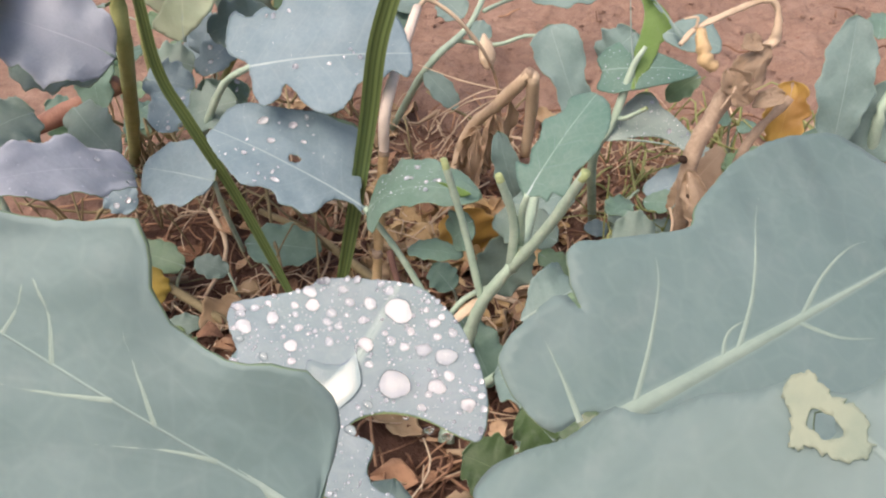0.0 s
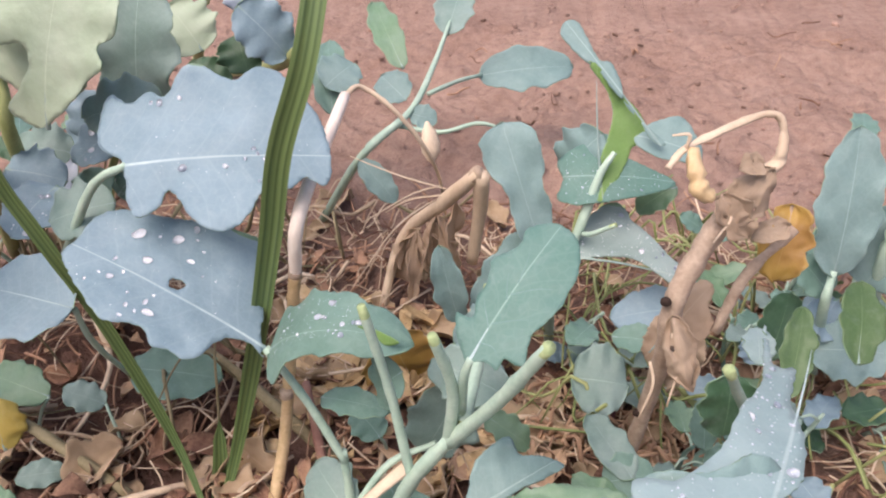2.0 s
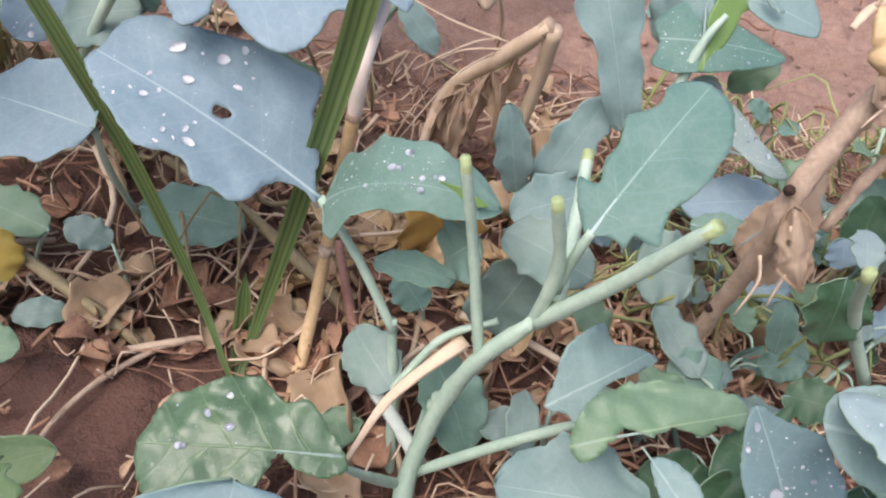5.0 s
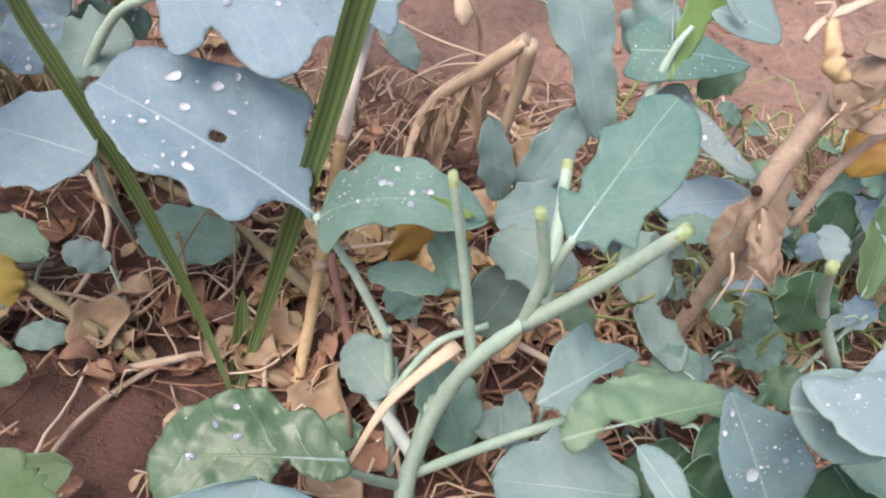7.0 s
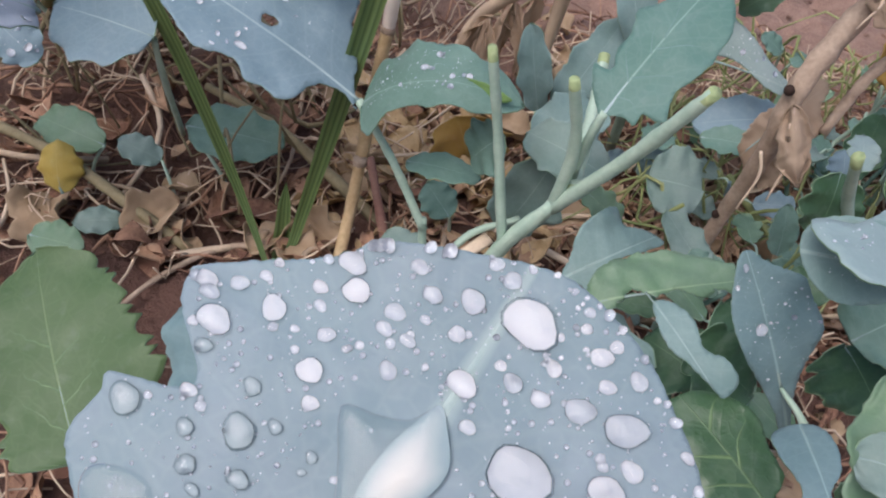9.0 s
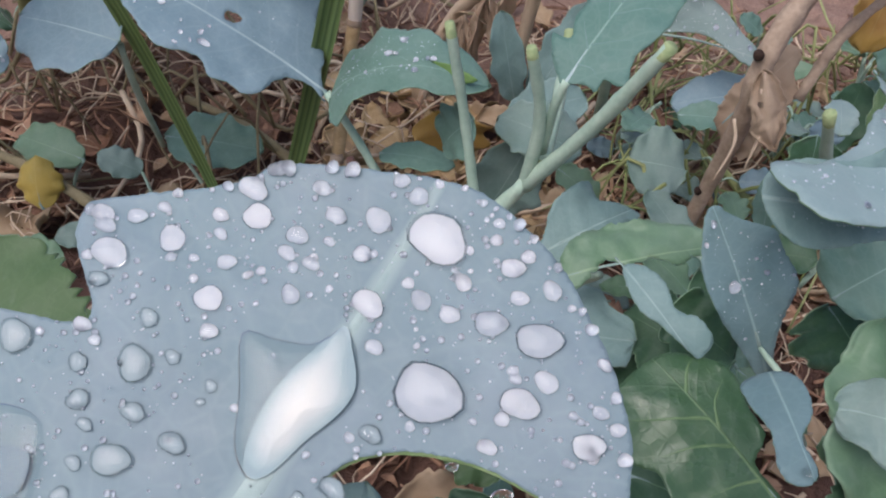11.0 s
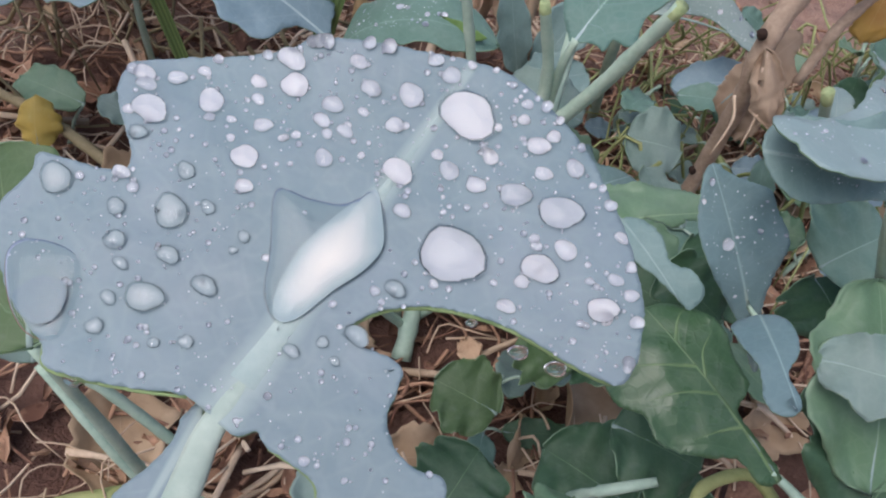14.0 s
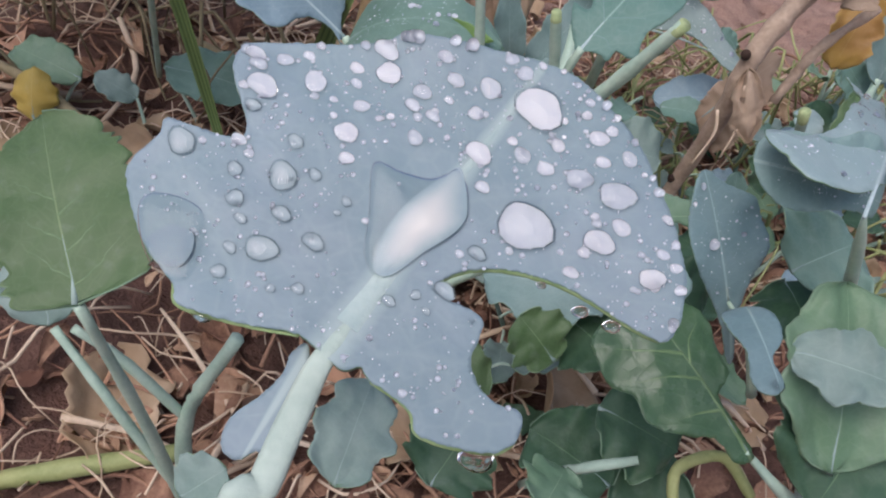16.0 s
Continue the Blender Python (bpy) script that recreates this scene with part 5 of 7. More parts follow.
# dry broken stalk with shreds, mid ground
dry_stalk = plant("dry_stalk", (-0.0477, 0.3705, 0.0000), "broken dry stalk with shrivelled tan leaves", "dead plant")
tube("stem", [(-0.0477, 0.3705, 0.0000), (-0.0350, 0.3970, 0.0491), (-0.0046, 0.3823, 0.0904), (0.0200, 0.3721, 0.1220)], [0.0030, 0.004, 0.0048, 0.0050], M_STRAW, dry_stalk, n=20, cut=M_DEADSTEM)
tube("stem", [(0.0152, 0.3852, 0.0433), (0.0199, 0.3805, 0.0845), (0.0216, 0.3712, 0.1206)], [0.004, 0.0045, 0.005], M_STRAW, dry_stalk, n=12)
rs = np.random.RandomState(4)
for k in range(11):
    f = 0.25 + 0.7 * rs.rand()
    b = np.array((-0.0390, 0.3919, 0.0434)) * (1 - f) + np.array((0.0071, 0.3793, 0.1009)) * f
    q = b + np.array((-0.006 + 0.013 * rs.randn(), 0.010 * rs.randn(), -(0.35 + 0.5 * rs.rand()) * b[2]))
    q[2] = max(q[2], 0.004)
    leaf("dry_strip", Blade(b, q, 0.008 + 0.014 * rs.rand() ** 2, normal=(rs.randn() * 0.6, -0.5, 0.7), bend=0.12 * rs.randn(), cup=0.7 * rs.randn(), wave=0.4, waves=1.8, twist=120 * rs.randn(), seed=rs.randint(30), teeth=0.15, lobe=0.25, lobes=2.2, crumple=0.05), M_BLEACHED, dry_stalk, under=M_BLEACHED, nu=18, nv=8, rib_mat=M_STRAW, rib=0.0005)
for k in range(4):
    b = np.array((-0.0028, 0.3846, 0.0930)) + 0.006 * rs.randn(3)
    q = b + np.array((-0.03 - 0.04 * rs.rand(), 0.03 * rs.randn(), 0.01 - 0.04 * rs.rand()))
    tube("dry_fibre", [b, 0.5 * (b + q) + 0.006 * rs.randn(3), q], [0.0007, 0.0006, 0.0003], M_STRAW, dry_stalk, n=10, sides=5)

# ---- upright plant behind, on the open side ----
up = plant("upright_brassica", (0.0711, 0.3569, 0.0000), "young upright brassica with mixed green leaves", "plant")
ub = (0.0711, 0.3569, 0.0000)
tube("stem", [ub, (0.0662, 0.3111, 0.0936), (0.0769, 0.3137, 0.1208), (0.0857, 0.3242, 0.1525), (0.0926, 0.3306, 0.1637)], [0.0034, 0.0032, 0.0028, 0.0022, 0.0014], M_STEM, up, n=24)
for b, t, w, nr, mt, lb, kw in (
    ((0.0614, 0.3055, 0.1100), (0.0337, 0.3354, 0.1750), 0.031, (-0.2, -0.45, 0.85), M_SEA, "upright blue-grey leaf", dict(left=((0, 0.3), (0.25, 0.6), (0.5, 0.5), (0.75, 0.95), (0.9, 1.0), (1, 0.8)), right=((0, 0.4), (0.3, 0.7), (0.5, 0.75), (0.8, 1.05), (1, 0.8)), bend=0.08)),
    ((0.1485, 0.3104, 0.0825), (0.1005, 0.3048, 0.0729), 0.028, (0.0, -0.4, 0.9), M_BLUE, "blue-grey leaf near the ground", dict(bend=0.05)),
    ((0.0172, 0.2942, 0.0704), (0.0049, 0.3009, 0.1181), 0.018, (-0.1, -0.6, 0.75), M_SEA, "small oval light green leaf", dict(teeth=0.01)),
    ((0.0256, 0.2971, 0.0678), (0.0523, 0.3220, 0.1176), 0.024, (0.1, -0.6, 0.75), M_SEA, "long wavy green leaf with a pale midrib", dict(teeth=0.04)),
    ((0.0543, 0.2971, 0.0762), (0.0161, 0.2789, 0.0677), 0.030, (0.0, -0.55, 0.8), M_SEA, "broad low leaf", dict()),
    ((0.0866, 0.3450, 0.1664), (0.0677, 0.3483, 0.1380), 0.030, (-0.1, -0.6, 0.8), M_SEA, "green leaf behind the stem", dict()),
    ((0.1298, 0.3446, 0.1375), (0.1106, 0.3439, 0.1200), 0.016, (0, -0.5, 0.8), M_LIGHT, "bright green leaf edge", dict()),
):
    o = dict(normal=nr, bend=0.08, cup=0.12, wave=0.09, seed=len(lb), teeth=0.035)
    o.update(kw)
    bl = Blade(b, t, w, **o)
    leaf("leaf", bl, mt, up, lb, nu=30, nv=16, rib=0.0008)
    if "dew" in lb:
        dew(bl, 8, 0.002, "drops on the upright plant", "clear dew drop on a green leaf", len(lb), 50, (0.1, 0.9, -0.8, 0.3), "fine_dew")
YU = sheet((0.0885, 0.3168, 0.1438), (0.0810, 0.3639, 0.1963), 0.06, normal=(0.25, -0.75, 0.55), bend=-0.05, cup=0.10, wave=0.05, crumple=0.02, seed=41)
outline_leaf("leaf", YU, ((-0.008, -0.100), (0.184, 0.059), (0.314, 0.030), (0.478, 0.188), (0.660, 0.280), (0.824, 0.169), (1.014, -0.162), (0.994, 0.028), (0.829, 0.336), (0.701, 0.672), (0.519, 0.878), (0.459, 1.010), (0.394, 0.628), (0.285, 0.484), (0.016, 0.100)), M_FRESH, up, "folded bright green young leaf", step=0.02, ragged=0.006, rib=0.0007, under=M_SEA, seed=21)
YB = sheet((0.1136, 0.3374, 0.1684), (0.0635, 0.3859, 0.2105), 0.06, normal=(-0.2, -0.6, 0.75), bend=0.03, cup=0.05, wave=0.04, crumple=0.015, seed=42)
outline_leaf("leaf", YB, ((-0.049, 0.091), (0.019, -0.068), (0.240, -0.014), (0.410, -0.087), (0.585, -0.083), (0.712, -0.172), (0.845, -0.217), (0.956, -0.203), (1.012, -0.008), (0.958, 0.162), (0.810, 0.112), (0.647, 0.047), (0.584, 0.173), (0.437, 0.099), (0.296, -0.069), (0.116, 0.005)), M_SEA, up, "pale blue-green upper face of the young leaf", step=0.018, ragged=0.005, rib=0.0005, seed=22)
YC = sheet((0.1027, 0.3464, 0.1660), (0.1380, 0.3424, 0.1588), 0.06, normal=(0.1, -0.55, 0.8), bend=0.06, cup=0.05, crumple=0.02, seed=43)
outline_leaf("leaf", YC, ((0.028, 0.110), (0.149, -0.231), (0.378, -0.451), (0.609, -0.569), (0.855, -0.327), (1.005, -0.102), (1.000, 0.146), (0.622, 0.303), (0.321, 0.307)), M_SEA, up, "spreading blue-green leaf", step=0.035, ragged=0.01, rib=0.0006, seed=23)
YD = sheet((0.0689, 0.3302, 0.1477), (0.1242, 0.3305, 0.1485), 0.06, normal=(0.05, -0.5, 0.85), bend=0.06, cup=0.05, wave=0.05, crumple=0.02, seed=44)
outline_leaf("leaf", YD, ((-0.077, -0.317), (0.129, -0.622), (0.344, -0.811), (0.478, -0.478), (0.711, -0.256), (1.026, -0.006), (0.844, 0.256), (0.442, 0.491), (0.121, 0.555), (-0.065, 0.443), (-0.024, 0.043)), M_GREENBLUE, up, "broad sea-green leaf with dew drops", step=0.022, ragged=0.008, rib=0.0008, seed=24)
dew(YD, 10, 0.0020, "drops on the upright plant", "clear dew drop on a green leaf", 51, 150, (0.0, 1.0, -0.8, 0.8), "fine_dew")
YE = sheet((0.0750, 0.3092, 0.1106), (0.1405, 0.3049, 0.1034), 0.06, normal=(0.1, -0.5, 0.85), bend=0.09, cup=0.04, wave=0.05, crumple=0.025, seed=45)
outline_leaf("leaf", YE, ((-0.036, 0.051), (0.049, -0.494), (0.123, -0.941), (0.318, -1.090), (0.480, -0.773), (0.738, -0.403), (1.036, 0.027), (0.836, 0.177), (0.529, -0.096), (0.287, -0.082)), M_PALEBLUE, up, "pale leaf covered with fine dew", step=0.022, ragged=0.010, rib=0.0008, seed=25)
dew(YE, 12, 0.0018, "drops on the upright plant", "clear dew drop on a pale leaf", 52, 160, (0.0, 1.0, -1.0, 0.5), "fine_dew")
tube("petiole", [(0.0782, 0.3154, 0.1229), (0.0838, 0.3107, 0.1254), (0.0957, 0.3058, 0.1359)], [0.0014, 0.0014, 0.0012], M_STEM, up, n=10, cut=M_CUT)
tube("petiole", [(0.0217, 0.2916, 0.0521), (0.0192, 0.2939, 0.0624), (0.0163, 0.2942, 0.0704)], [0.0016, 0.0015, 0.0012], M_STEM, up, n=8)

# ---- thin plant at the back ----
back = plant("thin_brassica", (-0.1109, 0.5274, 0.0000), "thin sprawling brassica with oval leaves and a dry pod", "plant")
tube("stem", [(-0.1204, 0.4802, 0.0000), (-0.0740, 0.4562, 0.0800), (-0.0448, 0.4988, 0.0964), (-0.0342, 0.5514, 0.1118), (-0.0269, 0.6192, 0.1305)], [0.0036, 0.0032, 0.0028, 0.0022, 0.0014], M_STEM, back, n=22)
tube("stem", [(-0.0336, 0.5179, 0.1023), (-0.0169, 0.5639, 0.0928), (-0.0005, 0.6173, 0.0765)], [0.002, 0.0018, 0.0016], M_STEM, back, n=10)
tube("stem", [(-0.0533, 0.4903, 0.0872), (-0.0184, 0.4824, 0.0883), (0.0106, 0.4902, 0.0936), (0.0411, 0.4962, 0.0806)], [0.002, 0.0018, 0.0016, 0.001], M_STEM, back, n=14)
for b, t, w, mt, lb in (
    ((-0.0030, 0.6162, 0.0755), (0.0820, 0.6413, 0.0781), 0.044, M_SEA, "smooth oval green leaf"),
    ((-0.0626, 0.5654, 0.1014), (-0.1013, 0.6373, 0.1318), 0.026, M_LIGHT, "narrow folded leaf"),
    ((-0.0291, 0.5974, 0.1200), (-0.0217, 0.6445, 0.1450), 0.034, M_GLAUC, "small leaf at the stem top"),
    ((-0.0507, 0.5128, 0.0985), (-0.0741, 0.5314, 0.1089), 0.030, M_SEA, "small blue-grey leaf"),
    ((-0.0448, 0.4975, 0.0947), (-0.0239, 0.4962, 0.0900), 0.02, M_SEA, "small blue-grey leaf"),
    ((-0.1148, 0.5115, 0.1063), (-0.0958, 0.5355, 0.1171), 0.04, M_SEA, "small blue-grey leaf"),
    ((-0.0761, 0.4535, 0.0770), (-0.0481, 0.4454, 0.0470), 0.020, M_SEA, "narrow drooping leaf"),
) + (
    ((-0.1066, 0.4985, 0.0891), (-0.1264, 0.5731, 0.1201), 0.03, M_GREEN, "small green leaf"),
):
    leaf("leaf", Blade(b, t, w, normal=(0, -0.6, 0.75), bend=0.06, cup=0.12, wave=0.06, seed=len(lb), teeth=0.02), mt, back, lb, nu=26, nv=14, rib=0.001)
pod_v = smooth_curve([(-0.0243, 0.4503, 0.1132), (-0.0207, 0.4413, 0.1017), (-0.0193, 0.4330, 0.0912)], 5)
tube("seed_pod", list(pod_v), [0.0012, 0.006, 0.008, 0.0075, 0.002], M_STRAW, back, "pale dry seed pod", n=14, sides=10, flat=0.6)

# ---- dead plant ----
dead = plant("dead_plant", (0.1065, 0.2380, 0.0000), "dead tan plant with a curled withered leaf on its stem", "dead plant")
d0 = (0.1065, 0.2380, 0.0000)
tube("stem", [d0, (0.1140, 0.2429, 0.0591), (0.1147, 0.2332, 0.1168), (0.1143, 0.2336, 0.1498), (0.1239, 0.2443, 0.1721), (0.1342, 0.2517, 0.1915)], [0.0034, 0.0036, 0.0040, 0.0046, 0.0046, 0.0040], M_DEADSTEM, dead, "dead brown stem", n=34, sides=12, lump=0.07)
tube("stem", [(0.1343, 0.2510, 0.1906), (0.1406, 0.2548, 0.1994), (0.1465, 0.2563, 0.2053), (0.1469, 0.2597, 0.2147), (0.1440, 0.2619, 0.2214), (0.1365, 0.2587, 0.2235), (0.1223, 0.2474, 0.2230), (0.1056, 0.2335, 0.2210), (0.0987, 0.2246, 0.2173)], [0.0040, 0.0038, 0.0030, 0.0024, 0.0019, 0.0018, 0.0018, 0.0017, 0.0010], M_STRAW, dead, "dry arching stem tip", n=40, sides=9, lump=0.12, flat=0.7)
tube("seed_pod", [(0.1082, 0.2338, 0.2210), (0.1094, 0.2278, 0.2145), (0.1115, 0.2244, 0.2096), (0.1162, 0.2229, 0.2068)], [0.0022, 0.0040, 0.0052, 0.0030], M_POD, dead, "pale yellowish withered pod", n=14, sides=9, lump=0.25, flat=0.6)
tube("stem", [(0.1369, 0.2428, 0.1255), (0.1454, 0.2503, 0.1521), (0.1618, 0.2581, 0.1731)], [0.0024, 0.0024, 0.002], M_DEADSTEM, dead, n=16, lump=0.14)
WL = sheet((0.1110, 0.2446, 0.1071), (0.1332, 0.2569, 0.1377), 0.05, normal=(-0.2, -0.7, 0.6), bend=0.10, cup=0.22, wave=0.16, waves=1.5, crumple=0.10, seed=47)
outline_leaf("withered_leaf", WL, ((-0.004, -0.168), (0.350, -0.327), (0.600, -0.264), (0.809, -0.232), (1.043, -0.201), (1.057, 0.064), (0.870, 0.221), (0.732, 0.540), (0.574, 0.550), (0.401, 0.793), (0.209, 0.709), (0.057, 0.795), (-0.118, 0.638), (-0.056, 0.358), (-0.107, 0.159)), M_DRYPALE, dead, "curled papery tan withered leaf", step=0.03, ragged=0.022, rib=0.0006, under=M_DRYLEAF, seed=41)
# near-black plugs: the dark inside of stem holes given as colour
for a, b, r in (((0.1092, 0.2284, 0.1524), (0.1109, 0.2319, 0.1496), 0.0021), ((0.1105, 0.2397, 0.0710), (0.1120, 0.2429, 0.0674), 0.0020), ((0.1132, 0.2364, 0.0898), (0.1148, 0.2395, 0.0865), 0.0013)):
    tube("knot", [a, b], [r, r], M_HOLE, dead, "dark round plug painted as a shaded hole in the stem", n=4, sides=12, lump=0.03)
for b, t, w, tw, cp in (((0.1126, 0.2253, 0.1475), (0.1229, 0.2084, 0.1233), 0.014, -30, -0.6), ((0.1279, 0.2417, 0.1828), (0.1440, 0.2513, 0.2042), 0.017, 15, -0.5), ((0.1256, 0.2480, 0.1932), (0.1383, 0.2403, 0.1792), 0.014, 25, 0.5), ((0.1398, 0.2530, 0.2055), (0.1310, 0.2496, 0.2043), 0.010, 30, 0.4), ((0.1560, 0.2512, 0.1786), (0.1410, 0.2441, 0.1753), 0.010, 30, 0.4)):
    leaf("withered_leaf", Blade(b, t, w, normal=(-0.2, -0.7, 0.6), bend=0.10, cup=cp, wave=0.16, waves=1.6, twist=tw, seed=abs(tw) + int(w * 1000), teeth=0.05, lobe=0.20, lobes=2.3, crumple=0.10), M_DRYPALE, dead, "curled papery tan withered leaf", under=M_DRYPALE, nu=30, nv=18, holes=((0.4, 0.45, 0.05, 0.16),), rib_mat=M_DEADSTEM, rib=0.0006)
leaf("withered_leaf", Blade((0.1699, 0.2877, 0.1657), (0.1651, 0.2699, 0.1349), 0.022, normal=(-0.2, -0.75, 0.5), bend=0.1, cup=0.4, wave=0.2, waves=1.6, seed=27, teeth=0.06, lobe=0.2, crumple=0.06), M_YELLOW, dead, "orange-brown drooping leaf", under=M_YELLOW, nu=24, nv=14, rib_mat=M_DEADSTEM)
for b, t in (((0.1129, 0.2204, 0.1426), (0.1145, 0.2077, 0.1124)), ((0.1050, 0.2137, 0.1320), (0.1031, 0.2033, 0.1087)), ((0.1294, 0.2451, 0.1887), (0.1247, 0.2379, 0.1769)), ((0.1054, 0.2325, 0.2215), (0.0998, 0.2336, 0.2256))):
    tube("fibre", [b, tuple(0.5 * (np.array(b) + np.array(t)) + (0.003, 0, 0.003)), t], [0.0009, 0.0007, 0.0004], M_STRAW, dead, "torn pale fibre", n=10, sides=5)

# ---- plants along the open side ----
side = plant("side_brassica", (0.2382, 0.3440, 0.0000), "brassica plant with long upright leaves among dry stems", "plant")
tube("stem", [(0.2382, 0.3440, 0.0000), (0.2043, 0.2950, 0.0957), (0.2048, 0.3017, 0.1198)], [0.003, 0.0026, 0.002], M_STEM, side, n=14)
tube("stem", [(0.2654, 0.3439, 0.0000), (0.2282, 0.3066, 0.1224), (0.2340, 0.3178, 0.1512)], [0.004, 0.0034, 0.003], M_STEM, side, n=14)
tube("stem", [(0.1705, 0.2102, 0.0763), (0.1457, 0.2066, 0.1160), (0.127, 0.189, 0.156)], [0.0028, 0.0025, 0.0021], M_STEM, side, "cut stalk with a yellow end", n=14, cut=M_CUT)
tube("stem", [(0.2051, 0.2833, 0.0000), (0.1648, 0.2848, 0.0200), (0.1321, 0.3080, 0.0400)], [0.003, 0.0028, 0.0022], M_STEMY, side, n=14)
for b, t, w, nr, mt, lb in (
    ((0.2047, 0.2999, 0.1176), (0.2075, 0.3345, 0.1836), 0.030, (-0.1, -0.5, 0.85), M_SEA, "long upright blue-green leaf"),
    ((0.2243, 0.3070, 0.1075), (0.2425, 0.3183, 0.1506), 0.045, (-0.1, -0.6, 0.7), M_SEA, "pale leaf at the plant's side"),
    ((0.2073, 0.3024, 0.1043), (0.1906, 0.3121, 0.1187), 0.022, (0, -0.6, 0.8), M_GREEN, "small green leaf"),
    ((0.2051, 0.2914, 0.0752), (0.2358, 0.2792, 0.0876), 0.036, (0, -0.5, 0.8), M_SEA, "spreading green leaf"),
    ((0.2198, 0.2996, 0.0832), (0.1996, 0.3039, 0.0914), 0.024, (0, -0.5, 0.8), M_BLUE, "dewy blue-grey leaf"),
    ((0.1697, 0.2682, 0.0836), (0.1671, 0.2767, 0.0945), 0.018, (0, -0.6, 0.8), M_BLUE, "small dewy leaf"),
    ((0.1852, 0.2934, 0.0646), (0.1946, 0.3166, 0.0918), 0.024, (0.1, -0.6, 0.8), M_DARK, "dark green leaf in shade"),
) + (
    ((0.1632, 0.2146, 0.1172), (0.1731, 0.2505, 0.1372), 0.014, (0, -0.6, 0.8), M_OLIVE, "narrow olive leaf standing upright"),
    ((0.2005, 0.2421, 0.1134), (0.2084, 0.2816, 0.1297), 0.020, (0, -0.6, 0.8), M_OLIVE, "upright olive-green leaf"),
    ((0.1563, 0.2336, 0.1161), (0.1573, 0.2517, 0.1221), 0.014, (0, -0.6, 0.8), M_PALESEA, "small dewy pale leaf"),
    ((0.2773, 0.4767, 0.1017), (0.2845, 0.5089, 0.1084), 0.020, (0, -0.6, 0.8), M_GREEN, "small leaf against the soil"),
    ((0.0948, 0.2089, 0.0546), (0.1188, 0.2138, 0.0585), 0.024, (0, -0.5, 0.9), M_GREEN, "small dewy leaf near the soil"),
    ((0.1433, 0.2304, 0.0600), (0.1396, 0.2408, 0.0843), 0.014, (0, -0.7, 0.7), M_GREEN, "small narrow leaf"),
    ((0.1386, 0.2143, 0.1283), (0.1381, 0.2027, 0.1030), 0.026, (0.1, -0.6, 0.7), M_DARK, "drooping wet leaf"),
    ((0.0805, 0.2704, 0.0592), (0.1101, 0.2698, 0.0577), 0.040, (0, -0.5, 0.9), M_GLAUC, "low grey-green leaf with holes"),
    ((0.0979, 0.2728, 0.0889), (0.1252, 0.2650, 0.0944), 0.016, (0, -0.4, 0.9), M_GREEN, "narrow arched leaf"),
    ((0.1286, 0.1866, 0.0876), (0.1459, 0.1798, 0.0944), 0.018, (0, -0.5, 0.9), M_DARK, "narrow olive leaf"),
):
    bl = Blade(b, t, w, normal=nr, bend=0.07, cup=0.14, wave=0.09, seed=len(lb) + 3, teeth=0.04)
    leaf("leaf", bl, mt, side, lb, nu=26, nv=14, rib=0.0007)

# ---- folded dewy leaf with a raised ridge, and the low plant under it ----
low = plant("low_brassica", (0.13, 0.03, 0.0), "low brassica clump with curled and glossy leaves", "plant")
R2 = sheet((0.1051, 0.0829, 0.1929), (0.157, 0.200, 0.164), 0.08, normal=(-0.25, -0.62, 0.74), bend=0.06, cup=0.08, wave=0.05, crumple=0.025, seed=12)
outline_leaf("leaf", R2, ((0.079, -0.788), (0.113, -0.709), (0.132, -0.561), (0.191, -0.472), (0.299, -0.376), (0.428, -0.364), (0.587, -0.297), (1.027, -0.456), (0.698, -0.249), (0.717, -0.095), (0.541, -0.058), (0.431, 0.073), (0.290, 0.124), (0.217, 0.045), (0.100, -0.008), (0.028, -0.209), (-0.005, -0.426), (0.020, -0.632)), M_PALESEA, low, "blue-green pointed leaf with dew drops", step=0.018, ragged=0.006, rib=0.0006, seed=11, rib_mat=M_PALERIB)
dew(R2, 12, 0.0026, "drops on the pointed leaf", "clear dew drop on a blue-green leaf", 31, 150, (0.05, 0.9, -0.75, 0.1))
tube("petiole", [(0.1360, 0.1093, 0.1424), (0.1139, 0.0889, 0.1780), (0.1057, 0.0836, 0.1922)], [0.0022, 0.0017, 0.0007], M_STEM, low, n=12)
BS = sheet((0.0990, 0.0998, 0.1343), (0.0780, 0.1202, 0.1666), 0.05, normal=(-0.1, -0.6, 0.8), bend=0.05, cup=0.10, wave=0.05, crumple=0.03, seed=13)
outline_leaf("leaf", BS, ((-0.526, -0.073), (-0.170, -0.134), (0.103, -0.244), (0.351, -0.348), (0.606, -0.367), (0.821, -0.253), (0.985, -0.103), (1.017, 0.032), (0.918, 0.171), (0.819, 0.374), (0.744, 0.525), (0.582, 0.553), (0.391, 0.594), (0.206, 0.408), (0.011, 0.204), (-0.217, 0.079), (-0.549, 0.019)), M_TEAL, low, "small blue-grey leaf with dew drops", step=0.025, ragged=0.008, rib=0.0009, seed=31)
dew(BS, 9, 0.0018, "drops on the small leaf", "clear dew drop on a blue-grey leaf", 32, 90)
tube("petiole", [(0.1186, 0.0864, 0.1072), (0.1064, 0.0897, 0.1308), (0.0990, 0.0998, 0.1343)], [0.0018, 0.0014, 0.0007], M_STEM, low, n=12)
CL = sheet((0.0422, 0.1264, 0.1223), (0.0946, 0.1470, 0.1266), 0.06, normal=(0, -0.35, 0.93), bend=0.06, cup=-0.12, wave=0.10, waves=2.4, crumple=0.10, seed=14)
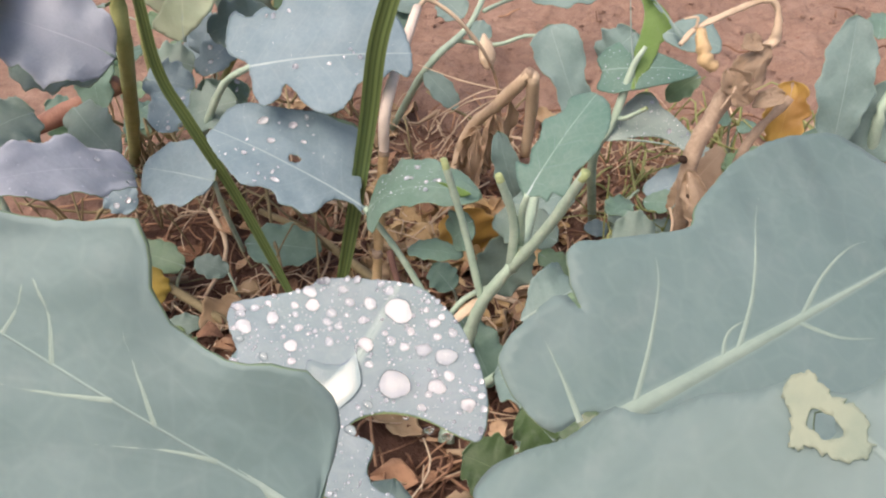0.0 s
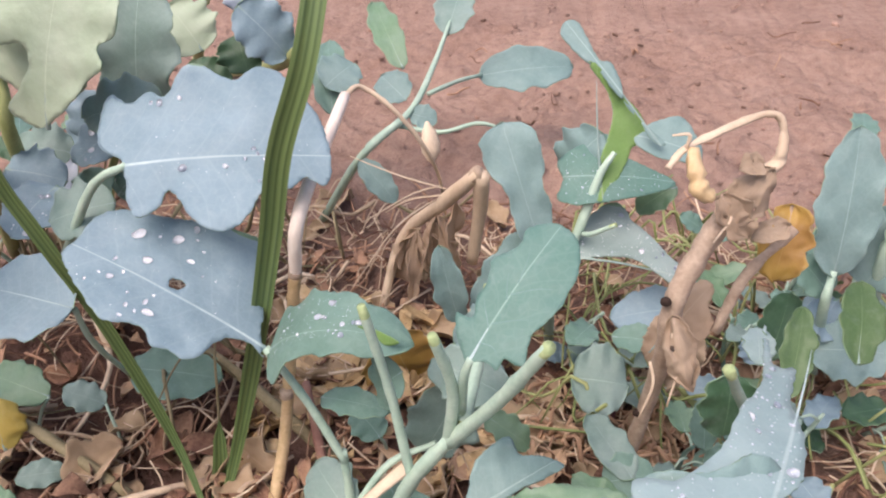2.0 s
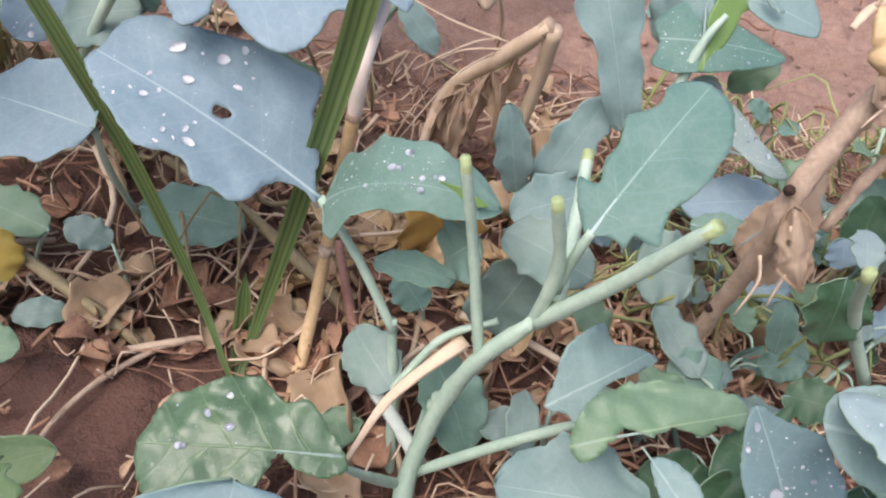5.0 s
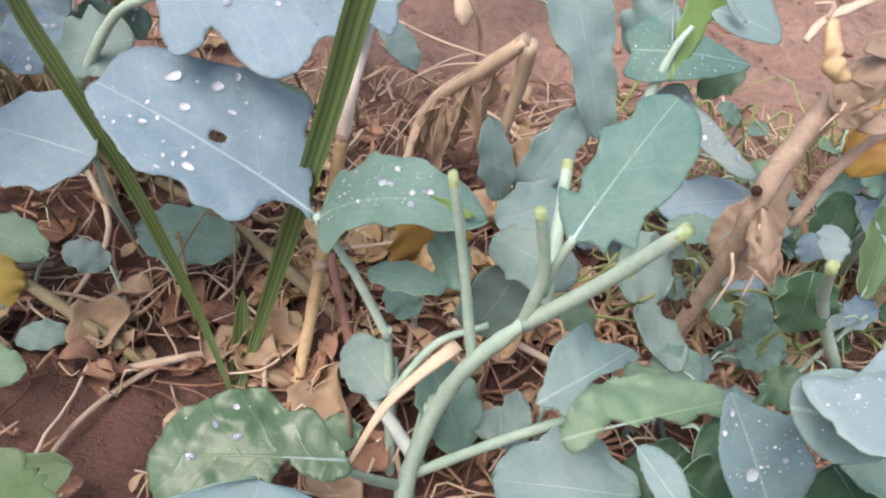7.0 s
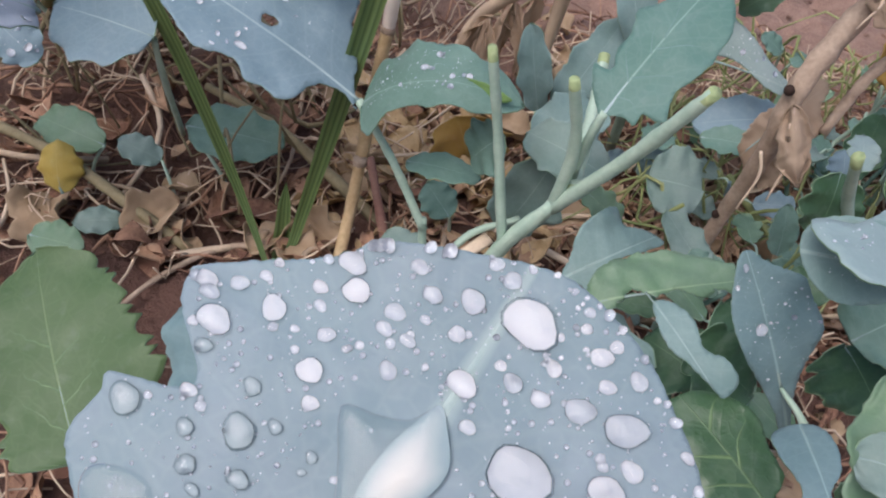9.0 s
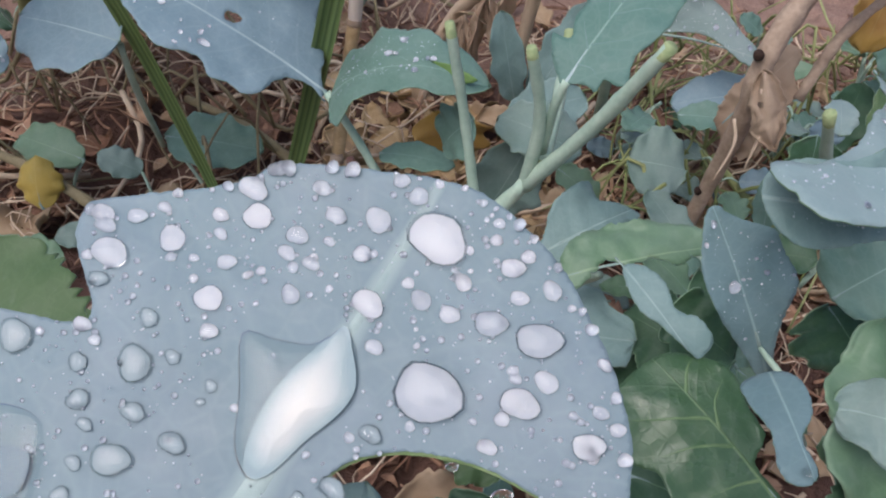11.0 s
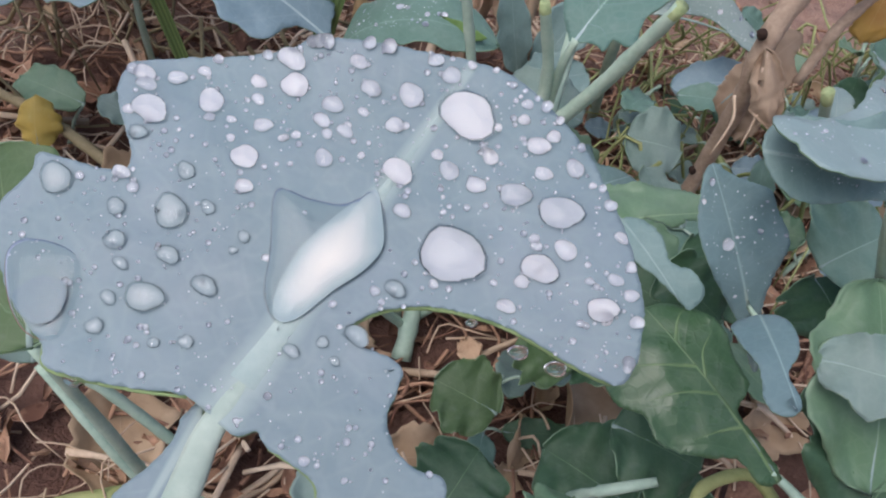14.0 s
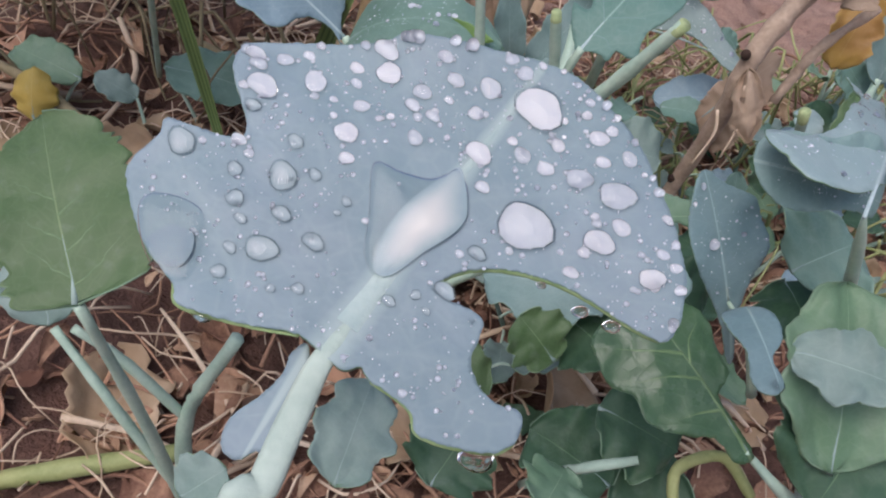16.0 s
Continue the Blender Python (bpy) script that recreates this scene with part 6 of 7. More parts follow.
outline_leaf("leaf", CL, ((-0.036, 0.040), (0.029, -0.203), (0.136, -0.411), (0.341, -0.509), (0.565, -0.490), (0.772, -0.362), (0.939, -0.191), (1.000, 0.0), (0.932, 0.150), (0.800, 0.080), (0.690, 0.160), (0.550, 0.020), (0.400, 0.060), (0.280, -0.060), (0.150, 0.100), (0.040, 0.180)), M_LIGHT, low, "arched light green leaf curling over", step=0.022, ragged=0.018, rib=0.0006, under=M_SEA, seed=32)
CL2 = sheet((0.0549, 0.1158, 0.1467), (0.0749, 0.0894, 0.1425), 0.05, normal=(0.2, -0.7, 0.6), bend=0.08, cup=0.15, wave=0.06, crumple=0.03, seed=15)
outline_leaf("leaf", CL2, ((0.123, -0.006), (0.250, -0.197), (0.460, -0.247), (0.705, -0.162), (0.871, -0.307), (1.065, -0.287), (1.125, -0.059), (1.003, 0.005), (0.770, 0.077), (0.574, 0.164), (0.351, 0.134)), M_SEA, low, "drooping blue-grey leaf lobe", step=0.03, ragged=0.012, rib=0.0003, seed=33)
CL3 = sheet((0.0380, 0.1481, 0.1117), (0.0680, 0.1729, 0.1139), 0.06, normal=(0, -0.5, 0.8), bend=0.1, cup=0.12, wave=0.08, crumple=0.04, seed=16)
outline_leaf("leaf", CL3, ((-0.111, -0.005), (0.067, -0.219), (0.227, -0.455), (0.476, -0.547), (0.683, -0.532), (0.693, -0.284), (0.926, -0.113), (1.074, 0.113), (0.749, 0.125), (0.460, 0.085), (0.227, 0.205), (0.057, 0.388), (0.012, 0.168)), M_SEA, low, "ruffled blue-green leaf lobe", step=0.025, ragged=0.012, rib=0.0006, seed=34)
tube("petiole", [(-0.0065, 0.1625, 0.0126), (0.0228, 0.1603, 0.0514), (0.0506, 0.1608, 0.0790), (0.0602, 0.1555, 0.0944)], [0.0026, 0.0024, 0.002, 0.0016], M_STEM, low, n=16)
for b, t, w, nr, mt, lb in (
    ((0.1278, 0.0498, 0.1278), (0.1242, 0.0969, 0.1581), 0.040, (0, -0.35, 0.93), M_LIGHT, "dull grey-green leaf"),
    ((0.1080, 0.0728, 0.1492), (0.1354, 0.0641, 0.1549), 0.022, (0, -0.4, 0.9), M_GLAUC, "pale narrow leaf with a white midrib"),
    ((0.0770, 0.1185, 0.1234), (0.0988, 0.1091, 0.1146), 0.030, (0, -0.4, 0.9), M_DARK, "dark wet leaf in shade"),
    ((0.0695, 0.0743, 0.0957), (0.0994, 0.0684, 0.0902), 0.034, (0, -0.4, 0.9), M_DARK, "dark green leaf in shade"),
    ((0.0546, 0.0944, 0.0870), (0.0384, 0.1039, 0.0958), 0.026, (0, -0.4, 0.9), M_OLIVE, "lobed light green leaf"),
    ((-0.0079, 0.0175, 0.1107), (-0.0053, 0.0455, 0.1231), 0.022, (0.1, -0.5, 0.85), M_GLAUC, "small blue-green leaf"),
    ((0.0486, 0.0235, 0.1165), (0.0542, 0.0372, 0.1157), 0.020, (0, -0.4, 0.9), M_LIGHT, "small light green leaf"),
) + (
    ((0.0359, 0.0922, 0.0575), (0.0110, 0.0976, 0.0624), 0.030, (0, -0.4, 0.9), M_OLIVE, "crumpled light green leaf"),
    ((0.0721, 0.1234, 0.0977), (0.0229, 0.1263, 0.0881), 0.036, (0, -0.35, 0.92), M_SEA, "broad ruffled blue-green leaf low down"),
    # low leaves, their dark colour deepening the shade under the dewy leaf
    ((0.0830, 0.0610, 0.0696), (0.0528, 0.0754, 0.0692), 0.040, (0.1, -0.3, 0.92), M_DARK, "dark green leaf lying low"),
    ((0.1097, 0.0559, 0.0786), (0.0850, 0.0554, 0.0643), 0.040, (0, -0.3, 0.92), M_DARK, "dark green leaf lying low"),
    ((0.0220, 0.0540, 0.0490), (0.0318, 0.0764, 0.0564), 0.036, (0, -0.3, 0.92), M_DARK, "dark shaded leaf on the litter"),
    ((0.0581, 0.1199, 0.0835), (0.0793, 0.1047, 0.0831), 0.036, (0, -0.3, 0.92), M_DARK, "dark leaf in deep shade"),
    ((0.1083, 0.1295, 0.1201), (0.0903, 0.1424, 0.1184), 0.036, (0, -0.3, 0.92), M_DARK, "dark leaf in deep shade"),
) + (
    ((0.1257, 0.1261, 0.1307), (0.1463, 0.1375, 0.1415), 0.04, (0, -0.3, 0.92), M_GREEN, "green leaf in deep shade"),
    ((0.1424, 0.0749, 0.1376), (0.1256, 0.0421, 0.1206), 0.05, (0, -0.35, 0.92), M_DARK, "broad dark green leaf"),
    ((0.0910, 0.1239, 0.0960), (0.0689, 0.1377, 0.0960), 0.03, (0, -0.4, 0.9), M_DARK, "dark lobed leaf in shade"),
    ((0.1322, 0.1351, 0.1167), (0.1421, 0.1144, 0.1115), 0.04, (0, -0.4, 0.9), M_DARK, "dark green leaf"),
):
    bl = Blade(b, t, w, normal=nr, bend=0.07, cup=0.10, wave=0.10, seed=len(lb) + 5, teeth=0.03, crumple=0.05 if "glossy" in lb or "dull" in lb else 0.03, lobe=0.18, lobes=2.8 + 0.3 * (len(lb) % 4))
    leaf("leaf", bl, mt, low, lb, nu=32, nv=18, rib=0.0009)
GL = sheet((0.1046, 0.0525, 0.1246), (0.0673, 0.0863, 0.1389), 0.06, normal=(0, -0.35, 0.93), bend=0.06, cup=-0.08, wave=0.06, waves=2.2, crumple=0.05, seed=61)
gl_ob = outline_leaf("leaf", GL, ((0.972, -0.638), (1.023, -0.263), (0.998, 0.132), (0.855, 0.373), (0.669, 0.465), (0.535, 0.366), (0.396, 0.289), (0.326, 0.063), (0.169, 0.048), (-0.049, 0.041), (-0.028, -0.149), (0.136, -0.207), (0.247, -0.463), (0.411, -0.696), (0.580, -0.675), (0.692, -0.782), (0.851, -0.759)), M_GLOSSY, low, "glossy quilted green leaf with a pale midrib", step=0.02, ragged=0.008, rib=0.0012, seed=51)
veins(GL, (((0.0, 0.0), (0.3, 0.0), (0.6, 0.0), (0.95, 0.0)), ((0.45, 0.0), (0.55, -0.25), (0.62, -0.55)), ((0.62, 0.0), (0.72, -0.25), (0.84, -0.55)), ((0.55, 0.0), (0.66, 0.15), (0.72, 0.35)), ((0.25, 0.0), (0.30, -0.2), (0.34, -0.45)), ((0.78, 0.0), (0.86, 0.15), (0.90, 0.30))), 0.0012, 0.0003, M_GVEIN, gl_ob)
RF = sheet((0.0865, 0.1047, 0.1863), (0.1131, 0.1059, 0.1839), 0.06, normal=(-0.25, -0.62, 0.74), bend=0.06, cup=0.05, crumple=0.05, seed=63)
outline_leaf("leaf", RF, ((-0.154, -0.024), (-0.109, -0.231), (0.148, -0.356), (0.544, -0.387), (1.018, -0.585), (1.344, -0.404), (1.368, 0.129), (1.065, 0.178), (0.737, 0.258), (0.451, 0.350), (0.202, 0.352), (-0.017, 0.225)), M_SEA, low, "blue-grey leaf lobe under the pointed one", step=0.04, ragged=0.012, rib=0.0006, seed=53)
dew(RF, 6, 0.0018, "drops on the pointed leaf", "clear dew drop on a blue-green leaf", 37, 90, (0.1, 1.2, -0.3, 0.15))
DB = sheet((0.0848, 0.0650, 0.1689), (0.0881, 0.0396, 0.1724), 0.04, normal=(-0.2, -0.6, 0.8), bend=0.06, cup=0.14, wave=0.06, crumple=0.04, seed=62)
outline_leaf("leaf", DB, ((0.108, 0.360), (-0.014, 0.200), (-0.035, -0.043), (0.083, -0.226), (0.305, -0.272), (0.519, -0.207), (0.702, -0.034), (0.961, -0.057), (1.063, 0.052), (1.036, 0.217), (0.901, 0.291), (0.625, 0.238), (0.354, 0.332)), M_TEAL, low, "small drooping blue leaf with a drop at its tip", step=0.03, ragged=0.010, rib=0.0004, seed=52)
tip_p, tip_n = DB.frame_at(0.97, 0.0)
tip_drop = new("hanging_drop", CLEAR)
tip_drop.matrix_world = Matrix.Translation(Vector(tip_p)) @ Matrix.Rotation(math.pi, 4, "X") @ Matrix.Diagonal((0.0018, 0.0018, 0.0022, 1))
tagged(tip_drop, "clear drop hanging from a drooping leaf tip", "water drop", "drops on the small leaf")
tube("stem", [(0.2014, 0.1251, 0.0000), (0.1330, 0.0544, 0.1003), (0.1046, 0.0525, 0.1240)], [0.0028, 0.0024, 0.0011], M_STEM, low, n=10)
tube("stem", [(0.0650, 0.0882, 0.0000), (0.0640, 0.0566, 0.0791), (0.0838, 0.0586, 0.0947)], [0.0022, 0.002, 0.0016], M_STEM, low, n=12)
tube("stem", [(0.0945, 0.0446, 0.0954), (0.0950, 0.0563, 0.0995), (0.1103, 0.0643, 0.1001), (0.1224, 0.0568, 0.0932)], [0.0018, 0.002, 0.002, 0.0018], M_STEMY, low, n=18)

# ---- plant on the near side with the toothed leaf ----
near = plant("toothed_leaf_brassica", (-0.10, 0.02, 0.0), "brassica seedling with a toothed green leaf and pale stalks", "plant")
SL = Blade((-0.0770, 0.0276, 0.1507), (-0.1082, 0.0726, 0.1653), 0.046, normal=(0.05, -0.5, 0.85), bend=0.04, cup=0.06, wave=0.04, seed=17, teeth=0.075, toothed=13, lobe=0.02, left=((0, 0.5), (0.2, 0.68), (0.45, 0.75), (0.7, 0.65), (0.9, 0.4), (1, 0.25)), right=((0, 0.7), (0.2, 1.0), (0.45, 1.0), (0.7, 0.8), (0.9, 0.5), (1, 0.3)))
sl_ob = leaf("leaf", SL, M_OLIVE, near, "toothed green leaf with a pale midrib", nu=70, nv=22, rib=0.0009)
veins(SL, (((0.08, 0.0), (0.14, 0.3), (0.28, 0.65)), ((0.24, 0.0), (0.32, 0.3), (0.46, 0.65)), ((0.42, 0.0), (0.50, 0.3), (0.62, 0.6)), ((0.12, 0.0), (0.2, -0.3), (0.34, -0.65)), ((0.3, 0.0), (0.38, -0.3), (0.52, -0.65)), ((0.5, 0.0), (0.58, -0.3), (0.68, -0.6))), 0.0007, 0.00015, M_GVEIN, sl_ob)
tube("petiole", [(-0.0688, 0.0421, 0.0), (-0.0720, 0.0350, 0.0800), (-0.0770, 0.0276, 0.1500)], [0.0024, 0.0020, 0.0014], M_STEM, near, n=14)
SL2 = Blade((-0.0288, 0.0231, 0.1689), (-0.0334, 0.0665, 0.1873), 0.050, normal=(0.0, -0.5, 0.85), bend=0.03, cup=-0.08, wave=0.06, seed=18, teeth=0.02, lobe=0.03,
            left=((0, 0.5), (0.3, 0.9), (0.6, 1.15), (0.8, 1.05), (0.92, 0.7), (1, 0.4)), right=((0, 0.5), (0.5, 0.8), (1, 0.5)))
leaf("leaf", SL2, M_TEAL, near, "smooth blue-green leaf under the dewy one", nu=36, nv=20, rib=0.0009)
tube("stem", [(-0.0688, 0.0421, 0.0000), (-0.0704, 0.0554, 0.0499), (-0.0526, 0.0628, 0.0981)], [0.0034, 0.003, 0.0024], M_STEM, near, n=14)
tube("petiole", [(-0.0656, 0.0387, 0.0206), (-0.0876, 0.0434, 0.0660), (-0.1113, 0.0546, 0.0901)], [0.002, 0.0019, 0.0015], M_STEM, near, n=14)
tube("petiole", [(-0.0704, 0.0554, 0.0499), (-0.0901, 0.0559, 0.0778), (-0.1051, 0.0557, 0.0912)], [0.002, 0.0019, 0.0015], M_STEM, near, n=14)
for b, t, w, mt, lb in (
    ((-0.1125, 0.0550, 0.0906), (-0.1245, 0.0729, 0.1072), 0.026, M_GLAUC, "small pale folded leaf"),
    ((-0.1760, 0.0943, 0.0586), (-0.1253, 0.1131, 0.0763), 0.022, M_OLIVE, "narrow yellow-green leaf"),
    ((-0.0523, 0.0154, 0.0811), (-0.0413, 0.0239, 0.0891), 0.020, M_GLAUC, "small blue-green leaf"),
):
    leaf("leaf", Blade(b, t, w, normal=(0, -0.5, 0.85), bend=0.06, cup=0.12, wave=0.06, seed=len(lb)), mt, near, lb, nu=26, nv=14, rib=0.0008)
tube("stem", [(-0.1418, 0.0346, 0.0000), (-0.1176, 0.0433, 0.0060), (-0.0786, 0.0607, 0.0080)], [0.004, 0.0042, 0.0036], M_STEMY, near, n=14)

# ---- tall plant behind with the upper blue leaf ----
tall = plant("tall_brassica", (-0.3514, 0.4051, 0.0000), "tall brassica with thick yellow-green stems and large blue leaves", "plant")
UB = sheet((-0.1309, 0.2557, 0.1838), (-0.0369, 0.2695, 0.1872), 0.092, normal=(-0.05, -0.55, 0.85), bend=0.05, cup=0.05, wave=0.04, crumple=0.018, seed=19)
outline_leaf("leaf", UB, ((-0.027, -0.069), (-0.147, -0.257), (-0.157, -0.654), (-0.116, -0.816), (-0.017, -0.702), (0.076, -0.810), (0.179, -0.705), (0.270, -1.006), (0.351, -1.029), (0.439, -0.912), (0.528, -0.821), (0.619, -0.960), (0.727, -0.926), (0.810, -0.686), (0.924, -0.410), (0.984, 0.073), (0.957, 0.318), (0.869, 0.233), (0.813, 0.358), (0.732, 0.391), (0.669, 0.436), (0.617, 0.664), (0.534, 0.790), (0.445, 0.772), (0.349, 0.602), (0.297, 0.442), (0.230, 0.324), (0.204, 0.503), (0.121, 0.605), (0.046, 0.419), (0.016, 0.172)), M_BLUE, tall, "large blue lobed leaf with a white midrib", step=0.016, ragged=0.006, rib=0.0014, rib_to=0.66, seed=8, rib_mat=M_PALERIB)
for du, dv, r in ((0.296, 0.106, 1.84), (0.683, 0.049, 1.47), (0.644, -0.02, 0.92), (0.587, 0.038, 0.92), (0.624, -0.071, 1.1), (0.15, -0.647, 1.66), (0.1, -0.671, 1.1), (0.66, 0.282, 0.74)):
    drop(UB, du, dv, r * 0.001, "drops on the upper blue leaf", "clear dew drop on a blue leaf", rng_h, 0.75, 1.1, DROP)
dew(UB, 6, 0.0012, "drops on the upper blue leaf", "clear dew drop on a blue leaf", 33, 70, (-0.1, 0.9, -0.9, 0.5))
PL = sheet((-0.1810, 0.2784, 0.1867), (-0.1695, 0.3031, 0.2470), 0.08, normal=(0.0, -0.25, 0.95), bend=0.05, cup=0.06, wave=0.05, crumple=0.03, seed=31)
outline_leaf("leaf", PL, ((-0.000, -0.098), (0.016, -0.385), (0.091, -0.591), (0.314, -0.308), (0.470, -0.240), (0.562, -0.402), (0.495, -0.875), (0.592, -1.069), (0.819, -0.846), (1.055, -0.303), (1.127, 0.602), (0.956, 0.982), (0.785, 0.942), (0.683, 0.685), (0.562, 0.855), (0.445, 0.611), (0.293, 0.455), (0.117, 0.168)), M_PALE, tall, "pale yellow-green lobed leaf", step=0.03, ragged=0.008, rib=0.0012, seed=13)
PL2 = sheet((-0.1995, 0.3008, 0.1928), (-0.1902, 0.3176, 0.2464), 0.08, normal=(0.0, -0.25, 0.95), bend=0.05, cup=0.06, wave=0.05, crumple=0.03, seed=33)
outline_leaf("leaf", PL2, ((0.041, -0.355), (0.138, -0.685), (0.389, -0.987), (0.818, -0.992), (1.087, -0.030), (1.116, 0.877), (0.907, 1.281), (0.745, 1.373), (0.602, 1.025), (0.436, 0.845), (0.262, 0.932), (-0.035, 0.378), (-0.055, -0.019)), M_PALE, tall, "pale green lobed leaf", step=0.03, ragged=0.008, rib=0.0012, seed=14)
tube("petiole", [(-0.1816, 0.2603, 0.1253), (-0.1538, 0.2595, 0.1681), (-0.1309, 0.2557, 0.1838)], [0.0026, 0.0022, 0.0018], M_STEM, tall, n=12)
RD = Blade((-0.1501, 0.2151, 0.1316), (-0.1984, 0.2224, 0.1333), 0.044, normal=(0.1, -0.45, 0.88), bend=0.04, cup=0.05, wave=0.04, seed=20, teeth=0.012)
leaf("leaf", RD, M_BLUE, tall, "round smooth blue-grey leaf", nu=34, nv=20, rib=0.0008)
for pts, r in (([(-0.3487, 0.4053, 0.0000), (-0.2298, 0.2844, 0.1654), (-0.2150, 0.2809, 0.2183), (-0.1913, 0.2703, 0.2762)], 0.0050), ([(-0.3379, 0.4543, 0.0000), (-0.2311, 0.3120, 0.1508), (-0.2279, 0.3186, 0.2028)], 0.0040),
               ([(-0.3114, 0.7602, 0.0000), (-0.1147, 0.4496, 0.1568), (-0.0964, 0.4435, 0.2119)], 0.0050), ([(-0.3207, 0.6838, 0.0000), (-0.1876, 0.4688, 0.1622), (-0.1781, 0.4783, 0.2062)], 0.004), ([(-0.3061, 0.4772, 0.0000), (-0.1914, 0.3348, 0.1355), (-0.1686, 0.3383, 0.1639)], 0.0024)):
    tube("stem", pts, [r, r, r * 0.9], M_STEMY, tall, "thick yellow-green stem", n=18, sides=10)
tube("stem", [(-0.5400, 0.4189, 0.0000), (-0.3293, 0.2939, 0.1108), (-0.2529, 0.3004, 0.1437)], [0.007, 0.007, 0.006], M_PINKSTEM, tall, "woody pinkish stem", n=14)
for b, t, w, mt, lb in (
    ((-0.1936, 0.2300, 0.2018), (-0.2500, 0.2170, 0.2323), 0.055, M_PURPLE, "broad grey-blue leaf"),
    ((-0.2075, 0.2441, 0.1908), (-0.2719, 0.2400, 0.1877), 0.04, M_GLAUC, "grey-green leaf under another"),
    ((-0.1720, 0.3452, 0.1630), (-0.1668, 0.3722, 0.2308), 0.050, M_GLAUC, "green leaf in the background"),
    ((-0.2109, 0.3789, 0.1479), (-0.2335, 0.3609, 0.1284), 0.03, M_BLUE, "small blue-grey leaf"),
    ((-0.1470, 0.4461, 0.1914), (-0.1185, 0.4491, 0.1569), 0.04, M_BLUE, "hanging blue-grey leaf"),
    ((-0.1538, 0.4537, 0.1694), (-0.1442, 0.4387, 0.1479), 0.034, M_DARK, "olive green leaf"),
    ((-0.2320, 0.3002, 0.1481), (-0.1981, 0.3010, 0.1430), 0.03, M_BLUE, "curled blue-grey leaf"),
) + (
    ((-0.1612, 0.1676, 0.1697), (-0.1876, 0.1019, 0.2097), 0.036, M_PURPLE, "arched purplish-blue leaf with dew"),
    ((-0.2618, 0.2619, 0.1487), (-0.2251, 0.2381, 0.1280), 0.03, M_GLAUC, "drooping grey-green leaf"),
    ((-0.1686, 0.3383, 0.1639), (-0.2007, 0.3147, 0.1460), 0.026, M_BLUE, "small dewy leaf"),
    ((-0.1375, 0.3126, 0.1879), (-0.1749, 0.2989, 0.1824), 0.034, M_GLAUC, "grey-green leaf"),
    ((-0.2059, 0.1968, 0.1380), (-0.1893, 0.1911, 0.1273), 0.02, M_BLUE, "small dewy leaf"),
    ((-0.1694, 0.3926, 0.1916), (-0.2005, 0.3700, 0.1676), 0.04, M_GREEN, "green lobed leaf in shade"),
    ((-0.1576, 0.4074, 0.1757), (-0.1807, 0.4214, 0.1984), 0.04, M_PALE, "pale green leaf"),
) + (
    ((-0.2011, 0.3585, 0.1692), (-0.2087, 0.3395, 0.1456), 0.03, M_BLUE, "drooping blue-grey leaf"),
    ((-0.1912, 0.2829, 0.1511), (-0.2055, 0.2570, 0.1362), 0.03, M_BLUE, "dewy blue-grey leaf"),
    ((-0.2086, 0.3266, 0.1453), (-0.2407, 0.3243, 0.1481), 0.03, M_GLAUC, "grey-green leaf"),
    ((-0.1359, 0.4654, 0.1815), (-0.1569, 0.4788, 0.2030), 0.04, M_PURPLE, "grey-blue leaf"),
    ((-0.2001, 0.3394, 0.1272), (-0.2117, 0.3235, 0.1085), 0.026, M_GREEN, "small green leaf"),
    ((-0.1957, 0.4532, 0.1432), (-0.1629, 0.4479, 0.1302), 0.03, M_DARK, "olive leaf in shade"),
    ((-0.2717, 0.2400, 0.1574), (-0.2884, 0.2083, 0.1569), 0.05, M_GLAUC, "broad grey-green leaf"),
) + (
    ((-0.1547, 0.2741, 0.1497), (-0.1852, 0.2616, 0.1438), 0.03, M_GLAUC, "grey-green leaf in shade"),
    ((-0.2741, 0.3199, 0.1707), (-0.2630, 0.2858, 0.1301), 0.03, M_GREEN, "green leaf in shade"),
    ((-0.2570, 0.3447, 0.0869), (-0.2312, 0.3618, 0.1028), 0.03, M_BLUE, "drooping dewy leaf"),
    ((-0.2267, 0.3460, 0.1152), (-0.2483, 0.3456, 0.1154), 0.03, M_PURPLE, "curled grey-blue leaf"),
    ((-0.1991, 0.3406, 0.1089), (-0.1873, 0.3509, 0.1186), 0.024, M_GREEN, "small green leaf with dew"),
):
    bl = Blade(b, t, w, normal=(0.05, -0.6, 0.8), bend=0.09, cup=0.1, wave=0.09, seed=len(lb) + 2, teeth=0.04)
    leaf("leaf", bl, mt, tall, lb, nu=30, nv=16, rib=0.0011)
    if "dew" in lb:
        dew(bl, 6, 0.002, "drops on the tall plant", "clear dew drop on a blue-grey leaf", len(lb) + 40, 30, (0.1, 0.9, -0.8, 0.8), "fine_dew")

# unseen outer leaves, added to the plant to shade the ground beside it
for k, (b, t, w) in enumerate((((-0.30, 0.16, 0.20), (-0.24, 0.24, 0.25), 0.07), ((-0.32, 0.10, 0.22), (-0.25, 0.04, 0.27), 0.07), ((-0.34, 0.30, 0.20), (-0.40, 0.38, 0.26), 0.08), ((-0.33, 0.05, 0.16), (-0.27, -0.04, 0.20), 0.07))):
    leaf("leaf", Blade(b, t, w, normal=(0.2, -0.2, 1), bend=0.1, seed=k + 50), M_GLAUC, tall, "unseen broad blue-green leaf added to shade the ground", nu=30, nv=16)
    tube("petiole", [(-0.33, 0.2 + 0.02 * k, 0.0), (-0.34, 0.5 * (0.2 + b[1]), 0.6 * b[2]), b], [0.003, 0.0025, 0.0018], M_STEM, tall, n=12)

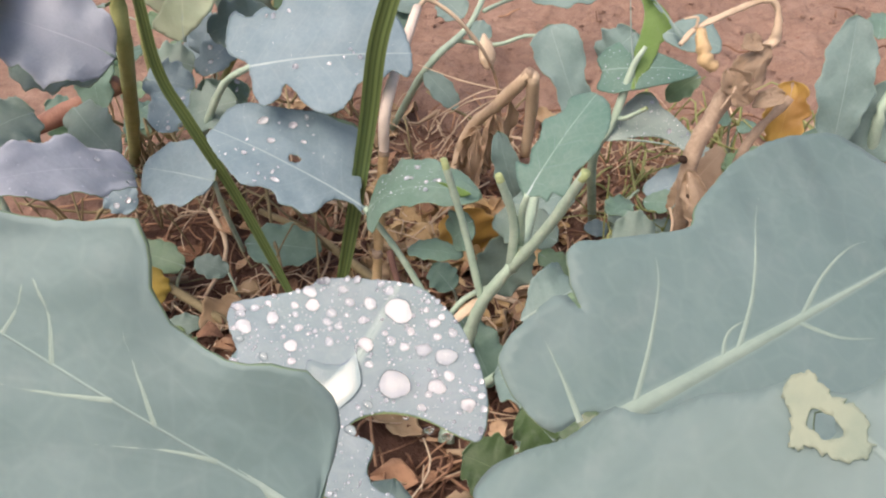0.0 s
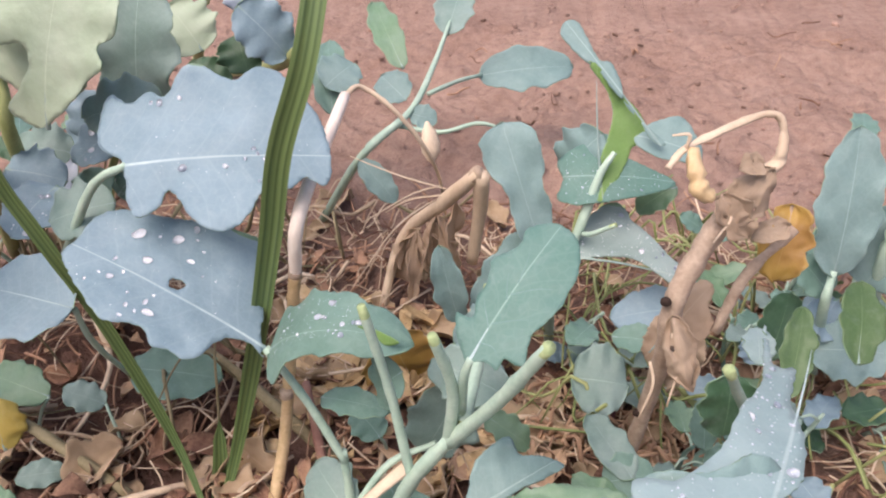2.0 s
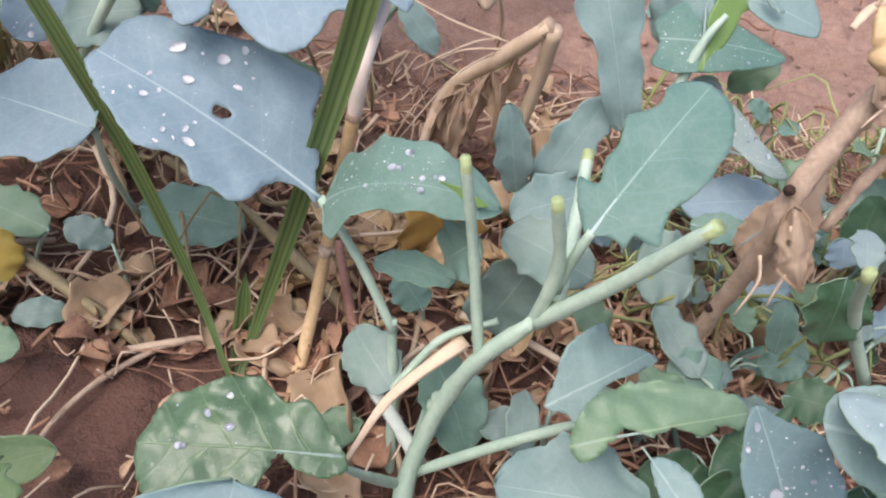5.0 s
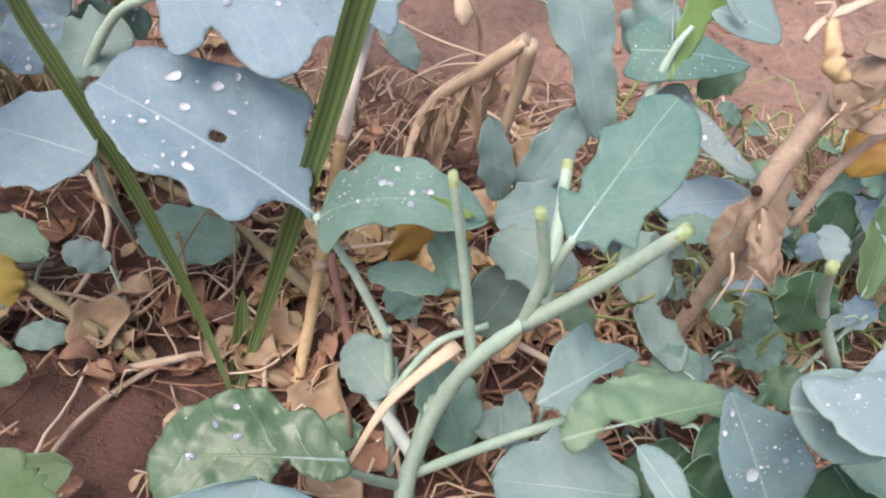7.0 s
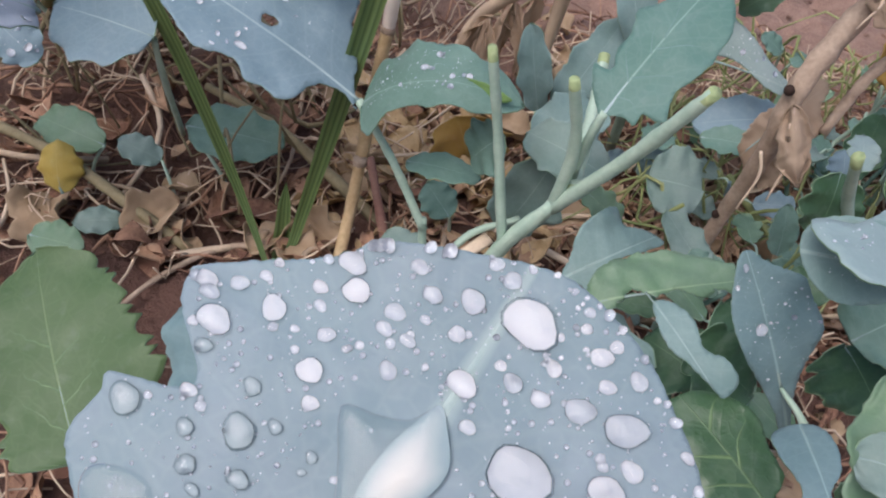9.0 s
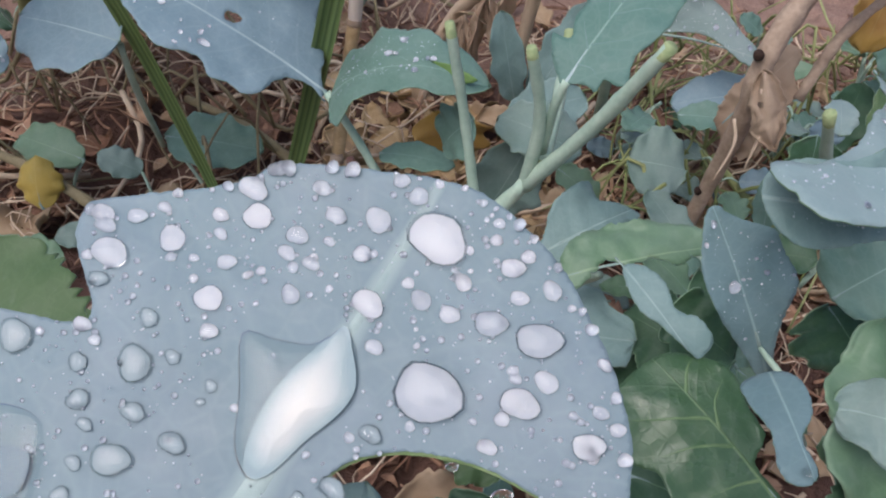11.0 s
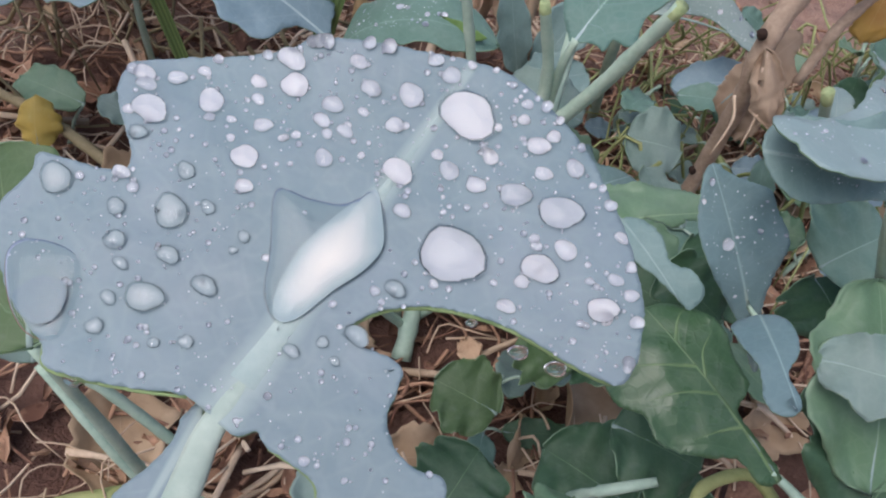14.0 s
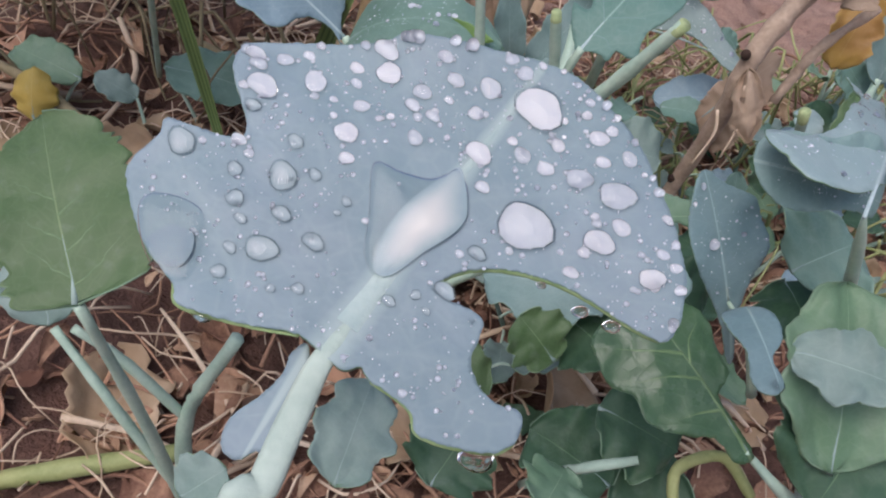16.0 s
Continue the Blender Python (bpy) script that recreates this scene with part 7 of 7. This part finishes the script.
# ---- weeds and sprouts crowding the clumps ----
def sprout(base, height, count, size, mats, seed, label):
    r = np.random.RandomState(seed)
    s_ = plant("weed_sprout", base, label, "weed", "sprouts in the undergrowth")
    b0 = np.array(base)
    top = b0 + np.array((0.25 * height * r.randn(), 0.25 * height * r.randn(), height))
    tube("stem", [b0, 0.5 * (b0 + top) + 0.1 * height * r.randn(3), top], [0.0016, 0.0014, 0.001], mats[0] if r.rand() < 0.3 else M_STEM, s_, n=10, sides=6, seed=seed)
    for i in range(count):
        f = (i + 0.7) / count
        o = b0 + (top - b0) * f
        a = 2.4 * i + r.rand() * 6.28
        out = np.array((math.cos(a), math.sin(a), 0.25 * r.randn() + 0.1))
        st, tip = o + out * size * 0.35, o + out * size * (1.0 + 0.4 * r.rand())
        tube("petiole", [o, 0.5 * (o + st) + (0, 0, 0.003), st], [0.0009, 0.0008, 0.0006], M_STEM, s_, n=6, sides=5)
        leaf("leaf", Blade(st, tip, size * (0.4 + 0.25 * r.rand()), normal=(0.3 * r.randn(), -0.4 + 0.3 * r.randn(), 1), bend=0.1 * r.rand(), cup=0.15, wave=0.15, seed=(seed * 7 + i) % 41, teeth=0.04, crumple=0.02, lobe=0.12), mats[r.randint(len(mats))], s_, nu=18, nv=12, rib=0.0005)
    return s_


SHADY = (M_GREEN, M_GLAUC, M_DARK, M_LIGHT)
for k, (bx, hh, ct, sz) in enumerate((
    ((0.1511, 0.2984, 0.0000), 0.05, 4, 0.03), ((0.1823, 0.3227, 0.0000), 0.06, 4, 0.03), ((0.2110, 0.3101, 0.0000), 0.07, 4, 0.032), ((0.2449, 0.3352, 0.0000), 0.09, 5, 0.035), ((0.2563, 0.3014, 0.0000), 0.08, 5, 0.035),
    ((0.1425, 0.2558, 0.0000), 0.04, 4, 0.03), ((0.1859, 0.2524, 0.0000), 0.06, 4, 0.03), ((0.1187, 0.2026, 0.0000), 0.06, 4, 0.035), ((0.0957, 0.2051, 0.0000), 0.05, 3, 0.03), ((0.0554, 0.1917, 0.0000), 0.04, 3, 0.028),
) + (
    ((0.2064, 0.3849, 0.0000), 0.07, 5, 0.03), ((0.2358, 0.3846, 0.0000), 0.08, 5, 0.03), ((0.2721, 0.3634, 0.0000), 0.09, 5, 0.035), ((0.3092, 0.4060, -0.0000), 0.10, 5, 0.035), ((0.1778, 0.3538, 0.0000), 0.05, 4, 0.028), ((0.0902, 0.3442, 0.0000), 0.06, 4, 0.03),
    ((-0.3206, 0.4312, 0.0000), 0.09, 5, 0.035), ((-0.3314, 0.3852, 0.0000), 0.09, 5, 0.035), ((-0.3259, 0.5389, 0.0000), 0.10, 5, 0.04), ((-0.2951, 0.6092, 0.0000), 0.08, 4, 0.035), ((-0.3932, 0.5007, 0.0000), 0.12, 6, 0.04), ((-0.2486, 0.6786, 0.0000), 0.05, 4, 0.03),
) + (
    ((0.0509, 0.1594, 0.0000), 0.05, 4, 0.03), ((0.1347, 0.1569, 0.0000), 0.06, 4, 0.035), ((0.2296, 0.1852, 0.0000), 0.08, 4, 0.035), ((0.0303, 0.1071, 0.0000), 0.04, 3, 0.03), ((0.1438, 0.3678, 0.0000), 0.05, 4, 0.03),
)):
    sprout(bx, hh, ct, sz, SHADY if k % 3 else (M_BLUE, M_GLAUC, M_GREEN), 900 + k, "leafy green weed sprout in the undergrowth")

# ---- seedlings on the ground ----
def seedling(base, leaves, label):
    s = plant("seedling", base, label, "seedling", "seedlings among the litter")
    for b, t, w, mt in leaves:
        tube("petiole", [base, tuple(0.5 * (np.array(base) + np.array(b)) + np.array((0, 0, 0.004))), b], [0.0012, 0.0011, 0.0009], M_STEM, s, n=8, sides=6)
        leaf("leaf", Blade(b, t, w, normal=(0, -0.45, 0.9), bend=0.06, cup=0.1, wave=0.12, seed=int(w * 2000), teeth=0.03, crumple=0.02), mt, s, nu=22, nv=14, rib=0.0006)
    return s


seedling((-0.1782, 0.2424, 0.0000), [((-0.1873, 0.2522, 0.0200), (-0.2108, 0.2514, 0.0300), 0.018, M_GLAUC)], "tiny seedling with one round leaf")
seedling((-0.1499, 0.2565, 0.0000), [((-0.1766, 0.2680, 0.0350), (-0.1184, 0.2671, 0.0350), 0.034, M_GREEN)], "low seedling with a crinkled green leaf")
seedling((-0.1956, 0.2153, 0.0000), [((-0.1938, 0.2132, 0.0080), (-0.2179, 0.2034, 0.0100), 0.016, M_GLAUC)], "tiny blue-grey seedling in the litter")
seedling((-0.2301, 0.2405, 0.0000), [((-0.2155, 0.2453, 0.0300), (-0.2609, 0.2574, 0.0300), 0.026, M_LIGHT)], "yellowing seedling leaf above the litter")
seedling((-0.2120, 0.1836, 0.0000), [((-0.2184, 0.1747, 0.0300), (-0.1897, 0.1737, 0.0300), 0.02, M_LIGHT)], "light green seedling at the bare patch")
seedling((-0.0175, 0.2493, 0.0000), [((-0.0174, 0.2329, 0.0400), (-0.0326, 0.2439, 0.0500), 0.02, M_GREEN)], "small green seedling by the stalks")
seedling((0.1802, 0.4501, 0.0000), [((0.1730, 0.4325, 0.0500), (0.1563, 0.4340, 0.0600), 0.015, M_GREEN), ((0.1777, 0.4208, 0.0500), (0.1921, 0.4332, 0.0500), 0.012, M_GREEN)], "spindly seedling at the edge of bare soil")
seedling((0.1175, 0.6345, 0.0000), [((0.1137, 0.6291, 0.0060), (0.1223, 0.6427, 0.0100), 0.015, M_GREEN)], "tiny seedling on bare soil")
yl = Blade((-0.2264, 0.2131, 0.0200), (-0.2300, 0.2290, 0.0440), 0.024, normal=(0.2, -0.8, 0.5), bend=0.1, cup=-0.5, wave=0.1, seed=3)
ylp = plant("yellow_leaf", (-0.2264, 0.2131, 0.0200), "withering yellow leaf standing in the litter", "leaf")
leaf("leaf", yl, M_GOLD, ylp, under=M_GOLD, nu=24, nv=14)
ol = Blade((-0.0146, 0.3065, 0.0100), (-0.0269, 0.3029, 0.0500), 0.05, normal=(0.1, -0.7, 0.6), bend=0.1, cup=0.2, wave=0.1, seed=4)
olp = plant("orange_leaf", (-0.0151, 0.3161, 0.0000), "orange-brown dying leaf in shade", "leaf")
leaf("leaf", ol, M_YELLOW, olp, under=M_YELLOW, nu=24, nv=14)

# ---- dry leaves on the ground ----
rl = np.random.RandomState(77)


def dry_leaf_at(x, y, size, seed):
    z = ground_height(x, y) + 0.003
    r = np.random.RandomState(seed)
    a = r.rand() * 6.28
    base = np.array((x, y, z))
    tip = base + size * np.array((math.cos(a), math.sin(a), 0.12 * r.rand()))
    p = plant("dry_leaf", tuple(base), "crumpled tan dry leaf lying on the soil", "leaf", "dry leaves on the ground")
    leaf("blade", Blade(base, tip, size * (0.5 + 0.4 * r.rand()), normal=(0.5 * r.randn(), 0.5 * r.randn(), 1), bend=0.12 * r.rand(), cup=0.3 + 0.6 * r.rand(), wave=0.22, waves=1.2 + 1.3 * r.rand(), twist=60 * r.randn(), seed=seed % 37, teeth=0.08, lobe=0.16, lobes=2.7, crumple=0.07),
         M_DRYLEAF, p, under=M_DRYLEAF, nu=18, nv=12, rib_mat=M_STRAW, rib=0.0006)


for i in range(90):
    x, y = (-0.30 + 0.62 * rl.rand(), -0.04 + 0.56 * rl.rand())
    if -0.24 < x < -0.10 and 0.09 < y < 0.19:
        continue
    dry_leaf_at(x, y, 0.014 + 0.028 * rl.rand() ** 1.5, 100 + i)
for x, y, s, sd in ((*(-0.1399, 0.2298, 0.0000)[:2], 0.040, 1), (*(-0.0957, 0.2383, 0.0000)[:2], 0.038, 2), (*(-0.1856, 0.2410, 0.0000)[:2], 0.035, 3), (*(-0.0760, 0.2229, 0.0000)[:2], 0.03, 4), (*(-0.1906, 0.2051, 0.0000)[:2], 0.035, 5), (*(0.0734, 0.1104, 0.0000)[:2], 0.06, 6), (*(-0.1022, 0.0479, 0.0000)[:2], 0.06, 7), (*(-0.0484, 0.3242, 0.0000)[:2], 0.05, 8), (*(0.0144, 0.2322, 0.0000)[:2], 0.03, 9)):
    dry_leaf_at(x, y, s, 300 + sd)

# pale dry shreds in a heap beside the dead stem
for i in range(14):
    q = np.array((0.0923, 0.2702, 0.0000)) + np.array((0.05 * rl.randn(), 0.025 * rl.randn(), 0.0))
    dry_leaf_at(q[0], q[1], 0.03 + 0.02 * rl.rand(), 500 + i)

# a shrivelled round bud lying in the litter
bud_bm = bmesh.new()
bmesh.ops.create_icosphere(bud_bm, subdivisions=3, radius=0.008)
for v in bud_bm.verts:
    v.co *= 1 + 0.22 * noise.noise(v.co * 260) + 0.12 * noise.noise(v.co * 700)
    v.co.z *= 0.8
bud_mesh = bpy.data.meshes.new("round_bud")
bud_bm.to_mesh(bud_mesh)
bud_bm.free()
bud_mesh.materials.append(M_BUD)
bud_mesh.polygons.foreach_set("use_smooth", [True] * len(bud_mesh.polygons))
bud = new("round_bud", bud_mesh)
bud.location = (0.1035, 0.2951, 0.0060)
tagged(bud, "shrivelled dark maroon bud lying in dry litter", "bud")

# ---- straw litter, clods and pebbles ----


def litter(name, count, region, rad, length, mat, label, seed, lift=0.010, bendy=0.35, sides=5):
    r = np.random.RandomState(seed)
    x0, x1, y0, y1 = region
    V, Fc = [], []
    for i in range(count):
        x, y = x0 + (x1 - x0) * r.rand(), y0 + (y1 - y0) * r.rand()
        if -0.24 < x < -0.11 and 0.09 < y < 0.19 and r.rand() < 0.8:
            continue
        L = length * (0.3 + r.rand())
        a = r.rand() * 6.28
        pts = []
        for k in range(4):
            h = lift * r.rand()
            pts.append((x, y, ground_height(x, y) + rad * 0.7 + h))
            a += bendy * r.randn()
            x, y = x + L / 3 * math.cos(a), y + L / 3 * math.sin(a)
        rr = rad * (0.5 + 0.8 * r.rand())
        v, f, _ = tube_data(pts, [rr, rr, rr * 0.7], 8, sides, 0.08, seed * 1000 + i)
        o = len(V)
        V.extend(v)
        Fc.extend(tuple(k + o for k in q) for q in f)
    tagged(new(name, mesh_from(name, V, Fc, [mat])), label, "litter", kind="stuff")


litter("straw_litter", 1500, (-0.35, 0.36, -0.05, 0.52), 0.0009, 0.055, M_LITTER, "tangle of thin brown dry straws on the soil", 5)
litter("fine_straw", 800, (-0.30, 0.30, -0.03, 0.50), 0.0006, 0.05, M_STRAW, "thin pale curled dry stalks on the soil", 6, lift=0.018, bendy=0.6)
litter("thick_straw", 85, (-0.30, 0.32, 0.0, 0.50), 0.0016, 0.08, M_STRAW, "broken pale straws lying on the soil", 7, lift=0.02)
litter("pale_stems", 60, (-0.40, -0.08, 0.26, 0.48), 0.0013, 0.09, M_STEMB, "tangle of pale stems under the tall plant", 18, lift=0.07, bendy=0.4)
litter("tangled_stems", 130, (0.08, 0.30, 0.24, 0.48), 0.0010, 0.07, M_STEMY, "tangle of thin yellow-green stems", 8, lift=0.06, bendy=0.5)


def fragments(name, count, region, size, mat, label, seed):
    """Small curled scraps of dead leaf, lying at all angles."""
    r = np.random.RandomState(seed)
    x0, x1, y0, y1 = region
    V, Fc = [], []
    gu, gv = np.meshgrid(np.linspace(-1, 1, 6), np.linspace(-1, 1, 5), indexing="ij")
    quad = [(i * 5 + j, i * 5 + j + 1, i * 5 + j + 6, i * 5 + j + 5) for i in range(5) for j in range(4)]
    for i in range(count):
        x, y = x0 + (x1 - x0) * r.rand(), y0 + (y1 - y0) * r.rand()
        if -0.24 < x < -0.10 and 0.09 < y < 0.19 and r.rand() < 0.85:
            continue
        s = size * (0.35 + r.rand() ** 2)
        w = (0.25 + 0.45 * r.rand()) * (1 - 0.75 * np.abs(gu) ** (1.5 + r.rand())) * (1 + 0.25 * np.sin(3 * gu + 6 * r.rand()))
        px, py = gu, gv * w + 0.2 * r.randn() * gu**2
        pz = (0.5 * r.rand()) * gv**2 * w * 2 + 0.35 * r.randn() * gu**2 + 0.12 * np.sin(4 * gu + 5 * gv + 6 * r.rand())
        p = np.stack([px, py, pz], -1).reshape(-1, 3) * s
        rot = np.array((Matrix.Rotation(6.28 * r.rand(), 3, "Z") @ Matrix.Rotation(0.45 * r.randn(), 3, "X") @ Matrix.Rotation(0.35 * r.randn(), 3, "Y")))
        p = p @ rot.T
        p = p + (x, y, ground_height(x, y) - p[:, 2].min() * 0.8 + 0.006 * r.rand())
        o = len(V)
        V.extend(p)
        V.extend(p - (0, 0, 0.0004))
        Fc.extend(tuple(k + o for k in q) for q in quad)
        Fc.extend(tuple(k + o + 30 for k in q[::-1]) for q in quad)
        rim = [0, 1, 2, 3, 4, 9, 14, 19, 24, 29, 28, 27, 26, 25, 20, 15, 10, 5]
        Fc.extend((o + b, o + a, o + a + 30, o + b + 30) for a, b in zip(rim, rim[1:] + rim[:1]))
    tagged(new(name, mesh_from(name, V, Fc, [mat])), label, "litter", kind="stuff")


litter("dry_shreds", 90, (0.055, 0.150, 0.235, 0.310), 0.0014, 0.035, M_SCRAP, "heap of curled tan shreds beside a dead stem", 31, lift=0.022, bendy=1.0)
fragments("bleached_scraps", 170, (-0.11, 0.05, 0.22, 0.37), 0.013, M_POD, "pale bleached scraps of leaf in the litter", 25)
fragments("leaf_scraps", 750, (-0.32, 0.34, -0.03, 0.42), 0.011, M_LITTER, "reddish-brown scraps of dead leaf on the soil", 21)
fragments("pale_leaf_scraps", 260, (-0.30, 0.32, -0.02, 0.40), 0.012, M_SCRAP, "pale tan scraps of dry leaf on the soil", 22)


def clods(name, count, region, size, mat, label, seed):
    r = np.random.RandomState(seed)
    bm = bmesh.new()
    bmesh.ops.create_icosphere(bm, subdivisions=1, radius=1)
    base = np.array([v.co[:] for v in bm.verts])
    tri = [tuple(v.index for v in f.verts) for f in bm.faces]
    bm.free()
    V, Fc = [], []
    x0, x1, y0, y1 = region
    for i in range(count):
        x, y = x0 + (x1 - x0) * r.rand(), y0 + (y1 - y0) * r.rand()
        s = size * (0.3 + r.rand() ** 3)
        q = base * (1 + 0.22 * r.randn(len(base), 1)) * s * np.array((1, 0.7 + 0.5 * r.rand(), 0.6)) + (x, y, ground_height(x, y) - s * 0.15)
        o = len(V)
        V.extend(q)
        Fc.extend(tuple(k + o for k in t) for t in tri)
    tagged(new(name, mesh_from(name, V, Fc, [mat])), label, "soil", kind="stuff")


clods("soil_clods", 1300, (-0.5, 0.8, 0.25, 1.2), 0.0034, M_SOIL, "small crumbled clods of reddish soil", 9)
litter("bare_soil_straws", 40, (-0.05, 0.70, 0.48, 1.0), 0.0012, 0.03, M_LITTER, "short dry stalks scattered on bare soil", 33)
clods("pebbles", 160, (-0.5, 0.9, 0.3, 1.2), 0.004, M_PEBBLE, "small pale stones and crumbs on bare soil", 10)
